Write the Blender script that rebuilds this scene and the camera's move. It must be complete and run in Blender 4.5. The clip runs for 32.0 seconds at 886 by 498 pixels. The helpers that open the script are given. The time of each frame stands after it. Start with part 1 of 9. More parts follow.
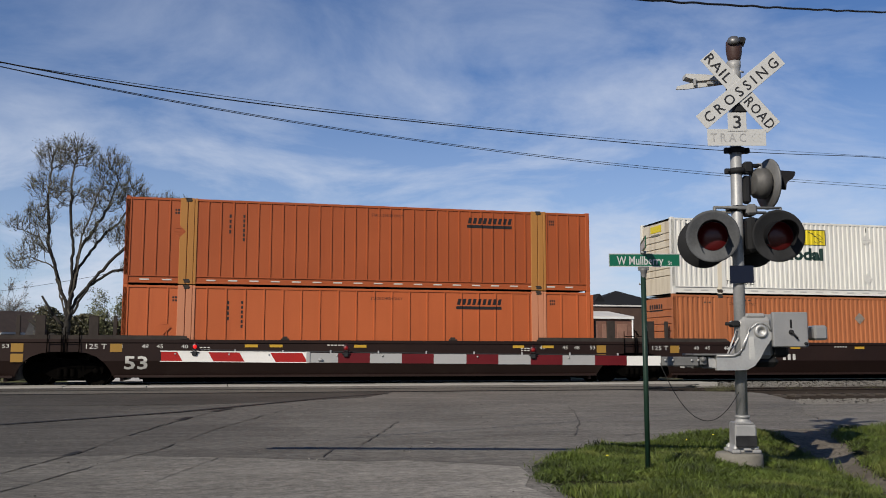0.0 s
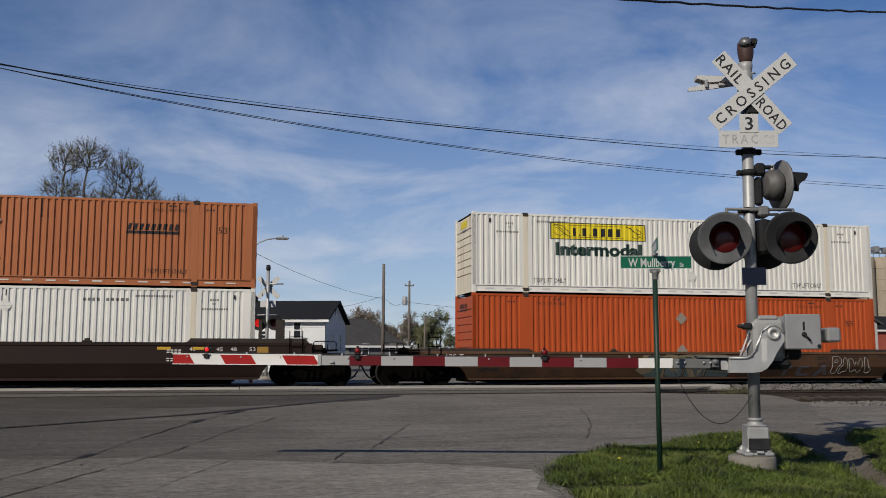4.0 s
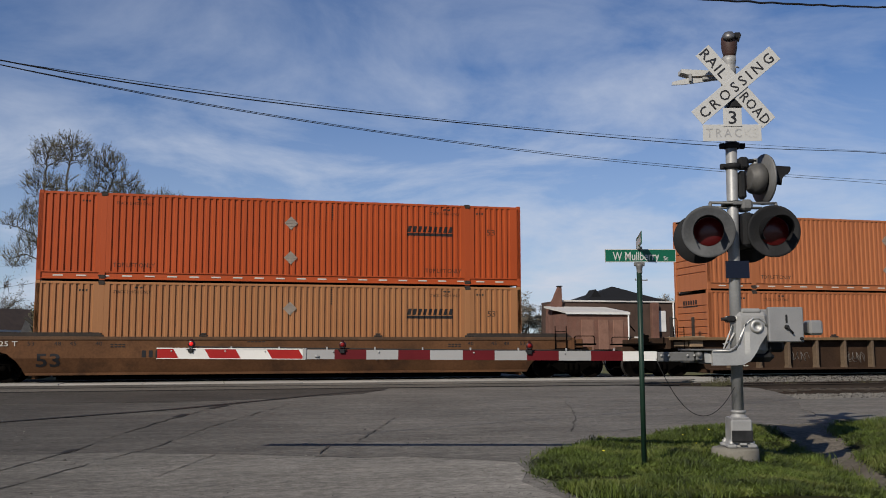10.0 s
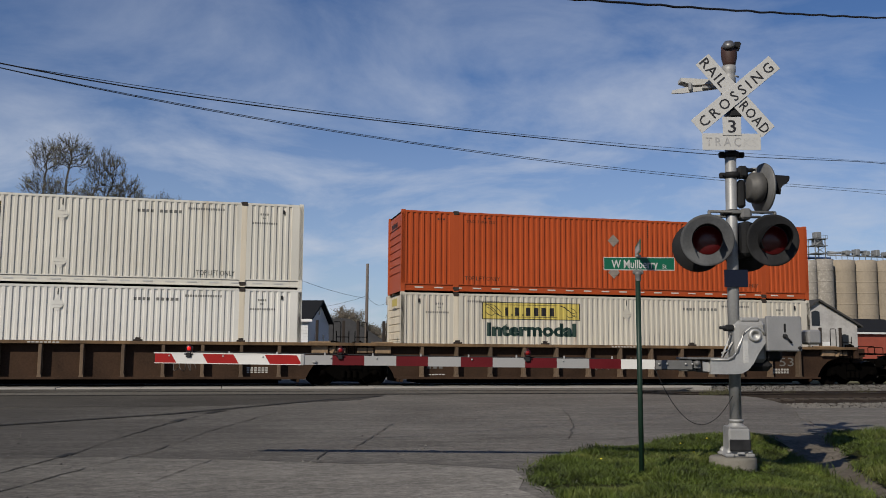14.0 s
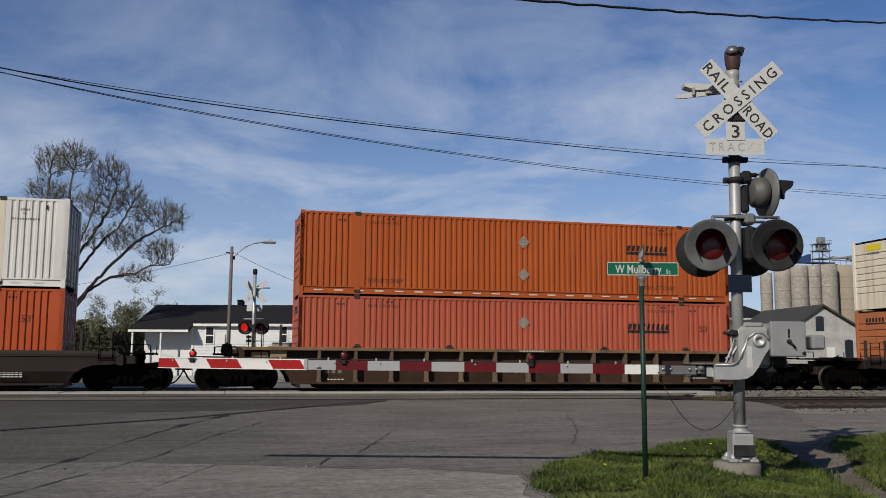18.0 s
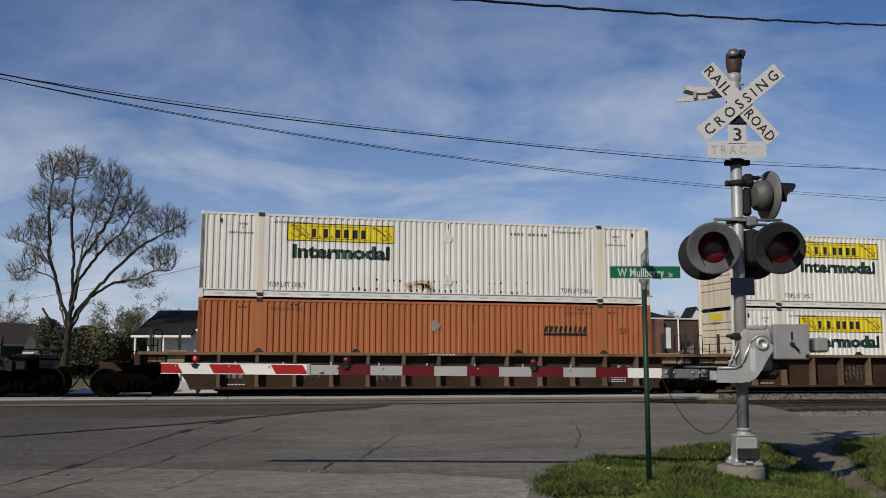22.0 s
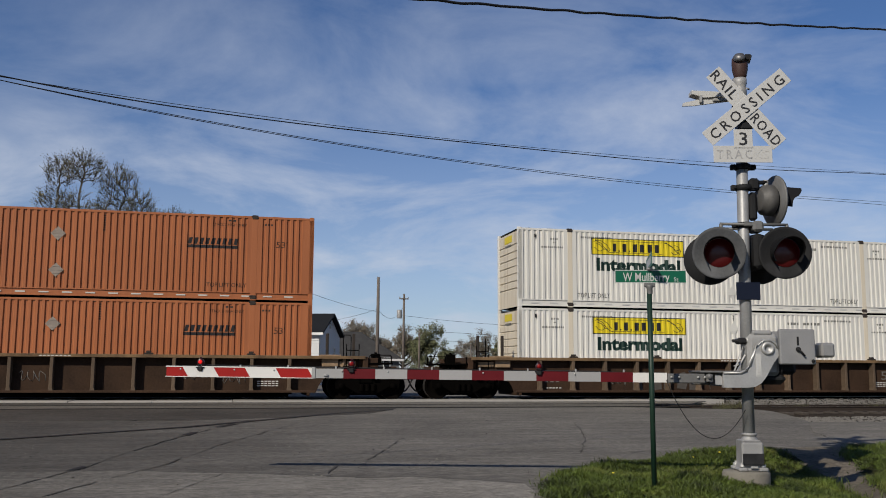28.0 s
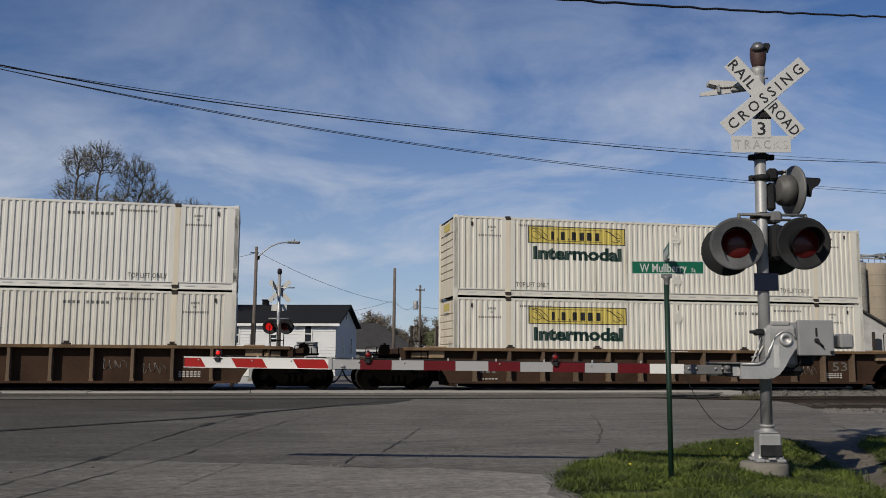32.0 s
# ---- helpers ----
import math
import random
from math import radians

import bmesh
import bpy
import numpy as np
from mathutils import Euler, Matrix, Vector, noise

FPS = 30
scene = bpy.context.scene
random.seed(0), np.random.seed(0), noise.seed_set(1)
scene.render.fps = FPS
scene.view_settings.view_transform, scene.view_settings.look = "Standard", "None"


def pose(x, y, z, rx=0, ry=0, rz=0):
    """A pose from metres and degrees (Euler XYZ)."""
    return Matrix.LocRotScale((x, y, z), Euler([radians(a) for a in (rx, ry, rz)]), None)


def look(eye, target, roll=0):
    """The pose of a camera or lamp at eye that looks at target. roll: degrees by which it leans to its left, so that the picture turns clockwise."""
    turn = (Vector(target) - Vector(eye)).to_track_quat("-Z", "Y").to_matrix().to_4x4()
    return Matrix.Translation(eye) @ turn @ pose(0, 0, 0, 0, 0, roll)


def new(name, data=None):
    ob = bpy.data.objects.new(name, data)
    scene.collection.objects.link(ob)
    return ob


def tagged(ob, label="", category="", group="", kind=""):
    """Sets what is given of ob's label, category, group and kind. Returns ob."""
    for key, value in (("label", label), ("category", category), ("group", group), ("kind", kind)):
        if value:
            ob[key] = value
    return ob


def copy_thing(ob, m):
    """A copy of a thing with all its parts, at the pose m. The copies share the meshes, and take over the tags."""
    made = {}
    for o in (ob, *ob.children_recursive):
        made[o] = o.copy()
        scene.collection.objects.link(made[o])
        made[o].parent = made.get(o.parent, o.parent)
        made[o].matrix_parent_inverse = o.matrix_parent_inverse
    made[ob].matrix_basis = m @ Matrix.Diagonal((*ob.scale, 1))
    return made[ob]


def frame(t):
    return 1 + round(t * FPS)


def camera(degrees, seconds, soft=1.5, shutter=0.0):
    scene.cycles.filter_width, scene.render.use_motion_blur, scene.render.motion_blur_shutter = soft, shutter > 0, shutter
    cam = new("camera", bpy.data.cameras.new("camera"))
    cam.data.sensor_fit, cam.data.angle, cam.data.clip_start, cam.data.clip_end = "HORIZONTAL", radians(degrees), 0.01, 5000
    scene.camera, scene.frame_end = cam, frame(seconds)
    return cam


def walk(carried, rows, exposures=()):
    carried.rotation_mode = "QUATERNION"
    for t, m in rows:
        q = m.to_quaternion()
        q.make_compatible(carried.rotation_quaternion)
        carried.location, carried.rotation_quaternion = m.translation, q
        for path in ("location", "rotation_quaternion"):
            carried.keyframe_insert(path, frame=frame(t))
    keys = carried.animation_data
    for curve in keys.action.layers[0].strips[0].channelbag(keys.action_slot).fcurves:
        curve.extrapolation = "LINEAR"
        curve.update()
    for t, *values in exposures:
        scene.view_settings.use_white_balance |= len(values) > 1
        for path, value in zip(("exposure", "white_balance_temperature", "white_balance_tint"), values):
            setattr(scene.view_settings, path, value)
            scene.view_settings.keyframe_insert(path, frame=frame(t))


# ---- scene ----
EYE = (0.0, 0.0, 1.05)          # z = 0 is the top of the rails of the busy track


def aim(turn, tilt, lean):
    """Camera pose from its turn to the left of +y, its tilt up and its lean, in degrees."""
    a, b = radians(turn), radians(tilt)
    way = Vector((-math.sin(a) * math.cos(b), math.cos(a) * math.cos(b), math.sin(b)))
    return look(EYE, Vector(EYE) + way * 10, lean)


cam = camera(51.74, 32.0, soft=0.95)
walk(cam, [
    (0, aim(-13.37, 6.48, 0.09)),
    (0.5, aim(-13.34, 6.44, 0.17)),
    (1, aim(-12.71, 6.48, -0.04)),
    (1.5, aim(-12.59, 6.73, 0.01)),
    (2, aim(-12.62, 6.73, 0.02)),
    (2.5, aim(-12.66, 6.74, -0.00)),
    (3, aim(-12.65, 6.73, 0.05)),
    (3.5, aim(-12.66, 6.67, 0.06)),
    (5.5, aim(-12.73, 6.60, 0.04)),
    (6, aim(-12.73, 6.58, 0.03)),
    (6.5, aim(-12.75, 6.56, 0.03)),
    (7, aim(-12.96, 6.51, -0.04)),
    (7.5, aim(-13.14, 6.40, -0.04)),
    (8, aim(-13.29, 6.30, -0.02)),
    (8.5, aim(-13.38, 6.25, -0.03)),
    (9, aim(-13.45, 6.28, -0.05)),
    (9.5, aim(-13.56, 6.30, -0.09)),
    (10, aim(-13.62, 6.24, -0.11)),
    (10.5, aim(-13.59, 6.23, -0.12)),
    (11, aim(-13.58, 6.26, -0.02)),
    (11.5, aim(-13.58, 6.25, 0.10)),
    (12, aim(-13.62, 6.36, 0.12)),
    (12.5, aim(-13.65, 6.53, 0.18)),
    (13, aim(-13.68, 6.62, 0.24)),
    (13.5, aim(-13.68, 6.61, 0.30)),
    (14, aim(-13.69, 6.65, 0.33)),
    (14.5, aim(-13.68, 6.69, 0.33)),
    (16.5, aim(-13.67, 6.86, 0.35)),
    (17, aim(-13.66, 6.90, 0.35)),
    (17.5, aim(-13.58, 6.93, 0.35)),
    (18, aim(-13.47, 6.96, 0.37)),
    (18.5, aim(-13.46, 7.00, 0.32)),
    (19, aim(-13.50, 7.05, 0.32)),
    (19.5, aim(-13.48, 7.09, 0.25)),
    (20, aim(-13.45, 7.10, 0.20)),
    (20.5, aim(-13.39, 7.14, 0.19)),
    (21, aim(-13.35, 7.17, 0.23)),
    (21.5, aim(-13.32, 7.21, 0.15)),
    (22, aim(-13.33, 7.23, 0.12)),
    (22.5, aim(-13.30, 7.28, 0.04)),
    (23, aim(-13.29, 7.28, 0.01)),
    (23.5, aim(-13.28, 7.34, 0.08)),
    (24, aim(-13.25, 7.36, 0.12)),
    (24.5, aim(-13.23, 7.39, 0.09)),
    (25, aim(-13.21, 7.42, 0.03)),
    (25.5, aim(-13.17, 7.42, 0.06)),
    (27.5, aim(-12.94, 7.47, 0.21)),
    (28, aim(-13.00, 7.47, 0.31)),
    (28.5, aim(-13.06, 7.50, 0.25)),
    (29, aim(-12.89, 7.46, 0.25)),
    (29.5, aim(-12.72, 7.36, 0.22)),
    (30, aim(-12.49, 7.18, 0.22)),
    (30.5, aim(-12.32, 7.14, 0.24)),
    (31, aim(-12.20, 7.04, 0.29)),
    (31.5, aim(-12.08, 6.97, 0.33)),
    (32, aim(-11.98, 6.91, 0.35)),
], exposures=[(t, e, 6400, 10) for t, e in ((0, 0.17), (1.5, 0.09), (3, -0.05), (6, -0.05), (8, -0.09), (9.2, -0.05), (10, 0.03), (11.5, 0.16), (12.2, 0.14), (13, 0.02), (14, -0.10), (17, -0.05), (18.4, 0.02), (20, -0.01), (22, -0.09), (25, -0.20), (27.5, -0.03), (28.3, -0.03), (29, -0.13), (32, -0.14))])

# ---- light ----
SUN_UP, SUN_FROM = radians(33.2), radians(225.5)      # height, and compass turn of the sun (from +y, clockwise)
sun_data = bpy.data.lights.new("sun", "SUN")
sun_data.energy, sun_data.angle, sun_data.color = 4.8, radians(0.53), (1.0, 0.905, 0.76)
sun = new("sun", sun_data)
sun_way = Vector((math.sin(SUN_FROM) * math.cos(SUN_UP), math.cos(SUN_FROM) * math.cos(SUN_UP), math.sin(SUN_UP)))
sun.matrix_world = look(sun_way * 100, (0, 0, 0))

world = bpy.data.worlds.new("sky")
scene.world = world
world.use_nodes = True
wn, wl = world.node_tree.nodes, world.node_tree.links
wn.clear()
w_out, w_bg, w_sky = wn.new("ShaderNodeOutputWorld"), wn.new("ShaderNodeBackground"), wn.new("ShaderNodeTexSky")
w_sky.sky_type, w_sky.sun_disc = "NISHITA", False
w_sky.sun_elevation, w_sky.sun_rotation = SUN_UP, SUN_FROM
w_sky.air_density, w_sky.dust_density, w_sky.ozone_density = 1.0, 0.0, 3.5
w_bg.inputs["Strength"].default_value = 0.060


def wnode(kind, **values):
    n = wn.new(kind)
    for k, v in values.items():
        n.inputs[k].default_value = v
    return n


# thin cirrus: noise on a flat sheet high above, so that the streaks draw together towards the horizon
w_tc = wn.new("ShaderNodeTexCoord")
w_sep = wn.new("ShaderNodeSeparateXYZ")
wl.new(w_tc.outputs["Generated"], w_sep.inputs[0])
w_up = wn.new("ShaderNodeMath")
w_up.operation = "MAXIMUM"
w_up.inputs[1].default_value = 0.0
wl.new(w_sep.outputs["Z"], w_up.inputs[0])
w_lift = wn.new("ShaderNodeMath")
w_lift.operation = "ADD"
w_lift.inputs[1].default_value = 0.30
wl.new(w_up.outputs[0], w_lift.inputs[0])
w_flat = wn.new("ShaderNodeVectorMath")
w_flat.operation = "DIVIDE"
w_three = wn.new("ShaderNodeCombineXYZ")
for s in range(3):
    wl.new(w_lift.outputs[0], w_three.inputs[s])
wl.new(w_tc.outputs["Generated"], w_flat.inputs[0])
wl.new(w_three.outputs[0], w_flat.inputs[1])
w_map = wn.new("ShaderNodeMapping")
w_map.inputs["Rotation"].default_value = (0, 0, radians(-22))
w_map.inputs["Scale"].default_value = (1.5, 1.9, 0.0)
w_map.inputs["Location"].default_value = (7.6, 4.2, 0.0)
w_turn = wn.new("ShaderNodeMapping")
w_turn.inputs["Rotation"].default_value = (0, 0, radians(20))
wl.new(w_flat.outputs[0], w_turn.inputs[0])
wl.new(w_turn.outputs[0], w_map.inputs[0])
w_noise = wnode("ShaderNodeTexNoise", Scale=1.5, Detail=10.0, Roughness=0.60, Distortion=0.35)
wl.new(w_map.outputs[0], w_noise.inputs["Vector"])
w_ramp = wn.new("ShaderNodeValToRGB")
w_ramp.color_ramp.elements[0].position, w_ramp.color_ramp.elements[1].position = 0.42, 0.74
w_ramp.color_ramp.elements[0].color, w_ramp.color_ramp.elements[1].color = (0, 0, 0, 1), (0.62, 0.62, 0.62, 1)
wl.new(w_noise.outputs["Fac"], w_ramp.inputs[0])
# the veil thickens towards the horizon
w_hz = wn.new("ShaderNodeMapRange")
for k, v in (("From Min", 0.0), ("From Max", 0.30), ("To Min", 0.50), ("To Max", 0.0)):
    w_hz.inputs[k].default_value = v
wl.new(w_up.outputs[0], w_hz.inputs["Value"])
w_max = wn.new("ShaderNodeMath")
w_max.operation, w_max.use_clamp = "ADD", True
# fewer clouds overhead
w_high = wn.new("ShaderNodeMapRange")
for k, v in (("From Min", 0.20), ("From Max", 0.44), ("To Min", 1.0), ("To Max", 0.25)):
    w_high.inputs[k].default_value = v
wl.new(w_up.outputs[0], w_high.inputs["Value"])
w_less = wn.new("ShaderNodeMath")
w_less.operation = "MULTIPLY"
wl.new(w_ramp.outputs[0], w_less.inputs[0])
wl.new(w_high.outputs[0], w_less.inputs[1])
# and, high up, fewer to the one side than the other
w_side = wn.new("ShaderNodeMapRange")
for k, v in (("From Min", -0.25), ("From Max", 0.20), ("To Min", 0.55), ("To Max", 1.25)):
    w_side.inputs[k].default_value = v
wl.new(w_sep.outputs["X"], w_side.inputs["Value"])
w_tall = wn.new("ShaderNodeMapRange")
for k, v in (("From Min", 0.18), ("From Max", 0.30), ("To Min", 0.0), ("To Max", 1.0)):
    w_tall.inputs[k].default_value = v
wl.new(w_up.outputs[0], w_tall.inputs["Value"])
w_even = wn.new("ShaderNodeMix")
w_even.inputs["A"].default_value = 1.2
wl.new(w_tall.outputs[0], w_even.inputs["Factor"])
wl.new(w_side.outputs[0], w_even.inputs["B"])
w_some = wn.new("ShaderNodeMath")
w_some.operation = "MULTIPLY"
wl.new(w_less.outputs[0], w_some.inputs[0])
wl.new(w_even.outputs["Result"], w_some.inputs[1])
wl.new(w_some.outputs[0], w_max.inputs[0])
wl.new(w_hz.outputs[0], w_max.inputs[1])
w_mix = wn.new("ShaderNodeMix")
w_mix.data_type = "RGBA"
w_mix.inputs["B"].default_value = (9.2, 10.0, 11.6, 1)
wl.new(w_max.outputs[0], w_mix.inputs["Factor"])
w_tint = wn.new("ShaderNodeMix")
w_tint.data_type, w_tint.blend_type = "RGBA", "MULTIPLY"
w_tint.inputs["Factor"].default_value = 1.0
w_tint.inputs["B"].default_value = (0.82, 0.985, 1.27, 1)
wl.new(w_sky.outputs[0], w_tint.inputs["A"])
wl.new(w_tint.outputs["Result"], w_mix.inputs["A"])
wl.new(w_mix.outputs["Result"], w_bg.inputs["Color"])
wl.new(w_bg.outputs[0], w_out.inputs["Surface"])

# ---- materials ----
MATS = {}


def surface(name, base, rough=0.6, metal=0.0, vary=0.18, size=1.5, grain=60.0, bump=0.15, dirt=None, dirt_at=0.55, streaks=False, glow=0.0, coat=0.0, each=0.0, world_space=False, speck=0.35, gloss=0.3, span=0.2):
    """A weathered surface: base colour varied at two sizes, an optional dirt colour in blotches or streaks, and fine relief."""
    if name in MATS:
        return MATS[name]
    m = bpy.data.materials.new(name)
    m.use_nodes = True
    n, l = m.node_tree.nodes, m.node_tree.links
    b = n["Principled BSDF"]
    b.inputs["Metallic"].default_value = metal
    b.inputs["Coat Weight"].default_value = coat
    b.inputs["Specular IOR Level"].default_value = gloss
    tc = n.new("ShaderNodeTexCoord")
    src = tc.outputs["Object"]
    if world_space:
        src = n.new("ShaderNodeNewGeometry").outputs["Position"]
    big, fine = n.new("ShaderNodeTexNoise"), n.new("ShaderNodeTexNoise")
    big.inputs["Scale"].default_value, big.inputs["Detail"].default_value = 1.0 / size, 6
    fine.inputs["Scale"].default_value, fine.inputs["Detail"].default_value = grain, 5
    l.new(src, big.inputs["Vector"])
    l.new(src, fine.inputs["Vector"])
    both = n.new("ShaderNodeMix")
    both.inputs["Factor"].default_value = speck
    l.new(big.outputs["Fac"], both.inputs["A"])
    l.new(fine.outputs["Fac"], both.inputs["B"])
    lift = n.new("ShaderNodeMapRange")
    for k, v in (("From Min", 0.5 - span), ("From Max", 0.5 + span), ("To Min", 1 - vary), ("To Max", 1 + vary)):
        lift.inputs[k].default_value = v
    l.new(both.outputs["Result"], lift.inputs["Value"])
    col = n.new("ShaderNodeMix")
    col.data_type, col.blend_type = "RGBA", "MULTIPLY"
    col.inputs["Factor"].default_value = 1.0
    col.inputs["A"].default_value = (*base, 1)
    l.new(lift.outputs[0], col.inputs["B"])
    out = col.outputs["Result"]
    if each:
        oi = n.new("ShaderNodeObjectInfo")
        mr = n.new("ShaderNodeMapRange")
        mr.inputs["To Min"].default_value, mr.inputs["To Max"].default_value = 1 - each, 1 + each
        l.new(oi.outputs["Random"], mr.inputs["Value"])
        em = n.new("ShaderNodeMix")
        em.data_type, em.blend_type = "RGBA", "MULTIPLY"
        em.inputs["Factor"].default_value = 1.0
        l.new(out, em.inputs["A"])
        l.new(mr.outputs[0], em.inputs["B"])
        out = em.outputs["Result"]
    if dirt:
        mp = n.new("ShaderNodeMapping")
        mp.inputs["Scale"].default_value = (2.2, 2.2, 0.16) if streaks else (0.7, 0.7, 0.7)
        l.new(src, mp.inputs[0])
        dn = n.new("ShaderNodeTexNoise")
        dn.inputs["Scale"].default_value, dn.inputs["Detail"].default_value, dn.inputs["Roughness"].default_value = 1.6, 8, 0.65
        l.new(mp.outputs[0], dn.inputs["Vector"])
        rp = n.new("ShaderNodeMapRange")
        for k, v in (("From Min", dirt_at), ("From Max", dirt_at + 0.22), ("To Min", 0.0), ("To Max", 0.85)):
            rp.inputs[k].default_value = v
        l.new(dn.outputs["Fac"], rp.inputs["Value"])
        dm = n.new("ShaderNodeMix")
        dm.data_type = "RGBA"
        dm.inputs["B"].default_value = (*dirt, 1)
        l.new(rp.outputs[0], dm.inputs["Factor"])
        l.new(out, dm.inputs["A"])
        out = dm.outputs["Result"]
    l.new(out, b.inputs["Base Color"])
    rr = n.new("ShaderNodeMapRange")
    rr.inputs["To Min"].default_value, rr.inputs["To Max"].default_value = max(0.05, rough - 0.12), min(1.0, rough + 0.12)
    l.new(big.outputs["Fac"], rr.inputs["Value"])
    l.new(rr.outputs[0], b.inputs["Roughness"])
    if bump:
        bp = n.new("ShaderNodeBump")
        bp.inputs["Strength"].default_value, bp.inputs["Distance"].default_value = bump, 0.01
        l.new(fine.outputs["Fac"], bp.inputs["Height"])
        l.new(bp.outputs[0], b.inputs["Normal"])
    if glow:
        l.new(out, b.inputs["Emission Color"])
        b.inputs["Emission Strength"].default_value = glow
    MATS[name] = m
    return m


# ---- mesh helpers ----
MESHES = {}


def box(bm, x0, x1, y0, y1, z0, z1, mi=0):
    v = [bm.verts.new(p) for p in ((x0, y0, z0), (x1, y0, z0), (x1, y1, z0), (x0, y1, z0), (x0, y0, z1), (x1, y0, z1), (x1, y1, z1), (x0, y1, z1))]
    for q in ((3, 2, 1, 0), (4, 5, 6, 7), (0, 1, 5, 4), (1, 2, 6, 5), (2, 3, 7, 6), (3, 0, 4, 7)):
        bm.faces.new([v[i] for i in q]).material_index = mi


def rbox(bm, x0, x1, y0, y1, z0, z1, r=0.01, mi=0):
    """A box with chamfered edges."""
    r = min(r, (x1 - x0) * 0.45, (y1 - y0) * 0.45, (z1 - z0) * 0.45)
    pts = []
    for sx, x in ((1, x0), (-1, x1)):
        for sy, y in ((1, y0), (-1, y1)):
            for sz, z in ((1, z0), (-1, z1)):
                pts += [(x + sx * r, y + sy * r, z), (x + sx * r, y, z + sz * r), (x, y + sy * r, z + sz * r)]
    vs = [bm.verts.new(p) for p in pts]
    res = bmesh.ops.convex_hull(bm, input=vs)
    for f in res["geom"]:
        if isinstance(f, bmesh.types.BMFace):
            f.material_index = mi


def tube(bm, p, q, r, n=8, r2=None, cap=True, mi=0):
    """A rod from p to q."""
    p, q = Vector(p), Vector(q)
    way = (q - p).normalized()
    side = way.orthogonal().normalized()
    up = way.cross(side)
    r2 = r if r2 is None else r2
    rings = []
    for c, rad in ((p, r), (q, r2)):
        rings.append([bm.verts.new(c + (side * math.cos(2 * math.pi * k / n) + up * math.sin(2 * math.pi * k / n)) * rad) for k in range(n)])
    for k in range(n):
        f = bm.faces.new((rings[0][k], rings[0][(k + 1) % n], rings[1][(k + 1) % n], rings[1][k]))
        f.smooth, f.material_index = True, mi
    if cap:
        bm.faces.new(rings[0][::-1]).material_index = mi
        bm.faces.new(rings[1]).material_index = mi


def path(bm, pts, r, n=6, mi=0):
    """A bent rod through pts."""
    pts = [Vector(p) for p in pts]
    rings = []
    for k, p in enumerate(pts):
        way = (pts[min(k + 1, len(pts) - 1)] - pts[max(k - 1, 0)]).normalized()
        ref = Vector((0, 0, 1)) if abs(way.z) < 0.9 else Vector((1, 0, 0))
        side = way.cross(ref).normalized()
        up = side.cross(way)
        rings.append([bm.verts.new(p + (side * math.cos(2 * math.pi * j / n) + up * math.sin(2 * math.pi * j / n)) * r) for j in range(n)])
    for a, b in zip(rings, rings[1:]):
        for j in range(n):
            f = bm.faces.new((a[j], a[(j + 1) % n], b[(j + 1) % n], b[j]))
            f.smooth, f.material_index = True, mi
    bm.faces.new(rings[0][::-1]).material_index = mi
    bm.faces.new(rings[-1]).material_index = mi


def prism(bm, pts, y0, y1, axis="y", mi=0):
    """A polygon of (a, b) points swept from y0 to y1 along an axis."""
    def at(a, b, c):
        return {"y": (a, c, b), "x": (c, a, b), "z": (a, b, c)}[axis]
    lo, hi = [bm.verts.new(at(a, b, y0)) for a, b in pts], [bm.verts.new(at(a, b, y1)) for a, b in pts]
    fs = [bm.faces.new(lo), bm.faces.new(hi[::-1])]
    for k in range(len(pts)):
        fs.append(bm.faces.new((lo[k], hi[k], hi[(k + 1) % len(pts)], lo[(k + 1) % len(pts)])))
    for f in fs:
        f.material_index = mi
    bmesh.ops.recalc_face_normals(bm, faces=fs)


def turned(bm, profile, centre, way, n=24, mi=0):
    """A solid of revolution: profile of (radius, distance along way)."""
    way = Vector(way).normalized()
    side = way.orthogonal().normalized()
    up = way.cross(side)
    c = Vector(centre)
    rings = []
    for r, d in profile:
        if r <= 1e-6:
            rings.append([bm.verts.new(c + way * d)])
        else:
            rings.append([bm.verts.new(c + way * d + (side * math.cos(2 * math.pi * k / n) + up * math.sin(2 * math.pi * k / n)) * r) for k in range(n)])
    for a, b in zip(rings, rings[1:]):
        for k in range(n):
            q = [a[k % len(a)], a[(k + 1) % len(a)], b[(k + 1) % len(b)], b[k % len(b)]]
            q = list(dict.fromkeys(q))
            if len(q) > 2:
                f = bm.faces.new(q)
                f.smooth, f.material_index = True, mi


def made(key, build, mats):
    """The mesh of that key, built once."""
    if key not in MESHES:
        bm = bmesh.new()
        build(bm)
        me = bpy.data.meshes.new(key)
        bm.to_mesh(me)
        bm.free()
        for m in mats if isinstance(mats, (list, tuple)) else (mats,):
            me.materials.append(m)
        MESHES[key] = me
    return MESHES[key]


def piece(name, mesh, parent=None, at=(0, 0, 0), label="", turn=0.0, matrix=None):
    """One mesh object, under a thing or a part."""
    ob = new(name, mesh)
    ob.parent = parent
    ob.matrix_basis = matrix if matrix is not None else pose(*at, 0, 0, turn)
    if label:
        ob["label"] = label
    return ob


def part(name, build, mats, parent, key=None, at=(0, 0, 0), label="", turn=0.0, matrix=None):
    return piece(name, made(key or f"{name}_{len(MESHES)}", build, mats), parent, at, label, turn, matrix)


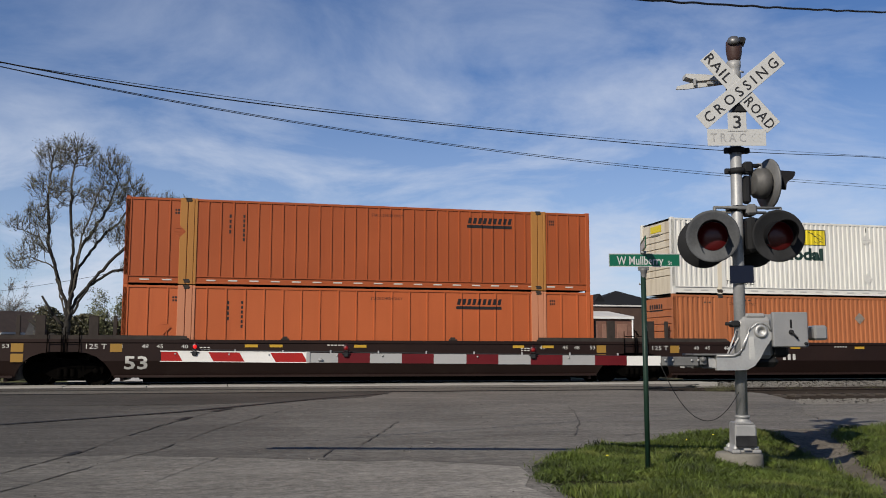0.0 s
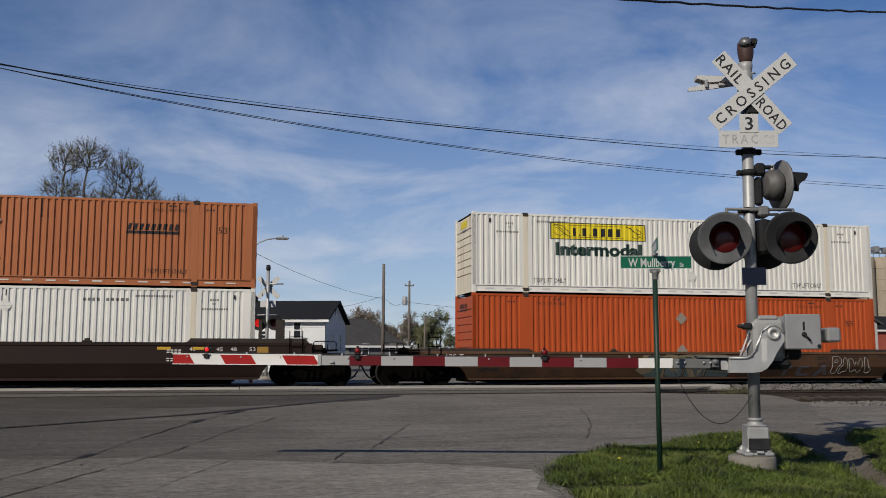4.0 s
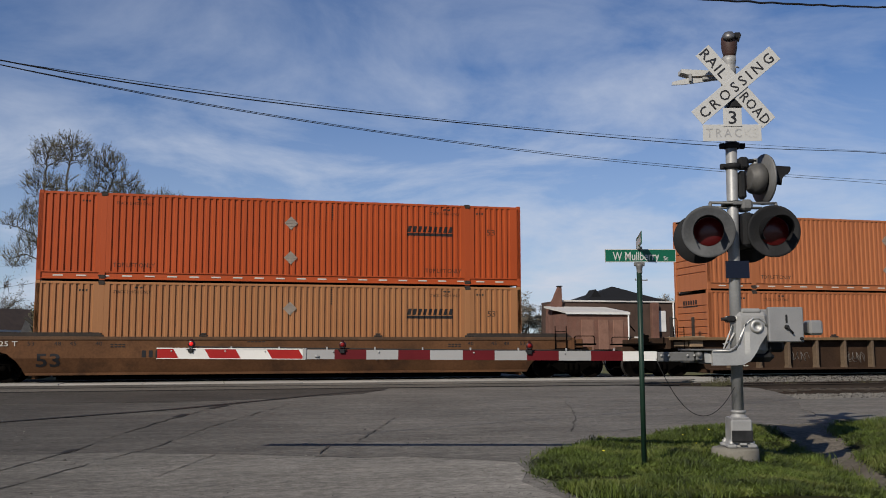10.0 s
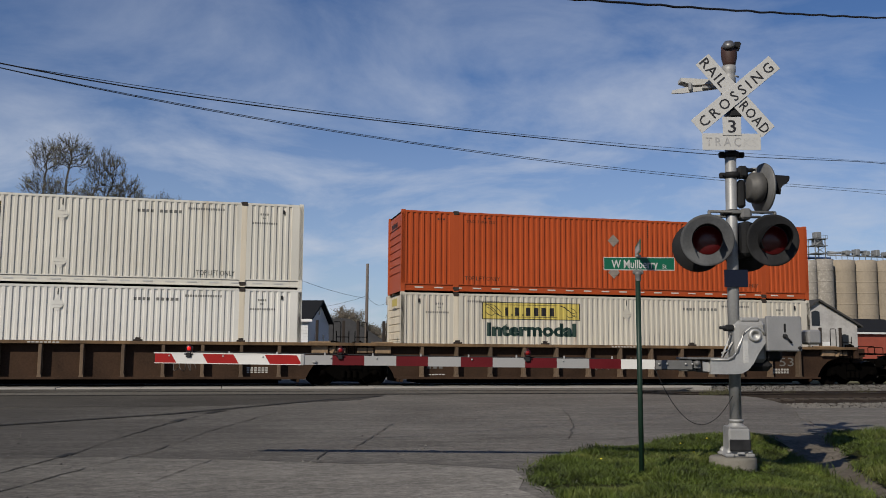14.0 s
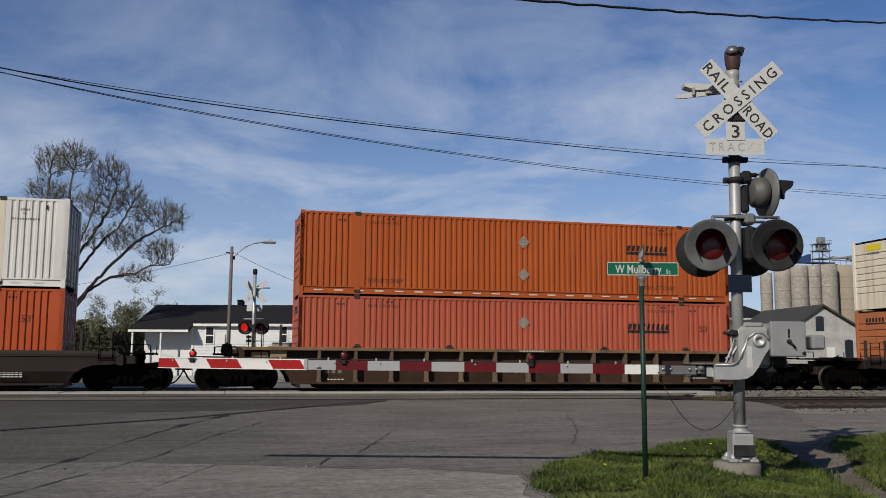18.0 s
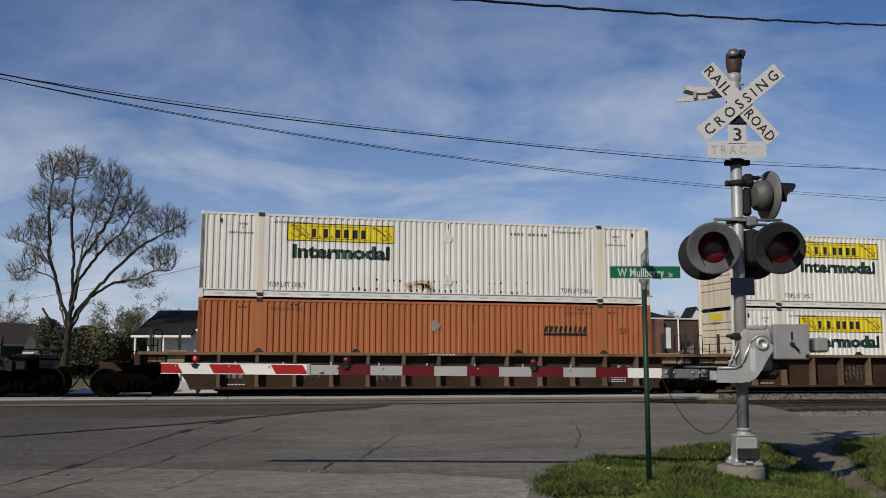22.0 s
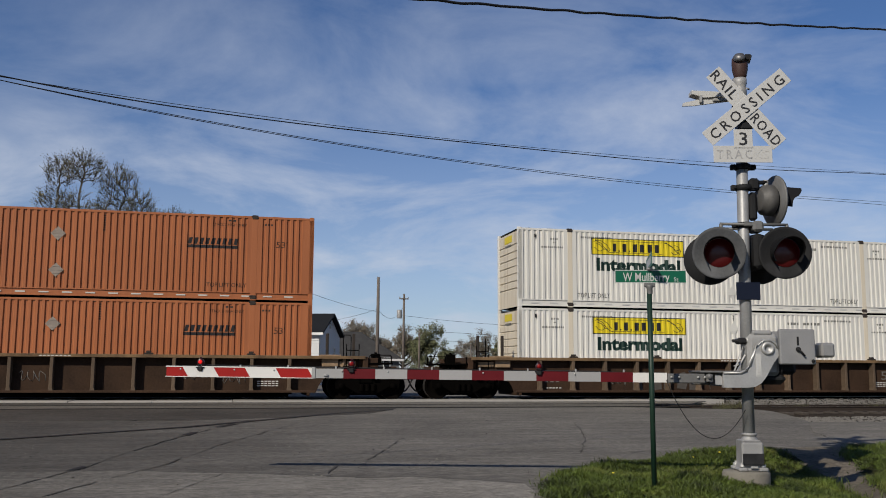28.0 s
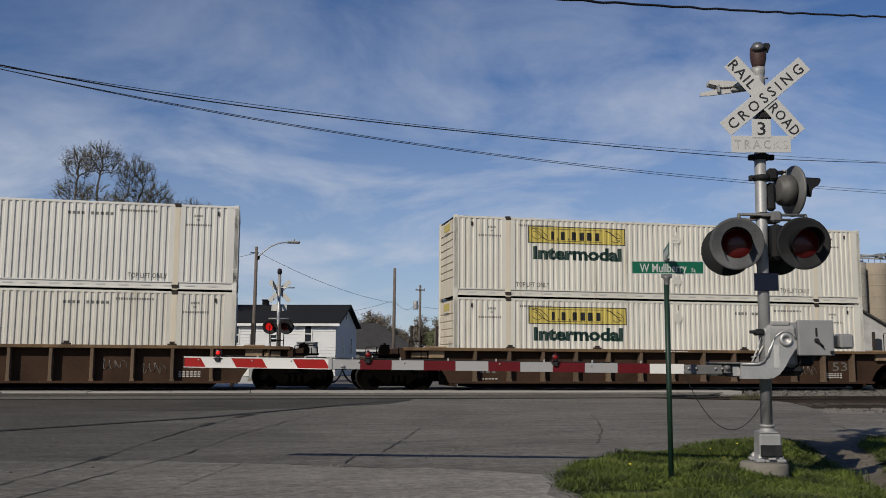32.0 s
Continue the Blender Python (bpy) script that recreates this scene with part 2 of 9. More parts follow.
def lettering(words, height, wide=None, bold=0.0, spread=1.0):
    """A flat mesh of words in the built-in font, in the xz plane, its lower left corner at the origin."""
    key = f"words_{words}_{height:.3f}_{wide}_{bold}_{spread}"
    if key in MESHES:
        return MESHES[key]
    cu = bpy.data.curves.new("words", "FONT")
    cu.body, cu.size, cu.offset, cu.resolution_u = words, 1.0, bold, 2
    cu.space_character = spread
    ob = bpy.data.objects.new("words", cu)
    me = bpy.data.meshes.new_from_object(ob)
    bpy.data.objects.remove(ob)
    bpy.data.curves.remove(cu)
    co = np.empty(len(me.vertices) * 3)
    me.vertices.foreach_get("co", co)
    co = co.reshape(-1, 3)
    lo, hi = co.min(0), co.max(0)
    sc = height / max(0.2, 0.73)
    sx = (wide / (hi[0] - lo[0])) if wide else sc
    outp = np.zeros_like(co)
    outp[:, 0], outp[:, 2] = (co[:, 0] - lo[0]) * sx, co[:, 1] * sc
    me.vertices.foreach_set("co", outp.ravel())
    me.update()
    me.name = key
    MESHES[key] = me
    return me


def words(text, height, material, parent, at, wide=None, bold=0.0, name="lettering", label="", matrix=None, spread=1.0):
    me = lettering(text, height, wide, bold, spread)
    key = me.name + material.name
    if key not in MESHES:
        cp = me.copy()
        cp.materials.clear()
        cp.materials.append(material)
        MESHES[key] = cp
    return piece(name, MESHES[key], parent, at, label or f"lettering {text}", matrix=matrix)


def thing(name, at, label, category, group="", turn=0.0):
    e = new(name)
    e.empty_display_size = 0.3
    e.matrix_basis = pose(*at, 0, 0, turn)
    return tagged(e, label, category, group)


def gz(y):
    """Height of the ground, which falls gently from the tracks towards the viewer."""
    if y >= 30.5:
        return -0.02
    if y >= 27.4:
        return -0.12 + (y - 27.4) / 3.1 * 0.10
    return max(-0.12 - (27.4 - y) * 0.0093, -0.6)


def lay(x, y):
    """Height of the verge: the ground with a shallow swale beside the signal."""
    t = max(0.0, min(1.0, (13.35 - y) / 1.3, (y - 7.0) / 1.5))
    p = (x - (6.9 + (y - 8.5) * 0.40)) * 0.93
    return gz(y) - 0.27 * t * t * (3 - 2 * t) * math.exp(-(p / 0.85) ** 2)

# ---- ground, road and tracks ----
TRACK_Y, NEAR_Y = 32.385, 28.12
NEAR_TOP = -0.13


def paving(name, base, dark, pale, rough_at=0.6, worn=1.0):
    """Old asphalt: aggregate of two sizes, patches of wear, long streaks across the street where wheels turn, and a
    coarse relief. worn: colour factor reached at the right, from 1 at the left.
    """
    m = bpy.data.materials.new(name)
    m.use_nodes = True
    n, l = m.node_tree.nodes, m.node_tree.links
    b = n["Principled BSDF"]
    b.inputs["Roughness"].default_value, b.inputs["Specular IOR Level"].default_value = 0.93, 0.15
    src = n.new("ShaderNodeNewGeometry").outputs["Position"]

    def noise_at(scale, stretch=(1, 1, 1), detail=5, rough=0.6):
        mp, t = n.new("ShaderNodeMapping"), n.new("ShaderNodeTexNoise")
        mp.inputs["Scale"].default_value = stretch
        t.inputs["Scale"].default_value, t.inputs["Detail"].default_value, t.inputs["Roughness"].default_value = scale, detail, rough
        l.new(src, mp.inputs[0])
        l.new(mp.outputs[0], t.inputs["Vector"])
        return t.outputs["Fac"]

    def graded(value, lo, hi, out_lo, out_hi):
        g = n.new("ShaderNodeMapRange")
        for k, v in (("From Min", lo), ("From Max", hi), ("To Min", out_lo), ("To Max", out_hi)):
            g.inputs[k].default_value = v
        l.new(value, g.inputs["Value"])
        return g.outputs[0]

    def mixed(a, other, factor, blend="MIX"):
        x = n.new("ShaderNodeMix")
        x.data_type, x.blend_type = "RGBA", blend
        for slot, v in (("A", a), ("B", other)):
            if isinstance(v, tuple):
                x.inputs[slot].default_value = (*v, 1)
            else:
                l.new(v, x.inputs[slot])
        if isinstance(factor, float):
            x.inputs["Factor"].default_value = factor
        else:
            l.new(factor, x.inputs["Factor"])
        return x.outputs["Result"]
    fine, grit_n, streak, patch, blot = noise_at(55.0), noise_at(13.0, (0.7, 1, 1), 5, 0.75), noise_at(1.0, (0.55, 3.2, 1), 6, 0.65), noise_at(0.35, detail=4), noise_at(2.4, (0.6, 1.3, 1), 6, 0.7)
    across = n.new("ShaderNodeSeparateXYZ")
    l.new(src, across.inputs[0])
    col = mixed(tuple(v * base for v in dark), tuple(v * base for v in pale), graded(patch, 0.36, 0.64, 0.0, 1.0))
    # colour rises evenly from left to right, up to the factor given
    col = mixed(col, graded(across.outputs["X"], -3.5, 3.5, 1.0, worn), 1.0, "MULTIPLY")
    col = mixed(col, graded(fine, 0.3, 0.7, 0.72, 1.28), 1.0, "MULTIPLY")
    col = mixed(col, graded(grit_n, 0.34, 0.68, 0.62, 1.40), 1.0, "MULTIPLY")
    col = mixed(col, graded(streak, 0.34, 0.66, 0.82, 1.16), 1.0, "MULTIPLY")
    col = mixed(col, graded(blot, 0.60, 0.74, 1.0, 0.66), 1.0, "MULTIPLY")
    l.new(col, b.inputs["Base Color"])
    for value, strength, dist, last in ((fine, 0.5, 0.006, None), (grit_n, rough_at, 0.016, "more")):
        bp = n.new("ShaderNodeBump")
        bp.inputs["Strength"].default_value, bp.inputs["Distance"].default_value = strength, dist
        l.new(value, bp.inputs["Height"])
        if last:
            l.new(below, bp.inputs["Normal"])
        below = bp.outputs[0]
    l.new(below, b.inputs["Normal"])
    return m


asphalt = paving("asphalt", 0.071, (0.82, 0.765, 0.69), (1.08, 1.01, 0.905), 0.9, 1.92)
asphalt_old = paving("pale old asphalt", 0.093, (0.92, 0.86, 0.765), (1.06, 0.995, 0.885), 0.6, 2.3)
asphalt_pale = paving("pale broken asphalt", 0.142, (0.92, 0.86, 0.765), (1.06, 0.995, 0.885), 0.6)
asphalt_worn = paving("dull old asphalt", 0.108, (0.88, 0.815, 0.72), (1.06, 0.99, 0.875), 0.5)
asphalt_new = paving("dark asphalt", 0.056, (0.82, 0.76, 0.675), (1.12, 1.04, 0.93), 0.5)
tar = surface("tar", (0.01204, 0.01161, 0.01118), 0.8, vary=0.2, bump=0.2)
earth = surface("earth and dry grass", (0.1118, 0.0989, 0.0602), 0.95, vary=0.35, size=4, grain=30, bump=0.8, dirt=(0.0774, 0.1032, 0.0301), dirt_at=0.45, world_space=True, gloss=0.05)
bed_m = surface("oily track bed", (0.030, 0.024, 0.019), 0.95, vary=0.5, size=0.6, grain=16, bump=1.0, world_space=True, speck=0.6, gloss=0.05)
gravel_m = surface("gravel", (0.112, 0.098, 0.080), 0.95, vary=0.5, size=0.6, grain=16, bump=1.0, dirt=(0.075, 0.064, 0.050), dirt_at=0.5, world_space=True, speck=0.6, gloss=0.08)
stone_m = surface("ballast stone", (0.118, 0.111, 0.101), 0.9, vary=0.3, size=0.1, grain=50, bump=0.4, each=0.3)
concrete_m = surface("crossing concrete", (0.2821, 0.2683, 0.2442), 0.85, vary=0.15, size=0.9, grain=70, bump=0.25, dirt=(0.1677, 0.1576, 0.1409), dirt_at=0.54, each=0.06)
# Shade under the train is put into this dark concrete colour.
concrete_shade = surface("oil-stained concrete", (0.0258, 0.02322, 0.02064), 0.9, vary=0.4, size=0.7, grain=40, bump=0.3, gloss=0.02)
steel_rail = surface("rail steel", (0.0258, 0.01892, 0.01462), 0.85, 0.0, vary=0.3, size=0.6, grain=40, bump=0.2)
rail_top = surface("worn rail head", (0.1462, 0.1376, 0.129), 0.5, 0.7, vary=0.1, bump=0.03)
wood_tie = surface("creosoted wood", (0.0516, 0.043, 0.03612), 0.9, vary=0.4, size=0.3, grain=30, bump=0.6)
grass_m = surface("grass blades", (0.050, 0.071, 0.0105), 0.6, vary=0.8, size=0.45, grain=11, bump=0.0, dirt=(0.15, 0.15, 0.040), dirt_at=0.51, speck=0.5, span=0.14)
soil_m = surface("grassy soil", (0.022, 0.0235, 0.0085), 0.95, vary=0.4, size=0.4, grain=30, bump=0.8, world_space=True, gloss=0.05)


def sheet(name, pts, material, lift, label, category="ground", thick=0.02):
    """A flat patch of ground with a shallow edge, laid on the slope."""
    bm = bmesh.new()
    top = [bm.verts.new((x, y, gz(y) + lift)) for x, y in pts]
    low = [bm.verts.new((x, y, gz(y) + lift - thick)) for x, y in pts]
    f = bm.faces.new(top)
    for k in range(len(pts)):
        bm.faces.new((top[k], low[k], low[(k + 1) % len(pts)], top[(k + 1) % len(pts)]))
    bmesh.ops.recalc_face_normals(bm, faces=bm.faces)
    if f.normal.z < 0:
        bmesh.ops.reverse_faces(bm, faces=bm.faces)
    me = bpy.data.meshes.new(name)
    bm.to_mesh(me)
    bm.free()
    me.materials.append(material)
    ob = new(name, me)
    return tagged(ob, label, category, kind="structure")


def ground_sheet():
    bm = bmesh.new()
    ys = [-600, -60, -20, 0, 6.4, 7.0, 12, 14, 14.3, 20.6, 21.2, 27.4, 30.5, 34.5, 40, 60, 120, 400, 1500, 4000]
    xs = [-4000, -800, -200, -60, -20, 0, 4.3, 4.6, 12.2, 12.9, 20, 60, 200, 800, 4000]
    grid = [[bm.verts.new((x, y, gz(y) - (0.55 if (4.6 <= x <= 20 and 7 <= y <= 14) or (12.9 <= x <= 200 and 21.2 <= y <= 30.5) else 0.06))) for x in xs] for y in ys]
    for a, b in zip(grid, grid[1:]):
        for k in range(len(xs) - 1):
            bm.faces.new((a[k], a[k + 1], b[k + 1], b[k]))
    me = bpy.data.meshes.new("ground")
    bm.to_mesh(me)
    bm.free()
    me.materials.append(earth)
    return tagged(new("ground", me), "flat earth and dry grass beside the railway", "ground", kind="structure")


ground_sheet()
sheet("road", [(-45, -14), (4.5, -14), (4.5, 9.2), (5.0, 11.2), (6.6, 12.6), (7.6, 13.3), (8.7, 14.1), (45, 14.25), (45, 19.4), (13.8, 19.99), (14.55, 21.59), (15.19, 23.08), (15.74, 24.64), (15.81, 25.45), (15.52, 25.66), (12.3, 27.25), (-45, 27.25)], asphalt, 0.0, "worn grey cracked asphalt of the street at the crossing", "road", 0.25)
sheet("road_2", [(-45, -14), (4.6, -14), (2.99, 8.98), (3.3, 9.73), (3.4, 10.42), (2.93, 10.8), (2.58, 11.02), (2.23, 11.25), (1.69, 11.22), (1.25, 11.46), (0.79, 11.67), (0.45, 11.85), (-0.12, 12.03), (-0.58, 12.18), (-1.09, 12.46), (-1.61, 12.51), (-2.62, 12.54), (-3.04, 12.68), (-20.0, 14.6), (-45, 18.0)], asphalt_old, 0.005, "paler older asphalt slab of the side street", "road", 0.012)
sheet("road_3", [(-45, 22.6), (-4.8, 22.4), (-2.8, 22.45), (-1.0, 22.2), (1.5, 23.15), (3.7, 24.6), (4.6, 26.4), (4.9, 27.2), (-45, 27.2)], asphalt_new, 0.006, "darker asphalt strip beside the rails", "road", 0.012)
sheet("road_4", [(-45, 29.0), (15.5, 29.0), (16.5, 29.9), (-45, 29.9)], asphalt, 0.004, "asphalt between the two tracks", "road", 0.03)
sheet("road_5", [(-5, 34.8), (12, 34.8), (20, 90), (8, 90)], asphalt, 0.0, "street beyond the tracks", "road")
sheet("pavement_3", [(-5.6, 36.2), (1.5, 36.2), (-0.5, 59.5), (-7.0, 62.0)], surface("pale driveway concrete", (0.4042, 0.3913, 0.3698), 0.9, vary=0.2, size=1.2, grain=30, bump=0.2, world_space=True), 0.008, "pale concrete drive in front of the white house", "driveway")
sheet("road_7", [(13.3, 19.3), (11.78, 16.96), (11.48, 16.13), (10.92, 15.29), (10.71, 14.6), (11.4, 14.3), (30, 14.3), (30, 19.3)], asphalt_pale, 0.012, "paler slab of asphalt with a broken edge", "road", 0.03)


def verge(name, poly, x0, x1, y0, y1, step, material, lift, label, category):
    """Uneven ground cut to a plan outline, in small squares that follow the swale."""
    bm = bmesh.new()
    nodes = {}
    for i in range(int((x1 - x0) / step)):
        for j in range(int((y1 - y0) / step)):
            if poly and not inside(x0 + (i + 0.5) * step, y0 + (j + 0.5) * step, poly):
                continue
            corner = []
            for k in ((i, j), (i + 1, j), (i + 1, j + 1), (i, j + 1)):
                if k not in nodes:
                    x, y = x0 + k[0] * step, y0 + k[1] * step
                    nodes[k] = bm.verts.new((x, y, lay(x, y) + lift + 0.012 * noise.noise(Vector((x * 3, y * 3, 0)))))
                corner.append(nodes[k])
            bm.faces.new(corner).smooth = True
    me = bpy.data.meshes.new(name)
    bm.to_mesh(me)
    bm.free()
    me.materials.append(material)
    return tagged(new(name, me), label, category, kind="structure")


def inside(x, y, poly):
    hit = False
    for (x0, y0), (x1, y1) in zip(poly, poly[1:] + poly[:1]):
        if (y0 > y) != (y1 > y) and x < (x1 - x0) * (y - y0) / (y1 - y0) + x0:
            hit = not hit
    return hit


verge("pavement", [(4.4, 4.0), (4.4, 9.3), (4.9, 11.3), (6.5, 12.7), (7.5, 13.4), (8.6, 14.3), (18, 14.4), (18, 4.0)], 4.4, 18.0, 4.0, 14.4, 0.2, gravel_m, -0.012, "gravelly dirt strip beside the signal", "gravel")


def strips():
    """Tar-filled cracks and joints in the asphalt, and one long smooth dark band."""
    # the first line is the long even band across the road
    lines = [([(-8.5, 13.4), (-3.71, 17.56), (-0.86, 20.03), (0.45, 21.68), (2.79, 24.62), (4.6, 26.3)], 0.20, 0), ([(-3.2, 8.0), (-2.31, 11.09), (-1.84, 12.79), (-1.58, 14.24), (-1.11, 16.52), (-0.69, 18.23), (-0.1, 20.3), (0.27, 21.2), (1.05, 22.52)], 0.075, 1),
             ([(-1.92, 12.5), (-1.82, 13.0)], 0.10, 0), ([(-0.78, 17.9), (-0.62, 18.6)], 0.15, 0), ([(-0.2, 20.0), (0.15, 20.9)], 0.17, 0),
             ([(-2.6, 8.2), (-1.95, 9.94), (-1.34, 11.68), (-0.86, 12.9), (-0.07, 16.12), (1.76, 21.7)], 0.055, 1), ([(-0.77, 9.63), (-0.44, 10.75), (-0.04, 11.94)], 0.03, 1), ([(1.22, 11.72), (1.48, 12.66), (1.77, 12.46), (1.92, 13.06), (3.18, 16.93)], 0.045, 1),
             ([(-2.62, 12.56), (-1.61, 12.53), (-1.09, 12.48), (-0.58, 12.2), (-0.12, 12.05), (0.45, 11.87), (0.79, 11.69), (1.25, 11.48), (1.69, 11.24), (2.23, 11.27), (2.58, 11.04), (2.93, 10.82), (3.4, 10.44)], 0.07, 1), ([(-2.59, 20.77), (2.61, 23.02)], 0.09, 1), ([(5.4, 21.9), (6.93, 21.84), (8.58, 21.65), (9.78, 20.45), (12.07, 20.17)], 0.07, 1),
             ([(4.6, 18.0), (5.73, 18.07), (7.48, 18.35), (8.31, 17.37)], 0.05, 1), ([(7.96, 20.67), (7.24, 18.38), (6.36, 15.96), (5.39, 13.7), (6.16, 13.57), (6.73, 13.94)], 0.05, 1), ([(-9.0, 22.2), (-4.68, 22.05), (-2.81, 22.08), (-0.41, 22.88)], 0.10, 1), ([(13.2, 18.75), (12.14, 16.94), (11.43, 16.08), (10.83, 14.9)], 0.08, 1)]
    bm = bmesh.new()
    rnd = random.Random(4)
    for pts, w, tint in lines:
        fine = []
        for a, b in zip(pts, pts[1:]):
            n = max(3, int(math.dist(a, b) / 0.25))
            for k in range(n):
                u = k / n
                fine.append((a[0] + (b[0] - a[0]) * u + rnd.uniform(-1, 1) * (0.022 if tint else 0.006), a[1] + (b[1] - a[1]) * u + rnd.uniform(-1, 1) * (0.022 if tint else 0.006)))
        fine.append(pts[-1])
        last = None
        for k, p in enumerate(fine):
            q = fine[min(k + 1, len(fine) - 1)] if k < len(fine) - 1 else p
            o = fine[max(k - 1, 0)]
            d = Vector((q[0] - o[0], q[1] - o[1], 0)).normalized()
            s = Vector((-d.y, d.x, 0)) * w * (rnd.uniform(0.05, 0.75) if tint else rnd.uniform(0.9, 1.1)) * 0.5
            now = [bm.verts.new((p[0] + g * s.x, p[1] + g * s.y, gz(p[1]) + 0.011)) for g in (1, -1)]
            if last:
                bm.faces.new((last[0], last[1], now[1], now[0])).material_index = tint
            last = now
    for f in bm.faces:
        f.normal_update()
        if f.normal.z < 0:
            f.normal_flip()
    me = bpy.data.meshes.new("trim")
    bm.to_mesh(me)
    bm.free()
    me.materials.append(tar)
    me.materials.append(surface("grimy crack", (0.06708, 0.06192, 0.05504), 0.9, vary=0.4, size=0.3, bump=0.2, gloss=0.2))
    tagged(new("trim", me), "dark tar-filled cracks in the asphalt", "crack", kind="structure")


strips()


def rail_line(name, y, top, x0, x1, label):
    def rail(bm):
        p = [(-0.07, -0.17), (0.07, -0.17), (0.07, -0.155), (0.012, -0.13), (0.012, -0.045), (0.036, -0.035), (0.036, -0.006), (0.028, 0.0), (-0.028, 0.0), (-0.036, -0.006), (-0.036, -0.035), (-0.012, -0.045), (-0.012, -0.13), (-0.07, -0.155)]
        prism(bm, p, x0, x1, "x")
        for f in bm.faces:
            if abs(f.calc_center_median().z) < 1e-4:
                f.material_index = 1
    ob = piece(name, made(f"{name}_{y}", rail, [steel_rail, rail_top]), None, (0, y, top))
    return tagged(ob, label, "rail", "rails of the crossing", kind="structure")


for ry in (TRACK_Y - 0.7175, TRACK_Y + 0.7175):
    rail_line("rail", ry, 0.0, -250, 700, "steel rail with a bright worn head under the train")
for ry in (NEAR_Y - 0.7175, NEAR_Y + 0.7175):
    rail_line("rail", ry, NEAR_TOP, -250, 700, "rusty steel rail of the empty near track")


def flange_gap(bm):
    box(bm, -30, 14.5, -0.05, 0.05, -0.01, 0.0)


for k, gy in enumerate((NEAR_Y - 0.7175 + 0.09, NEAR_Y + 0.7175 - 0.09, NEAR_Y - 0.7175 - 0.085)):
    tagged(piece("trim", made("flange_gap", flange_gap, tar), None, (0, gy, gz(gy) + 0.013)), "dark rubber flangeway strip along the rail", "flangeway", kind="structure")
sheet("road_6", [(-45, 27.5), (13.2, 27.5), (13.8, 28.74), (-45, 28.74)], asphalt_worn, 0.0, "asphalt between the near rails", "road", 0.03)

panel_holder = tagged(new("pavement_2"), "row of pale concrete crossing panels", "crossing", kind="structure")


def panel(w, d):
    def build(bm):
        rbox(bm, 0, w, 0, d, -0.2, 0.0, 0.012)
    return build


for k in range(14):
    x = -17 + 2.45 * k
    piece("panel", made("panel_a", panel(2.43, 1.58), concrete_m), panel_holder, (x, 29.98, 0.004 + 0.006 * math.sin(k * 2.1)))
    piece("panel", made("panel_b", panel(2.43, 1.22), concrete_shade), panel_holder, (x, TRACK_Y - 0.61, -0.006))
    piece("panel", made("panel_c", panel(2.43, 1.6), concrete_shade), panel_holder, (x, TRACK_Y + 0.79, 0.0))


def tie(bm):
    rbox(bm, -0.115, 0.115, -1.3, 1.3, -0.18, 0.0, 0.012)


tie_holder = tagged(new("trim"), "creosoted wooden sleepers under the rails", "sleeper", kind="structure")
for k in range(60):
    piece("sleeper", made("sleeper", tie, wood_tie), tie_holder, (13.9 + 0.56 * k, NEAR_Y + 0.03 * math.sin(k * 5.1), NEAR_TOP - 0.165))
    piece("sleeper", made("sleeper", tie, wood_tie), tie_holder, (17.2 + 0.56 * k, TRACK_Y + 0.03 * math.sin(k * 3.1), -0.165))


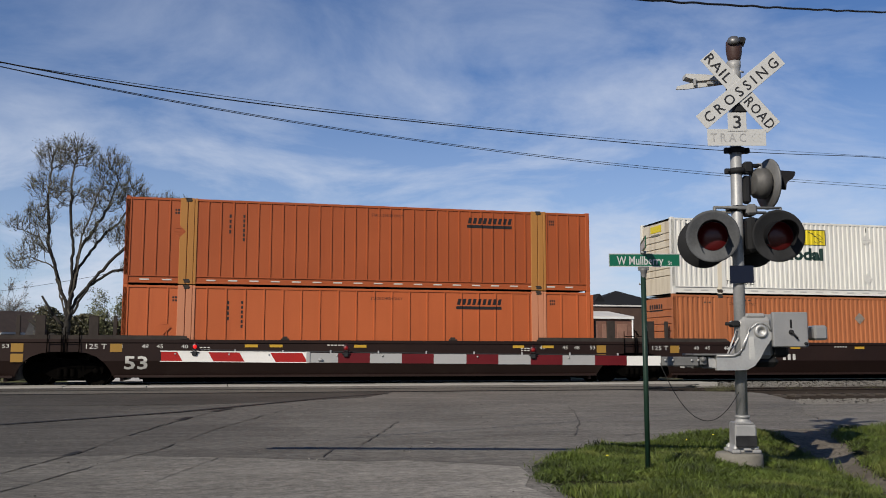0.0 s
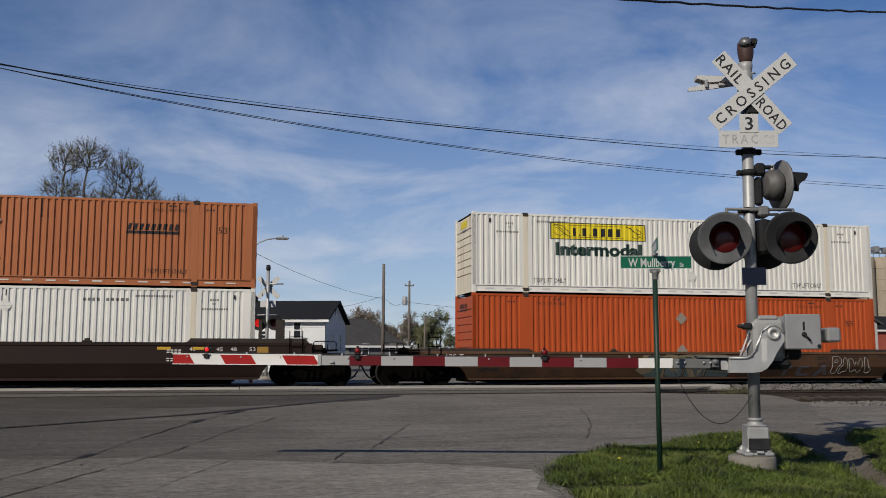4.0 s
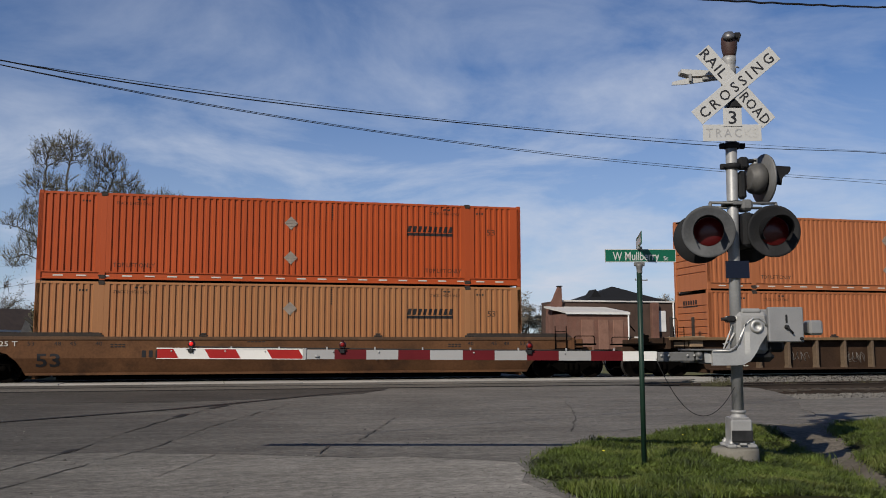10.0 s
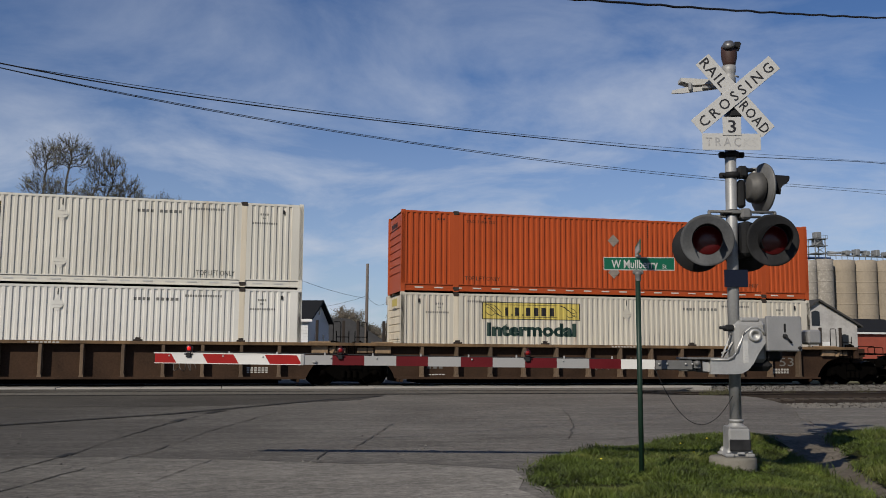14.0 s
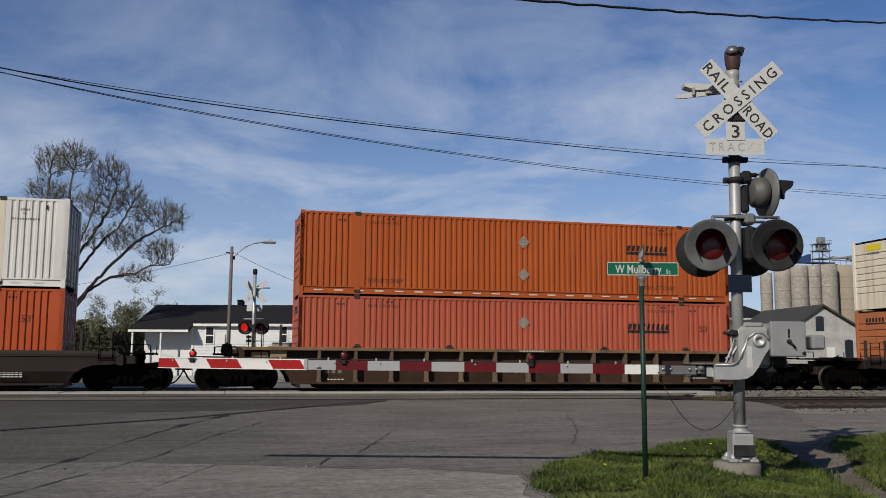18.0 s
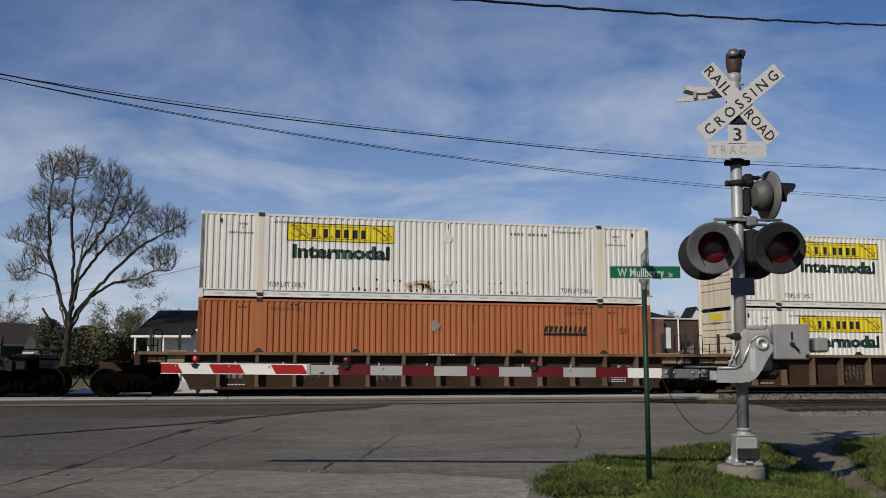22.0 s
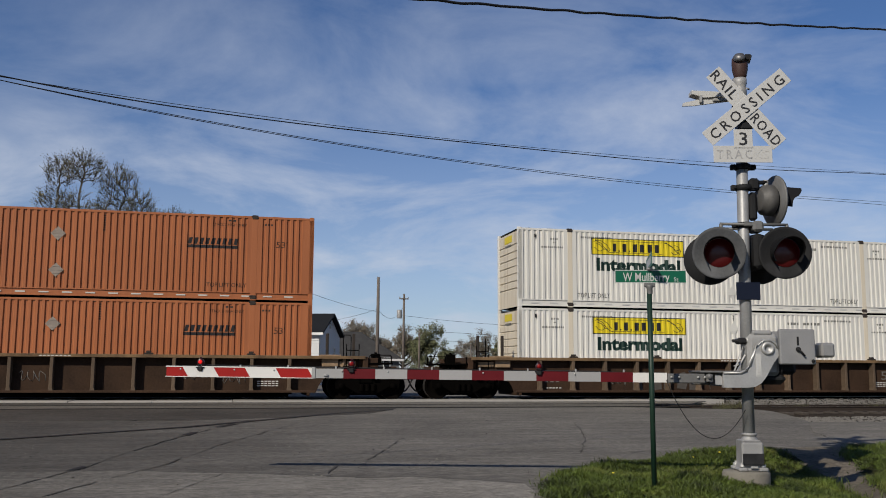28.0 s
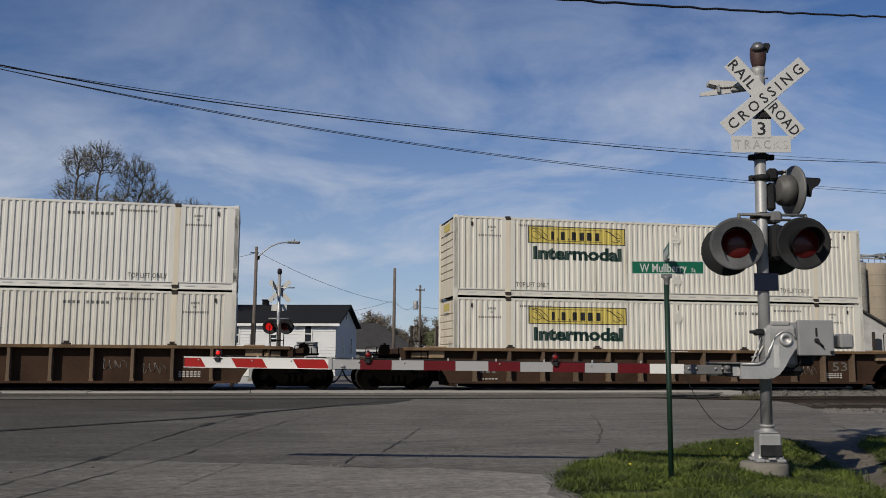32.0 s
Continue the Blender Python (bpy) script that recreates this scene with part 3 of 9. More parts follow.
def ballast():
    """Bumpy beds of crushed stone with loose stones on them."""
    rnd = random.Random(7)
    bm = bmesh.new()
    for x0, x1, y0, y1, low, high in ((12.2, 60, 19.2, 27.2, -0.30, -0.36), (14.2, 60, 27.55, 28.7, -0.29, -0.29), (16.6, 60, 28.95, 31.5, -0.24, -0.04), (16.6, 60, 31.75, 33.0, -0.14, -0.14), (-60, 60, 34.6, 36.5, -0.1, -0.1), (-60, -18, 22.0, 31.3, -0.2, -0.2)):
        nx, ny = int((x1 - x0) / 0.5), max(3, int((y1 - y0) / 0.35))
        grid = [[bm.verts.new((x0 + (x1 - x0) * i / nx, y0 + (y1 - y0) * j / ny, low + (high - low) * j / ny + rnd.uniform(-0.03, 0.03))) for i in range(nx + 1)] for j in range(ny + 1)]
        for a, b in zip(grid, grid[1:]):
            for i in range(nx):
                bm.faces.new((a[i], a[i + 1], b[i + 1], b[i]))
    me = bpy.data.meshes.new("ballast")
    bm.to_mesh(me)
    bm.free()
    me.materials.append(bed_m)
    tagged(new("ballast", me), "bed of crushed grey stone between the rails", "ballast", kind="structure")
    verts, faces = [], []
    shape = [(1, 0, 0), (0, 1, 0), (-1, 0, 0), (0, -1, 0), (0, 0, 0.8), (0, 0, -0.8)]
    for k in range(15000):
        if k < 6500:
            x, y = rnd.uniform(13.0, 32), rnd.uniform(20.0, 24.0)
            z = -0.27 - (y - 19.2) * 0.0075
            if x < 14.2 and y < 23:
                x += 2
        elif k < 13000:
            x, y = rnd.uniform(16.2, 34), rnd.uniform(29.0, 31.4)
            z = -0.21 + (y - 28.95) * 0.078
        else:
            x, y, z = rnd.uniform(14.4, 32), rnd.uniform(27.55, 28.7), -0.26
        s = rnd.uniform(0.018, 0.045)
        a = rnd.uniform(0, 6.3)
        b = len(verts)
        for p in shape:
            px, py = p[0] * rnd.uniform(0.7, 1.2), p[1] * rnd.uniform(0.7, 1.2)
            verts.append((x + s * (px * math.cos(a) - py * math.sin(a)), y + s * (px * math.sin(a) + py * math.cos(a)), z + s * p[2] * rnd.uniform(0.6, 1.1) + rnd.uniform(0, 0.02)))
        for i in range(4):
            faces += [(b + i, b + (i + 1) % 4, b + 4), (b + (i + 1) % 4, b + i, b + 5)]
    me = bpy.data.meshes.new("ballast_stones")
    me.from_pydata(verts, [], faces)
    me.materials.append(stone_m)
    tagged(new("ballast_stones", me), "loose pale crushed stones beside the rails", "ballast", kind="stuff")


ballast()

GRASS_A = [(3.1, 5.5), (3.3, 9.5), (3.75, 10.6), (4.35, 11.45), (6.27, 12.74), (7.01, 13.27), (7.69, 13.6), (8.58, 13.72), (8.69, 13.02), (8.62, 12.67), (8.55, 12.25), (8.13, 11.35), (7.76, 10.38), (7.5, 9.62), (7.23, 8.94), (6.0, 5.0)]
GRASS_B = [(9.6, 13.07), (10.33, 13.78), (10.88, 13.89), (11.32, 13.92), (13.5, 14.1), (20, 14.2), (20, 13), (14, 7.0), (8.2, 7.0), (7.67, 9.16), (7.89, 9.76), (8.25, 10.51), (8.58, 11.16), (8.97, 11.79), (9.36, 12.37), (9.42, 12.69)]
verge("ground_2", GRASS_A, 3.0, 9.6, 5.0, 14.2, 0.1, soil_m, 0.012, "grassy corner beside the street", "lawn")
verge("ground_3", GRASS_B, 7.0, 16.0, 7.0, 14.3, 0.1, soil_m, 0.012, "grassy strip beside the gravel", "lawn")


def lawn(name, poly, count, seed, box4):
    rnd = random.Random(seed)
    verts, faces = [], []
    x0, x1, y0, y1 = box4
    while count > 0:
        x, y = rnd.uniform(x0, x1), rnd.uniform(y0, y1)
        d = noise.noise(Vector((x * 1.3, y * 1.3, seed)))
        jx, jy = x + rnd.gauss(0, 0.07), y + rnd.gauss(0, 0.07)
        if not inside(jx, jy, poly) or d < rnd.uniform(-0.55, -0.12) or math.hypot(x - 6.25, y - 10.2) < 0.36:
            count -= 0.3
            continue
        count -= 1
        hgt = rnd.uniform(0.025, 0.085) * (1 + 1.3 * d)
        a = rnd.uniform(0, 6.28)
        w = rnd.uniform(0.004, 0.008)
        lx, ly = rnd.gauss(0, 0.035), rnd.gauss(0, 0.035)
        z = lay(x, y) + 0.012
        cx, cy = math.cos(a) * w, math.sin(a) * w
        b = len(verts)
        verts += [(x - cx, y - cy, z), (x + cx, y + cy, z), (x + cx * 0.7 + lx * 0.5, y + cy * 0.7 + ly * 0.5, z + hgt * 0.6), (x - cx * 0.7 + lx * 0.5, y - cy * 0.7 + ly * 0.5, z + hgt * 0.6), (x + lx * 1.4, y + ly * 1.4, z + hgt)]
        faces += [(b, b + 1, b + 2, b + 3), (b + 3, b + 2, b + 4)]
    me = bpy.data.meshes.new(name)
    me.from_pydata(verts, [], faces)
    me.materials.append(grass_m)
    return tagged(new(name, me), "short bright green spring grass", "grass", kind="stuff")


lawn("grass", GRASS_A, 90000, 11, (3.0, 9.4, 7.6, 13.9))
lawn("grass", GRASS_B, 48000, 12, (7.1, 12.5, 8.4, 14.3))
dandelion_m = surface("dandelion yellow", (0.645, 0.5332, 0.043), 0.7, bump=0.0)


def dandelion(bm):
    tube(bm, (0, 0, 0), (0, 0, 0.09), 0.003, 5)
    turned(bm, [(0, 0.085), (0.016, 0.09), (0.018, 0.097), (0, 0.104)], (0, 0, 0), (0, 0, 1), 8, 1)


for k, (dx, dy) in enumerate(((5.15, 11.75), (6.35, 11.9), (6.0, 10.9), (7.1, 12.5), (4.5, 10.4))):
    tagged(piece("dandelion", made("dandelion", dandelion, [grass_m, dandelion_m]), None, (dx, dy, gz(dy) + 0.015)), "small yellow dandelion in the grass", "flower", "dandelions")


def grit():
    """Loose chips of stone and crumbs of asphalt strewn over the road."""
    rnd = random.Random(23)
    verts, faces, tints = [], [], []
    for k in range(5200):
        y = 8.2 + 18.5 * rnd.random() ** 1.5
        x = rnd.uniform(-0.35, 0.72) * y + rnd.gauss(0, 0.3)
        if noise.noise(Vector((x * 0.35, y * 0.35, 3.0))) < rnd.uniform(-0.35, 0.35):
            continue
        s = rnd.uniform(0.005, 0.013) * (1.7 if rnd.random() < 0.06 else 1)
        a = rnd.uniform(0, 6.3)
        b = len(verts)
        z = gz(y) + 0.008
        if x > 4.3 and y < 14.2:
            continue
        for j in range(4):
            g = a + j * 1.57 + rnd.uniform(-0.4, 0.4)
            verts.append((x + s * math.cos(g), y + s * math.sin(g), z))
        verts.append((x, y, z + s * rnd.uniform(0.5, 0.9)))
        for j in range(4):
            faces.append((b + j, b + (j + 1) % 4, b + 4))
            tints.append(0 if k % 3 else 1)
    me = bpy.data.meshes.new("grit")
    me.from_pydata(verts, [], faces)
    me.materials.append(surface("pale stone chips", (0.1634, 0.1548, 0.1376), 0.9, vary=0.3, bump=0.0))
    me.materials.append(surface("dark asphalt crumbs", (0.0387, 0.03612, 0.03268), 0.9, vary=0.3, bump=0.0))
    me.polygons.foreach_set("material_index", tints)
    tagged(new("grit", me), "loose stone chips on the asphalt", "gravel", kind="stuff")


grit()


def weeds(at, seed):
    """A ragged tuft of dry and green weed stems."""
    rnd = random.Random(seed)
    verts, faces = [], []
    for k in range(110):
        x, y, hgt = rnd.gauss(0, 0.24), rnd.gauss(0, 0.1), rnd.uniform(0.04, 0.30) * rnd.random() ** 0.4
        lx, ly, w, b = rnd.gauss(0, 0.1), rnd.gauss(0, 0.06), rnd.uniform(0.003, 0.008), len(verts)
        verts += [(x - w, y, 0), (x + w, y, 0), (x + lx * 0.5 + w, y + ly * 0.5, hgt * 0.6), (x + lx * 0.5 - w, y + ly * 0.5, hgt * 0.6), (x + lx, y + ly, hgt)]
        faces += [(b, b + 1, b + 2, b + 3), (b + 3, b + 2, b + 4)]
    me = bpy.data.meshes.new("weeds")
    me.from_pydata(verts, [], faces)
    me.materials.append(surface("dry weed stems", (0.062, 0.060, 0.028), 0.8, vary=0.6, size=0.2, grain=12, bump=0.0))
    ob = new("weed_tuft", me)
    ob.matrix_basis = pose(*at)
    tagged(ob, "ragged tuft of dry weeds beside the rail", "weed", "weeds by the rail")


for wk, (wx, wy) in enumerate(((15.12, 26.24), (15.8, 26.86), (22.26, 28.31), (18.84, 27.78))):
    weeds((wx, wy, -0.26 if wx > 16 else gz(wy) - 0.01), 40 + wk)

# ---- the train ----
LONG, WIDE, HIGH = 16.154, 2.591, 2.896
FLOOR_Z = 0.358                                   # underside of the lower containers
DARK = surface("black lettering", (0.01032, 0.01032, 0.01204), 0.6, bump=0.0)
PALE = surface("white lettering", (0.473, 0.4644, 0.43), 0.6, bump=0.0)
GREENL = surface("dark green lettering", (0.0042, 0.021, 0.0155), 0.5, bump=0.0)
YELLOW = surface("yellow panel", (0.5232, 0.4159, 0.01342), 0.5, vary=0.08, bump=0.0, dirt=(0.43, 0.3268, 0.0258), dirt_at=0.6, streaks=True)
YELLOW_OLD = surface("faded yellow panel", (0.4159, 0.3354, 0.0805), 0.55, vary=0.1, bump=0.0, dirt=(0.387, 0.3096, 0.1032), dirt_at=0.55, streaks=True)
GALV = surface("galvanised bracket", (0.3268, 0.3268, 0.3182), 0.5, 0.4, bump=0.05)
ROOF_M = surface("container roof", (0.43, 0.43, 0.4128), 0.6)
FITTING = surface("grimy rusty lifting steel", (0.0301, 0.02408, 0.02064), 0.8, vary=0.35, size=0.2, bump=0.1, gloss=0.2)
# Blacker than soot alone: shade under the cars is put into both colours.
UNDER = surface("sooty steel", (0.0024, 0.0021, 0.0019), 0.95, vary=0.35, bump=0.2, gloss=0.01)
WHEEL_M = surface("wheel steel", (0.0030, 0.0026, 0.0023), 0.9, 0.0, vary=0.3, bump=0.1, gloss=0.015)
TREAD_M = surface("worn wheel tread", (0.0688, 0.0645, 0.0602), 0.45, 0.8, bump=0.02)
PRINT = surface("worn grey print", (0.115, 0.112, 0.105), 0.6, bump=0.0)
PRINT_DARK = surface("dark grey print", (0.035, 0.034, 0.032), 0.6, bump=0.0)
PRINT_WARM = surface("worn dark red-brown print", (0.030, 0.0115, 0.0068), 0.6, bump=0.0)
RUBBER = surface("black rubber", (0.0129, 0.0129, 0.0129), 0.7, bump=0.05)


def paint(name, base, rust, at, rough=0.5):
    return surface(name, base, rough, vary=0.10, size=2.5, grain=25, bump=0.04, dirt=rust, dirt_at=at, streaks=True, each=0.05)


PAINTS = {
    "white": paint("white container paint", (0.540, 0.532, 0.496), (0.2812, 0.2465, 0.197), 0.60),
    "stained": paint("white paint with rusty stains", (0.525, 0.520, 0.490), (0.2958, 0.2577, 0.205), 0.60),
    "cream": paint("weathered cream paint", (0.505, 0.490, 0.438), (0.3096, 0.2551, 0.182), 0.56),
    "rusty": paint("rust-spotted white paint", (0.43, 0.4042, 0.3449), (0.1694, 0.06536, 0.0258), 0.60),
    "red": paint("red-orange paint", (0.308, 0.0525, 0.0100), (0.205, 0.0340, 0.0078), 0.58),
    "orange": paint("orange paint", (0.298, 0.1015, 0.0385), (0.205, 0.066, 0.0255), 0.52),
    "deep": paint("deep orange paint", (0.302, 0.0645, 0.0113), (0.222, 0.0530, 0.010), 0.56),
    "tan": paint("sun-faded tan orange paint", (0.278, 0.126, 0.0515), (0.2861, 0.1089, 0.04011), 0.52),
    "brown": paint("brownish orange paint", (0.2795, 0.07826, 0.02236), (0.209, 0.0516, 0.01548), 0.54),
    "pink": paint("faded pinkish red paint", (0.312, 0.0690, 0.0365), (0.280, 0.092, 0.0335), 0.54),
    "old": paint("old orange paint", (0.2795, 0.06364, 0.0172), (0.2348, 0.04902, 0.0129), 0.56),
    "old2": paint("old bright orange paint", (0.3509, 0.08342, 0.02408), (0.2993, 0.06536, 0.01892), 0.56),
    "old_post": paint("yellowed post paint", (0.2993, 0.1367, 0.03268), (0.2468, 0.09804, 0.0258), 0.56),
    "post": paint("tan-stained white post paint", (0.52, 0.468, 0.372), (0.28, 0.215, 0.145), 0.50),
    "old_pale": paint("pale patched orange paint", (0.4042, 0.1694, 0.09116), (0.3251, 0.1041, 0.03956), 0.54),
}
POST_AT = 1.98                                    # inner lifting posts, from each end


def wall_profile(kind):
    """Break points (x, depth) of a corrugated wall, from its left end."""
    if kind in ("old", "old_low"):
        depth, x, gap, cuts = 0.03, 0.16, 0.41 if kind == "old" else 0.62, []
        while x < LONG - 0.3:
            cuts.append((x + 0.03, x + gap - 0.03, 0.012, 0.0))
            x += gap
    else:
        depth, x, cuts = 0.036 if kind in ("logo", "logo_old", "white") else 0.042, 0.22, []
        while x < LONG - 0.3:
            if abs(x + 0.046 - POST_AT) >= 0.17 and abs(x + 0.046 - (LONG - POST_AT)) >= 0.17:
                cuts.append((x + 0.006, x + 0.072, 0.028, 0.028))
            x += 0.2032
    xs = [(0.0, 0.0)]
    for p, q, ramp, _ in cuts:
        xs += [(p - ramp, 0.0), (p, depth), (q, depth), (q + ramp, 0.0)]
    return xs + [(LONG, 0.0)]


def side_wall(kind):
    """One corrugated long wall, its outer face at y = 0 and facing -y; x from 0."""
    xs = wall_profile(kind)

    def build(bm):
        z = [0.30, 0.36, 2.79]
        grid = [[bm.verts.new((x, y, h)) for x, y in xs] for h in z]
        for j in range(len(z) - 1):
            for i in range(len(xs) - 1):
                bm.faces.new((grid[j][i], grid[j][i + 1], grid[j + 1][i + 1], grid[j + 1][i]))
    return build


def painted(bm, kind, x0, lift=0.004):
    """Lays flat paint of a mesh that starts at x0 onto the wall's folds."""
    if not bm.verts:
        return
    lo, hi = min(v.co.x for v in bm.verts), max(v.co.x for v in bm.verts)
    xs = wall_profile(kind)
    for px, _ in xs:
        if lo + 1e-4 < px - x0 < hi - 1e-4:
            bmesh.ops.bisect_plane(bm, geom=bm.verts[:] + bm.edges[:] + bm.faces[:], plane_co=(px - x0, 0, 0), plane_no=(1, 0, 0))
    px, py = [p[0] for p in xs], [p[1] for p in xs]
    for v in bm.verts:
        v.co.y = float(np.interp(v.co.x + x0, px, py)) - lift


def wall_words(text, height, material, parent, kind, x, z, wide=None, bold=0.0):
    key = f"wall_{text}_{height}_{kind}_{x}_{wide}_{material.name}"
    if key not in MESHES:
        bm = bmesh.new()
        bm.from_mesh(lettering(text, height, wide, bold))
        painted(bm, kind, x)
        me = bpy.data.meshes.new(key)
        bm.to_mesh(me)
        bm.free()
        me.materials.append(material)
        MESHES[key] = me
    return piece("lettering", MESHES[key], parent, (x, 0, z), f"lettering {text}")


def quad(bm, x0, x1, z0, z1):
    bm.faces.new([bm.verts.new(p) for p in ((x0, 0, z0), (x1, 0, z0), (x1, 0, z1), (x0, 0, z1))])


def wall_paint(name, shape, material, parent, kind, x, z, key, label="", lift=0.004):
    """Flat paint of some shape (quads and polygons in the xz plane) on a corrugated wall."""
    def build(bm):
        shape(bm)
        painted(bm, kind, x, lift)
    return part(name, build, material, parent, f"paint_{key}_{kind}_{x:.3f}_{material.name}", (x, 0, z), label)


def flat_bar(w, h):
    return lambda bm: quad(bm, 0, w, 0, h)


def flat_block(w, h):
    def build(bm):
        bm.faces.new([bm.verts.new((a * w, 0, b * h)) for a, b in ((0.04, 0.0), (0.80, 0.0), (0.86, 0.06), (0.86, 0.94), (0.80, 1.0), (0.10, 1.0), (0.04, 0.94))])
    return build


def flat_poly(pts):
    return lambda bm: bm.faces.new([bm.verts.new((a, 0, b)) for a, b in pts])


def thin_line(pts, w):
    """A painted line of width w through points in the xz plane."""
    def build(bm):
        last = None
        for k, p in enumerate(pts):
            a, b = pts[max(k - 1, 0)], pts[min(k + 1, len(pts) - 1)]
            d = Vector((b[0] - a[0], 0, b[1] - a[1])).normalized()
            now = [bm.verts.new((p[0] - d.z * w * g, 0, p[1] + d.x * w * g)) for g in (0.5, -0.5)]
            if last:
                bm.faces.new((last[1], now[1], now[0], last[0]))
            last = now
    return build


def flat_rows(w, h, n, rows, fill=0.5):
    def build(bm):
        for j in range(rows):
            for k in range(n):
                quad(bm, k * w / n, k * w / n + w / n * fill, j * h / rows, (j + 0.65) * h / rows)
    return build


def end_wall(bm):
    """Front wall with level ribs, outer face at x = 0 and facing -x."""
    zs = [(0.03, 0.0), (0.62, 0.0)]
    for k in range(7):
        a = 0.66 + k * 0.27
        zs += [(a, 0.0), (a + 0.015, 0.035), (a + 0.05, 0.035), (a + 0.065, 0.0)]
    zs += [(2.78, 0.0)]
    for (z0, x0), (z1, x1) in zip(zs, zs[1:]):
        v = [bm.verts.new(p) for p in ((x0, 0.14, z0), (x0, WIDE - 0.14, z0), (x1, WIDE - 0.14, z1), (x1, 0.14, z1))]
        bm.faces.new(v[::-1])


def corner_post(bm):
    rbox(bm, 0, 0.15, 0, 0.15, 0.0, HIGH, 0.012)


def lift_post(bm):
    rbox(bm, -0.095, 0.095, -0.004, 0.06, 0.02, HIGH - 0.01, 0.008)


def wide_post(bm):
    for a in (-0.27, -0.01, 0.20):
        rbox(bm, a, a + (0.2 if a > -0.2 and a < 0.1 else 0.24 if a < 0 else 0.09), -0.006, 0.06, 0.02, HIGH - 0.01, 0.012)


def lift_fitting(bm):
    """Cast corner fitting with a slot, and the worn lips round it."""
    rbox(bm, -0.10, 0.10, -0.012, 0.12, -0.15, 0.004, 0.02)
    rbox(bm, -0.12, -0.04, -0.022, 0.04, -0.06, -0.01, 0.012)
    rbox(bm, 0.03, 0.11, -0.022, 0.04, -0.12, -0.05, 0.012)


def top_rail(bm):
    rbox(bm, 0.15, LONG - 0.15, 0.002, 0.09, 2.785, HIGH - 0.03, 0.01)


def bottom_rail(bm):
    prism(bm, [(0.0, 0.05), (0.0, 0.085), (0.035, 0.10), (0.035, 0.25), (0.0, 0.265), (0.0, 0.298), (0.12, 0.298), (0.12, 0.05)], 0.15, LONG - 0.15, "x")


def pads(bm):
    box(bm, 0, 0.3, 0.020, 0.04, 0.14, 0.185)


def roof_sheet(bm):
    n = 40
    xs = [0.05 + (LONG - 0.1) * k / n for k in range(n + 1)]
    rows = [[bm.verts.new((x, y, HIGH - 0.03 + (0.015 if k % 2 else 0.0))) for k, x in enumerate(xs)] for y in (0.06, WIDE - 0.06)]
    for k in range(n):
        bm.faces.new((rows[0][k], rows[0][k + 1], rows[1][k + 1], rows[1][k]))


def floor_sheet(bm):
    box(bm, 0.1, LONG - 0.1, 0.08, WIDE - 0.08, 0.05, 0.14)


def door_leaf(bm):
    rbox(bm, 0, 0.05, 0, 1.14, 0.16, 2.76, 0.01)
    for k in range(5):
        rbox(bm, 0.05, 0.065, 0.06, 1.08, 0.3 + k * 0.5, 0.62 + k * 0.5, 0.01)


def lock_rod(bm):
    tube(bm, (0.09, 0, 0.1), (0.09, 0, 2.82), 0.02, 8)
    for z in (0.3, 1.2, 2.1, 2.6):
        rbox(bm, 0.05, 0.12, -0.05, 0.05, z - 0.04, z + 0.04, 0.01)


def placard(bm):
    prism(bm, [(0, -0.23), (0.23, 0), (0, 0.23), (-0.23, 0)], -0.004, 0.0)
    for z0, z1, w in ((-0.015, 0.015, 0.17), (0.10, 0.115, 0.10), (-0.115, -0.10, 0.10)):
        box(bm, -w, w, -0.014, -0.004, z0, z1)


def bar(w, h):
    def build(bm):
        box(bm, 0, w, -0.004, 0.0, 0, h)
    return build


def mark(name, w, h, material, parent, x, z, y=-0.004, label=""):
    return part(name, bar(w, h), material, parent, f"bar_{w:.2f}_{h:.2f}_{material.name}", (x, y, z), label)


KINDS = {}


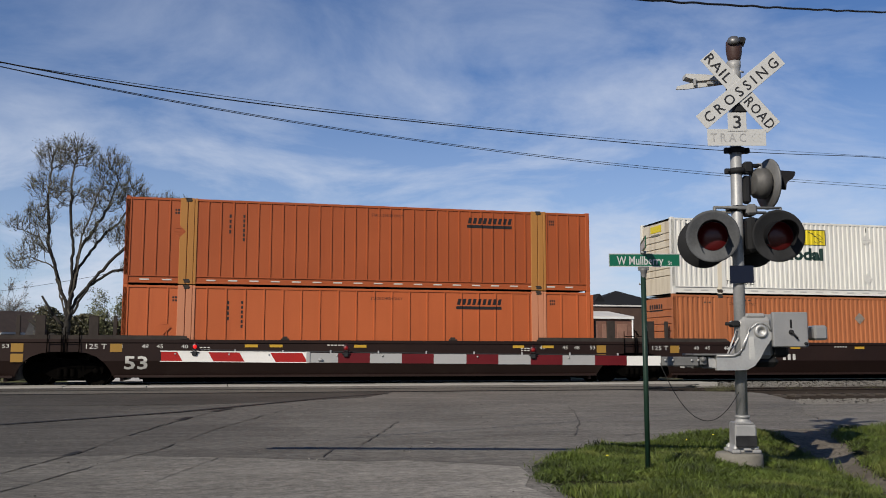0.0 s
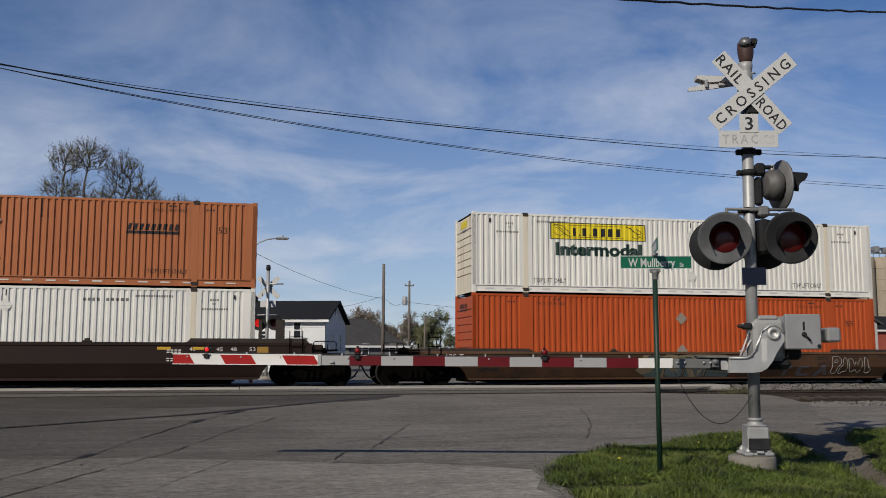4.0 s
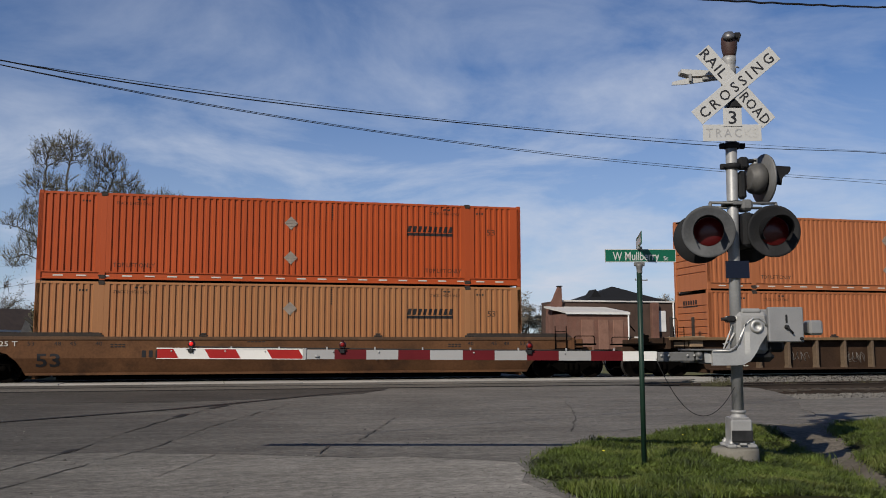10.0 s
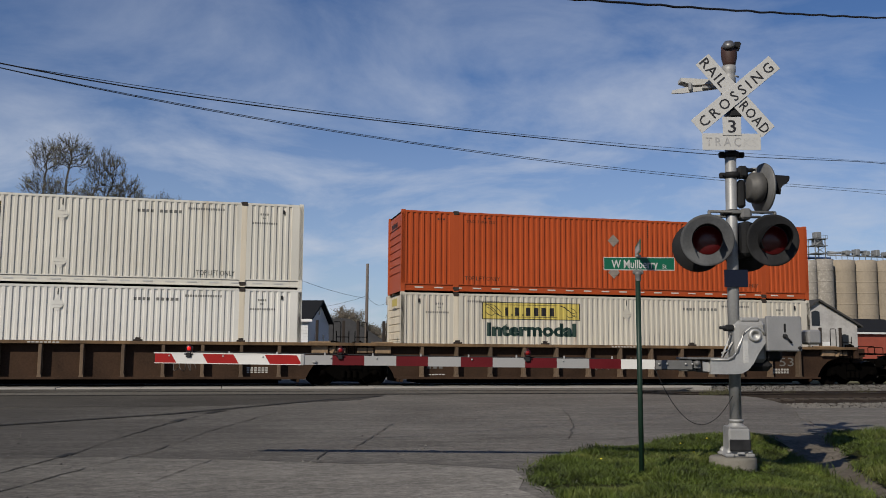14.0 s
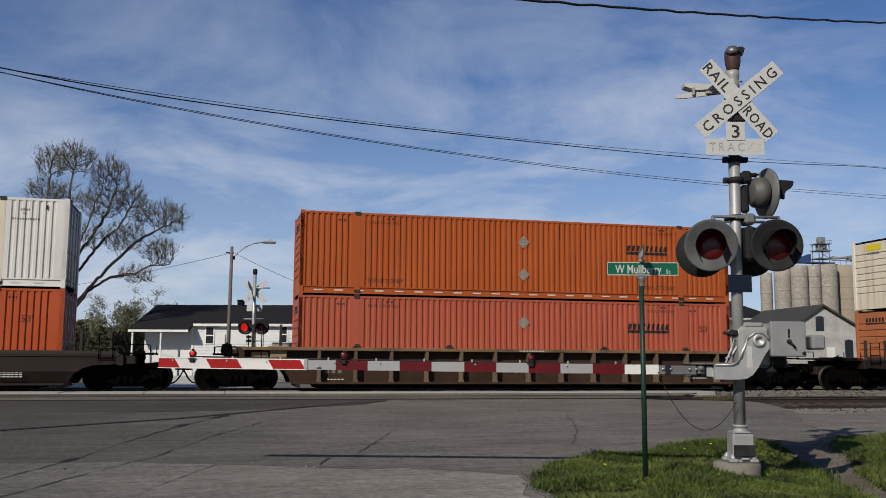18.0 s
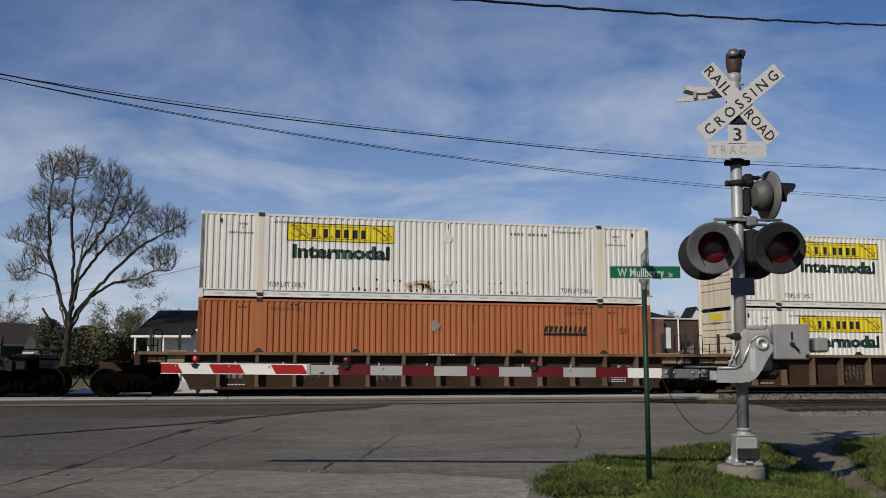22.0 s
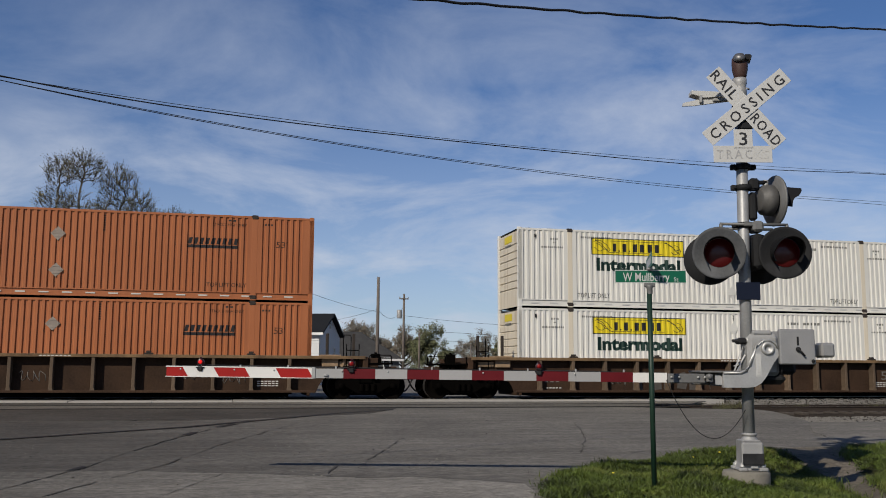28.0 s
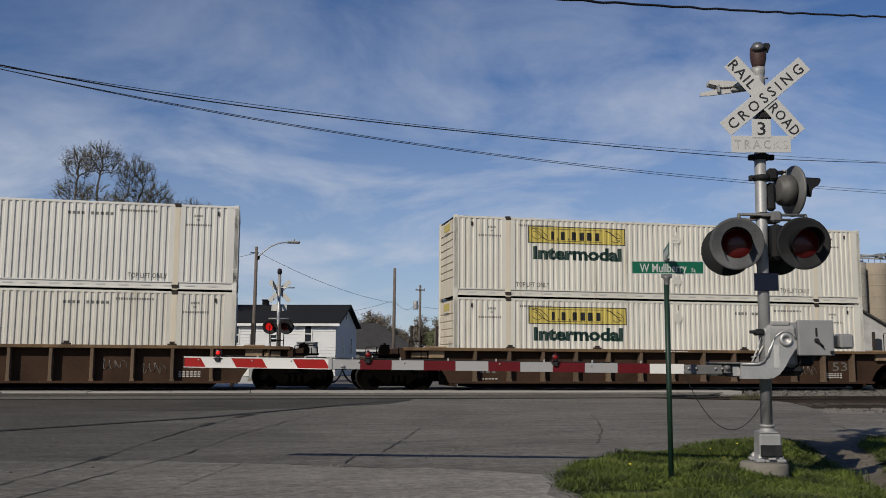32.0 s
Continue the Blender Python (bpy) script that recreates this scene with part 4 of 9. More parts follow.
def container(style, colour, m, slide=0.0):
    """A 53 ft container: style 'logo', 'logo_old', 'logo_outline', 'plain' or 'old'. Its lower left near corner is the origin; slide: how far its lettering is set along."""
    key = (style, colour, slide)
    if key in KINDS:
        return copy_thing(KINDS[key], m)
    tint = PAINTS[colour]
    white = style.startswith("logo")
    say = {"white": "white", "stained": "rust-stained white", "cream": "weathered cream-white", "rusty": "rust-spotted white", "red": "bright red-orange", "orange": "orange", "deep": "deep orange", "tan": "sun-faded tan-orange",
           "brown": "brownish orange", "pink": "faded pinkish-red", "old": "old orange", "old2": "old bright orange"}[colour]
    tail = {"logo": " with yellow panel, green lettering", "logo_old": " with faded yellow panel, green lettering", "logo_outline": " with outlined panel, green lettering", "plain": " with black lettering", "old": " with yellowed lifting posts", "old_low": " with pale patched lifting posts"}[style]
    c = thing("shipping_container", (0, 0, 0), f"{say} corrugated steel container{tail}", "container", "containers on the train")
    c.matrix_basis = m
    wall_kind = style if style in ("old", "old_low") else "white" if style == "logo_outline" else style if style in ("logo", "logo_old") else "plain"
    panel_m = YELLOW_OLD if style == "logo_old" else YELLOW
    part("side_wall", side_wall(wall_kind), [tint], c, f"wall_{wall_kind}_{colour}", (0, 0, 0))
    part("side_wall", side_wall(style if style in ("old", "old_low") else "plain"), [tint], c, f"wallfar_{style}_{colour}", matrix=pose(LONG, WIDE, 0, 0, 0, 180))
    part("end_wall", end_wall, PAINTS["post"] if white else tint, c, f"end_{colour}", (0.03, 0, 0))
    post_tint = {"old": PAINTS["old_post"], "old_low": PAINTS["old_pale"]}.get(style, PAINTS["post"] if white else tint)
    for k, (x, y, a) in enumerate(((0, 0, 0), (LONG, 0, 90), (LONG, WIDE, 180), (0, WIDE, 270))):
        part("corner_post", corner_post, tint, c, f"corner_{colour}", (x, y, 0), turn=a)
    for x in (POST_AT, LONG - POST_AT):
        part("lifting_post", wide_post if style.startswith("old") else lift_post, post_tint, c, f"lift_{post_tint.name}", (x, 0, 0))
        part("lifting_post", lift_post, post_tint, c, f"lift_{post_tint.name}", matrix=pose(x, WIDE, 0, 0, 0, 180))
        part("lifting_fitting", lift_fitting, FITTING, c, "lift_fitting", (x, 0, HIGH), "dark steel lifting fitting")
        part("lifting_fitting", lift_fitting, FITTING, c, "lift_fitting", (x, 0, 0.2), "dark steel lifting fitting")
    for y, a in ((0, 0), (WIDE, 180)):
        x = 0 if a == 0 else LONG
        part("top_rail", top_rail, tint, c, f"top_{colour}", matrix=pose(x, y, 0, 0, 0, a))
        part("bottom_rail", bottom_rail, tint, c, f"bottom_{colour}", matrix=pose(x, y, 0, 0, 0, a))
    for k in range(22):
        part("rail_pad", pads, PALE if not white else ROOF_M, c, f"pads_{white}", (0.5 + k * 0.7, 0, 0))
    part("roof", roof_sheet, tint if white else ROOF_M, c, f"roof_{colour}")
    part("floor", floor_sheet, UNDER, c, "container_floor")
    for y in (0.15, 1.30):
        leaf = part("door", door_leaf, tint, c, f"leaf_{colour}", (LONG - 0.09, y, 0))
        for dy in (0.3, 0.8):
            part("lock_rod", lock_rod, GALV, leaf, "lock_rod", (0, dy, 0))
    wk = wall_kind
    if white:
        part("placard_holder", placard, tint, c, f"placard_{colour}", (8.45, -0.004, 2.25))
        part("placard_holder", placard, tint, c, f"placard_{colour}", (8.45, -0.004, 0.72))
        if style != "logo_outline":
            wall_paint("sign_panel", flat_bar(3.70, 0.62), panel_m, c, wk, 2.93 + slide, 1.975, "sign_panel", "yellow painted panel", 0.002)
        for z in (2.565, 1.975):
            wall_paint("panel_line", flat_bar(3.70, 0.03), DARK, c, wk, 2.93 + slide, z, "line_long")
        for z in (2.49, 2.065):
            wall_paint("panel_line", flat_bar(2.1, 0.016), DARK, c, wk, 3.66 + slide, z, "line_inner")
        for x in (2.93, 6.60):
            wall_paint("panel_line", flat_bar(0.03, 0.62), DARK, c, wk, x + slide, 1.975, "line_short")
        for ex, ez, pts in ((3.02, 2.06, [(0.02, 0.40), (0.16, 0.46), (0.34, 0.42), (0.50, 0.30), (0.66, 0.12), (0.60, 0.04), (0.40, 0.14), (0.24, 0.30), (0.10, 0.34)]), (3.06, 2.03, [(0.0, 0.22), (0.10, 0.12), (0.24, 0.08), (0.36, 0.16), (0.30, 0.24)]), (3.02, 2.03, [(0.06, 0.50), (0.30, 0.36), (0.56, 0.08), (0.70, 0.03)]),
                            (5.86, 2.03, [(0.0, 0.46), (0.18, 0.42), (0.34, 0.30), (0.48, 0.14), (0.62, 0.06), (0.66, 0.18), (0.54, 0.34), (0.40, 0.40)]), (5.98, 2.03, [(0.14, 0.12), (0.24, 0.04), (0.36, 0.06), (0.44, 0.14)]), (5.86, 2.03, [(0.02, 0.50), (0.26, 0.34), (0.44, 0.22), (0.58, 0.20)])):
            wall_paint("emblem", thin_line(pts, 0.024), DARK, c, wk, ex + slide, ez, f"emblem_{ex}_{ez}_{len(pts)}", "thin dark line emblem")
        x = 3.78 + slide
        for k, w in enumerate((0.15, 0.05, 0.19, 0.05, 0.21, 0.21, 0.22, 0.2)):
            hh = 0.06 if w < 0.1 else 0.30
            wall_paint("emblem_block", flat_bar(w, hh) if w < 0.1 else flat_block(w, hh), DARK, c, wk, round(x, 3), 2.11, f"block_{w}", "black brand-mark block")
            x += w + 0.085
        wall_words("Intermodal", 0.45, GREENL, c, wk, 3.12 + slide, 1.415, 3.36, 0.05)
        wall_words("TOP LIFT ONLY", 0.175, PRINT_DARK, c, wk, 2.27, 0.39, 1.24, 0.006)
        wall_words("TOP LIFT ONLY", 0.175, PRINT_DARK, c, wk, 12.67, 0.39, 1.24, 0.006)
        for x, z, w, h, n in ((2.4, 2.56, 1.2, 0.11, 15), (12.35, 2.56, 1.2, 0.11, 15), (10.75, 2.42, 0.55, 0.15, 4), (11.45, 2.42, 0.75, 0.15, 5), (14.7, 2.46, 0.3, 0.11, 4), (14.78, 2.34, 0.12, 0.08, 2), (14.45, 2.16, 0.85, 0.10, 11), (1.25, 2.46, 0.3, 0.11, 4), (1.33, 2.34, 0.12, 0.08, 2), (0.9, 2.16, 0.85, 0.10, 11)):
            tagged(wall_paint("small_print", flat_rows(w, h, n, 1, 0.62), PRINT, c, wk, x, z, f"print_{w}_{h}", "small dark unreadable print"), "small dark unreadable print", kind="stuff")
        mark("flag_holder", 0.035, 0.20, PRINT_DARK, c, 8.44, 2.55, -0.006)
        for x in (0.62, 15.45):
            mark("vent", 0.07, 0.14, DARK, c, x, 2.52, -0.006)
        mark("nose_panel", 0.9, 0.26, panel_m, c, 0, 2.46).matrix_basis = pose(0.024, 1.72, 2.44, 0, 0, -90)
        mark("nose_print", 0.7, 0.07, PRINT, c, 0, 0).matrix_basis = pose(0.024, 1.66, 2.30, 0, 0, -90)
        if colour in ("stained", "rusty"):
            rnd = random.Random(3)
            rust_m = surface("dark rust stain", (0.040, 0.020, 0.0105), 0.9, vary=0.5, size=0.2, bump=0.1)
            pale_rust = surface("pale rust bloom", (0.40, 0.315, 0.235), 0.9, vary=0.3, size=0.2, bump=0.0)
            spread = 0.2032
            for k in range(64 if colour == "stained" else 84):
                if colour == "stained":
                    x0, z0 = 0.20 + spread * (24 + k % 32), (0.37 if k < 32 else 0.70) + rnd.gauss(0, 0.02)
                    if k >= 32 and rnd.random() < 0.55:
                        continue
                else:
                    x0, z0 = (rnd.uniform(14.3, 15.9), 0.36 + abs(rnd.gauss(0, 0.22))) if k % 3 else (rnd.gauss(8.6, 2.6), 0.36 + abs(rnd.gauss(0, 0.3)))
                w = rnd.choice((0.04, 0.05, 0.07, 0.09))
                h = rnd.choice((0.5, 0.8, 1.1))
                wall_paint("rust_stain", flat_poly([(0, 0.02 * h), (w * 0.3, 0.05 * h), (w * 0.8, 0.04 * h), (w, 0.0), (w * 0.7, -0.04 * h), (w * 0.4, -0.09 * h), (w * 0.2, -0.03 * h)]), rust_m, c, wk, round(x0, 2), z0, f"rust_{w:.2f}_{h}", "small dark rust stain")
            for x0, z0, w in ((7.3, 0.58, 0.5), (7.75, 0.42, 0.14), (7.0, 0.50, 0.2)) if colour == "stained" else ((14.6, 0.5, 0.5), (15.2, 0.8, 0.4), (8.4, 0.45, 0.5), (5.2, 0.42, 0.4)):
                wall_paint("rust_bloom", flat_poly([(-0.1, 0.1), (w * 0.5, 0.16), (w + 0.1, 0.08), (w, -0.12), (w * 0.4, -0.18), (0, -0.1)]), pale_rust, c, wk, x0, z0, f"bloom_{w}", "pale orange rust bloom")
                wall_paint("rust_stain", flat_poly([(0, 0.02), (w * 0.5, 0.03), (w, 0.02), (w * 0.8, -0.02), (w * 0.62, -0.16), (w * 0.5, -0.2), (w * 0.44, -0.03), (0.02, -0.01)]), rust_m, c, wk, x0, z0 + 0.004, f"streak_{w}", "dark rust streak")
    elif style == "plain":
        for z in (2.05, 0.87):
            part("placard_holder", placard, surface("aged placard metal", (0.2236, 0.1892, 0.1591), 0.6, 0.1, vary=0.3, size=0.2, bump=0.05), c, "placard_grey", (7.98, -0.004, z), "grey metal placard holder")
        x = 12.0
        for k in range(9):
            wall_paint("emblem_block", flat_poly([(0.0, 0), (0.115, 0), (0.165, 0.21), (0.05, 0.21)]), DARK, c, wk, round(x, 3), 1.87, "slant", "black slanted brand-mark block")
            x += 0.185
        wall_paint("emblem_line", flat_bar(1.66, 0.10), DARK, c, wk, 11.98, 1.74, "line_brand")
        wall_words("53'", 0.22, PRINT_WARM, c, wk, 14.9, 1.82, 0.36)
        wall_words("TOP LIFT ONLY", 0.15, PRINT_WARM, c, wk, 2.3, 0.45, 1.3, 0.008)
        wall_words("TOP LIFT ONLY", 0.15, PRINT_WARM, c, wk, 12.65, 0.45, 1.3, 0.008)
        wall_words("STACK 2 HIGH ONLY", 0.10, PRINT_WARM, c, wk, 2.35, 2.5, 1.15, 0.006)
        wall_words("STACK 2 HIGH ONLY", 0.10, PRINT_WARM, c, wk, 12.8, 2.5, 1.1, 0.006)
        for x, z, w, h, n, r in ((9.35, 2.2, 0.09, 0.55, 1, 7), (1.3, 2.56, 0.3, 0.09, 3, 1), (14.5, 2.56, 0.3, 0.09, 3, 1), (3.0, 2.66, 0.3, 0.08, 2, 1), (13.3, 2.66, 0.3, 0.08, 2, 1)):
            tagged(wall_paint("small_print", flat_rows(w, h, n, r, 0.6), DARK, c, wk, x, z, f"print_{w}_{h}", "small dark unreadable print"), "small dark unreadable print", kind="stuff")
        for k in range(6):
            part("nose_block", flat_block(0.15, 0.17), DARK, c, "nose_block", matrix=pose(0.022, 1.95 - k * 0.19, 2.38, 0, 0, -90), label="black brand-mark block")
        mark("emblem_line", 1.12, 0.05, DARK, c, 0, 0).matrix_basis = pose(0.024, 1.95, 2.29, 0, 0, -90)
    else:
        up = style == "old"
        x = 11.55 if up else 11.15
        for k in range(9):
            wall_paint("emblem_block", flat_poly([(0.0, 0), (0.115, 0), (0.165, 0.21), (0.05, 0.21)]), DARK, c, wk, round(x, 3), 2.37, "slant", "black slanted brand-mark block")
            x += 0.185
        wall_paint("emblem_line", flat_bar(1.66, 0.11), DARK, c, wk, round(x - 1.69, 3), 2.21, "line_brand_old")
        for px, z, w, h, n, r in ((1.55, 2.35, 0.25, 0.2, 3, 2), (14.6, 2.4, 0.22, 0.22, 3, 2), (3.3, 1.75, 0.09, 0.7, 1, 4), (3.75, 1.5, 0.09, 0.95, 1, 6)):
            tagged(wall_paint("small_print", flat_rows(w, h, n, r, 0.7), DARK, c, wk, px, z, f"print_{w}_{h}", "small dark unreadable print"), "small dark unreadable print", kind="stuff")
        part("placard_outline", placard, tint, c, f"placard_{colour}", (1.68 if up else 1.3, -0.003, 1.76 if up else 1.5))
        wall_words("STACK 2 HIGH ONLY", 0.1, DARK, c, wk, 8.1, 2.5, 1.1)
    KINDS[key] = c
    return c


# well cars
CAR_PAINT = {
    "maroon": surface("dark maroon car paint", (0.01509, 0.007245, 0.005501), 0.6, vary=0.25, size=2, grain=20, bump=0.05, dirt=(0.02064, 0.01307, 0.009976), dirt_at=0.56, each=0.08, gloss=0.2),
    "ochre": surface("grimy ochre car paint", (0.052, 0.0265, 0.0138), 0.8, vary=0.4, size=1.6, grain=14, bump=0.15, dirt=(0.021, 0.0148, 0.0108), dirt_at=0.44, each=0.1, gloss=0.15),
    "rust": surface("rust-orange car paint", (0.088, 0.0415, 0.0190), 0.8, vary=0.4, size=1.6, grain=14, bump=0.15, dirt=(0.034, 0.0185, 0.0115), dirt_at=0.50, each=0.1, gloss=0.15),
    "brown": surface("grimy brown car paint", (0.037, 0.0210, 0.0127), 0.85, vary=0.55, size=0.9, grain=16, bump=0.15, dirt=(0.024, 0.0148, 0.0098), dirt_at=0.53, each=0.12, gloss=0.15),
    "dark": surface("black-brown car paint", (0.01476, 0.009727, 0.00805), 0.65, vary=0.3, size=1.8, grain=16, bump=0.08, dirt=(0.02752, 0.01926, 0.01514), dirt_at=0.55, each=0.1, gloss=0.2),
}
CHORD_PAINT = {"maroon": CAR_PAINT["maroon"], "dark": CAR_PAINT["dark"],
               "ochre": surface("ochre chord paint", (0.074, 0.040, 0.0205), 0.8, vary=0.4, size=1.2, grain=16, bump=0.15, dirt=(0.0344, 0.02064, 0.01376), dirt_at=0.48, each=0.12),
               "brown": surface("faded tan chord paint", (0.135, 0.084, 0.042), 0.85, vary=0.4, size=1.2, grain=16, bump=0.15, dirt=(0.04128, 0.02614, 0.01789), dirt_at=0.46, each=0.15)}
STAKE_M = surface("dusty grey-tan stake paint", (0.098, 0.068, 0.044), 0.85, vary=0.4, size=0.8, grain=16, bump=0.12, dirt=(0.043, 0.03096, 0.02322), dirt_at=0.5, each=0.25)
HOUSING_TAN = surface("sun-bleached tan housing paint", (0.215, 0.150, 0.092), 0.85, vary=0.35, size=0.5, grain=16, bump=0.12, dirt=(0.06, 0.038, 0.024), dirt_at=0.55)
HALF = 1.58                                       # half the width of a smooth car
HALF_RIBBED = 1.63
SILL_TOP, SILL_LOW = 1.46, 0.27


def sill_web(bm):
    arch = [(-1.75, 1.36), (-1.75, 1.08), (-1.30, 1.05), (-0.97, 1.02), (-0.67, 0.90), (-0.43, 0.70), (-0.27, 0.46), (-0.19, SILL_LOW)]
    pts = arch + [(LONG - x, z) for x, z in reversed(arch)]
    prism(bm, pts, 0.0, 0.03)


FOLD, LEAN = 0.78, 0.50                         # smooth sills lean inwards below the fold


def folded_web(bm):
    sill_web(bm)
    bmesh.ops.bisect_plane(bm, geom=bm.verts[:] + bm.edges[:] + bm.faces[:], plane_co=(0, 0, FOLD), plane_no=(0, 0, 1))
    for v in bm.verts:
        v.co.y += max(0.0, FOLD - v.co.z) * LEAN


def rounded(q):
    """The corners of a loop in the xz plane, smoothed."""
    pts = [Vector((a, 0, b)) for a, b in q]
    for k in range(2):
        pts = [pts[0]] + [p for a, b in zip(pts, pts[1:]) for p in (a.lerp(b, 0.25), a.lerp(b, 0.75))] + [pts[-1]]
    return pts


def draped(shape, z, zf):
    """Flat paint that follows the fold of a smooth sill; z is where its origin lies, zf the sill's height against the usual one."""
    def build(bm):
        shape(bm)
        at = FOLD * zf - z
        bmesh.ops.bisect_plane(bm, geom=bm.verts[:] + bm.edges[:] + bm.faces[:], plane_co=(0, 0, at), plane_no=(0, 0, 1))
        for v in bm.verts:
            v.co.y += max(0.0, at - v.co.z) * LEAN / zf
    return build


def top_chord(bm):
    rbox(bm, -1.8, LONG + 1.8, 0, 0.2, SILL_TOP - 0.11, SILL_TOP, 0.012)


def wide_chord(bm):
    rbox(bm, -1.8, LONG + 1.8, 0, 0.36, SILL_TOP - 0.11, SILL_TOP, 0.012)


def bottom_chord(bm):
    rbox(bm, -0.15, LONG + 0.15, 0, 0.14, SILL_LOW - 0.03, SILL_LOW + 0.05, 0.01)


def stake(bm):
    """Pressed side post: a shallow hat section that widens at its foot, with a gusset under the chord."""
    rbox(bm, -0.055, 0.055, 0, 0.27, SILL_LOW + 0.12, SILL_TOP - 0.1, 0.014)
    prism(bm, [(-0.055, SILL_LOW + 0.14), (0.055, SILL_LOW + 0.14), (0.075, SILL_LOW + 0.03), (-0.075, SILL_LOW + 0.03)], 0.005, 0.265)


def guide(bm):
    rbox(bm, -0.14, 0.14, 0, 0.16, 0, 0.055, 0.012)
    rbox(bm, -0.08, 0.08, 0.05, 0.16, 0.055, 0.12, 0.012)


def raised_end(bm):
    """Raised chord near an end, beside the container's foot."""
    prism(bm, [(0, 0), (3.9, 0), (3.72, 0.13), (0.08, 0.13)], 0, 0.16)


def car_floor(bm):
    rbox(bm, 0.7, LONG - 0.7, -1.05, 1.05, 0.09, 0.2, 0.02)


def crossbeam(bm):
    rbox(bm, 0, 0.3, -1.12, 1.12, SILL_LOW - 0.09, SILL_LOW + 0.07, 0.012)


def end_deck(bm):
    """Deck over the truck at one end, x from 0 outwards."""
    rbox(bm, -0.1, 1.75, -HALF + 0.22, HALF - 0.22, SILL_TOP - 0.16, SILL_TOP - 0.05, 0.012)
    rbox(bm, -0.12, -0.02, -1.3, 1.3, 0.13, SILL_TOP - 0.06, 0.01)
    box(bm, 0.0, 1.9, -0.3, 0.3, 0.75, SILL_TOP - 0.16)


def end_beam(bm):
    rbox(bm, 1.72, 1.9, -HALF, HALF, 1.02, SILL_TOP - 0.02, 0.014)
    rbox(bm, 1.9, 3.1, -0.28, 0.28, 0.72, 1.12, 0.02)
    rbox(bm, 1.9, 2.25, -HALF + 0.1, -HALF + 0.5, 1.08, 1.4, 0.02)


def crossover(bm):
    rbox(bm, 1.9, 2.75, -HALF + 0.05, HALF - 0.05, 1.18, 1.24, 0.008)
    for x in (1.95, 2.7):
        tube(bm, (x, -HALF + 0.12, 1.2), (x, -HALF + 0.12, 1.46), 0.018, 6)
        tube(bm, (x, HALF - 0.12, 1.2), (x, HALF - 0.12, 1.46), 0.018, 6)
    path(bm, [(1.95, -HALF + 0.12, 1.46), (2.0, -HALF + 0.12, 1.50), (2.65, -HALF + 0.12, 1.50), (2.7, -HALF + 0.12, 1.46)], 0.018, 6)


def ladder(bm):
    for x in (0.0, 0.42):
        tube(bm, (x, 0, 0.42), (x, 0, 1.3), 0.016, 6)
    for k in range(3):
        tube(bm, (0, 0, 0.5 + k * 0.3), (0.42, 0, 0.5 + k * 0.3), 0.015, 6)


def hand_brake(bm):
    tube(bm, (0, 0, 0), (0, 0, 0.95), 0.045, 8)
    turned(bm, [(0.0, 0.0), (0.05, 0.0), (0.16, 0.0), (0.2, 0.0), (0.205, 0.03), (0.17, 0.04), (0.16, 0.02), (0.05, 0.03), (0.05, 0.09), (0, 0.09)], (0, -0.05, 0.68), (0, -1, 0), 18)
    rbox(bm, -0.16, 0.16, -0.05, 0.12, 0.5, 0.9, 0.02)


def end_housing(bm):
    """Low box with a top plate and an open bracket, beside the deck. Slot 1 colours plate and bracket as if lit."""
    rbox(bm, 0.0, 0.55, -0.26, 0.26, 0.0, 0.34, 0.02)
    rbox(bm, 0.6, 1.15, -0.22, 0.22, 0.02, 0.20, 0.02)
    rbox(bm, -0.06, 0.62, -0.3, 0.3, 0.34, 0.40, 0.012, 1)
    prism(bm, [(0.62, 0.0), (0.70, 0.0), (0.86, 0.36), (0.76, 0.36)], -0.27, -0.2, mi=1)


def grab_iron(bm):
    """Thin bent rail standing on the deck."""
    path(bm, [(-0.13, 0, 0), (-0.13, 0, 0.72), (-0.10, 0, 0.78), (0.10, 0, 0.78), (0.13, 0, 0.72), (0.13, 0, 0)], 0.016, 6)


def valve_gear(bm):
    rbox(bm, -0.12, 0.1, -0.12, 0.12, 0.0, 0.36, 0.03)
    tube(bm, (-0.1, -0.1, 0.2), (-0.6, -0.35, 0.2), 0.03, 6)
    path(bm, [(0.1, 0, 0.3), (0.3, -0.1, 0.5), (0.55, -0.2, 0.45), (0.8, -0.25, 0.1)], 0.028, 6)
    tube(bm, (0.2, -0.2, 0.0), (0.2, -0.2, 0.45), 0.04, 8)


def coupler(bm):
    rbox(bm, 3.0, 3.5, -0.1, 0.1, 0.74, 0.98, 0.03)
    prism(bm, [(3.42, -0.2), (3.62, -0.24), (3.76, -0.08), (3.72, 0.06), (3.6, 0.02), (3.58, 0.2), (3.42, 0.22)], 0.68, 1.02, "z")


def hose(bm):
    pts = []
    for k in range(13):
        u = k / 12
        pts.append((2.9 + 0.85 * u, -0.42 + 0.3 * u, 0.8 - 0.58 * math.sin(math.pi * min(u, 0.98)) ** 0.9 + 0.02))
    path(bm, pts, 0.028, 6)


def wheel(bm):
    turned(bm, [(0.0, -0.05), (0.09, -0.06), (0.11, -0.02), (0.34, 0.005), (0.37, -0.045), (0.455, -0.045)], (0, 0, 0), (0, 1, 0), 28)
    turned(bm, [(0.455, -0.045), (0.46, 0.06), (0.487, 0.075), (0.487, 0.095)], (0, 0, 0), (0, 1, 0), 28, 1)
    turned(bm, [(0.487, 0.095), (0.38, 0.09), (0.36, 0.03), (0.1, 0.02), (0.0, 0.05)], (0, 0, 0), (0, 1, 0), 28)


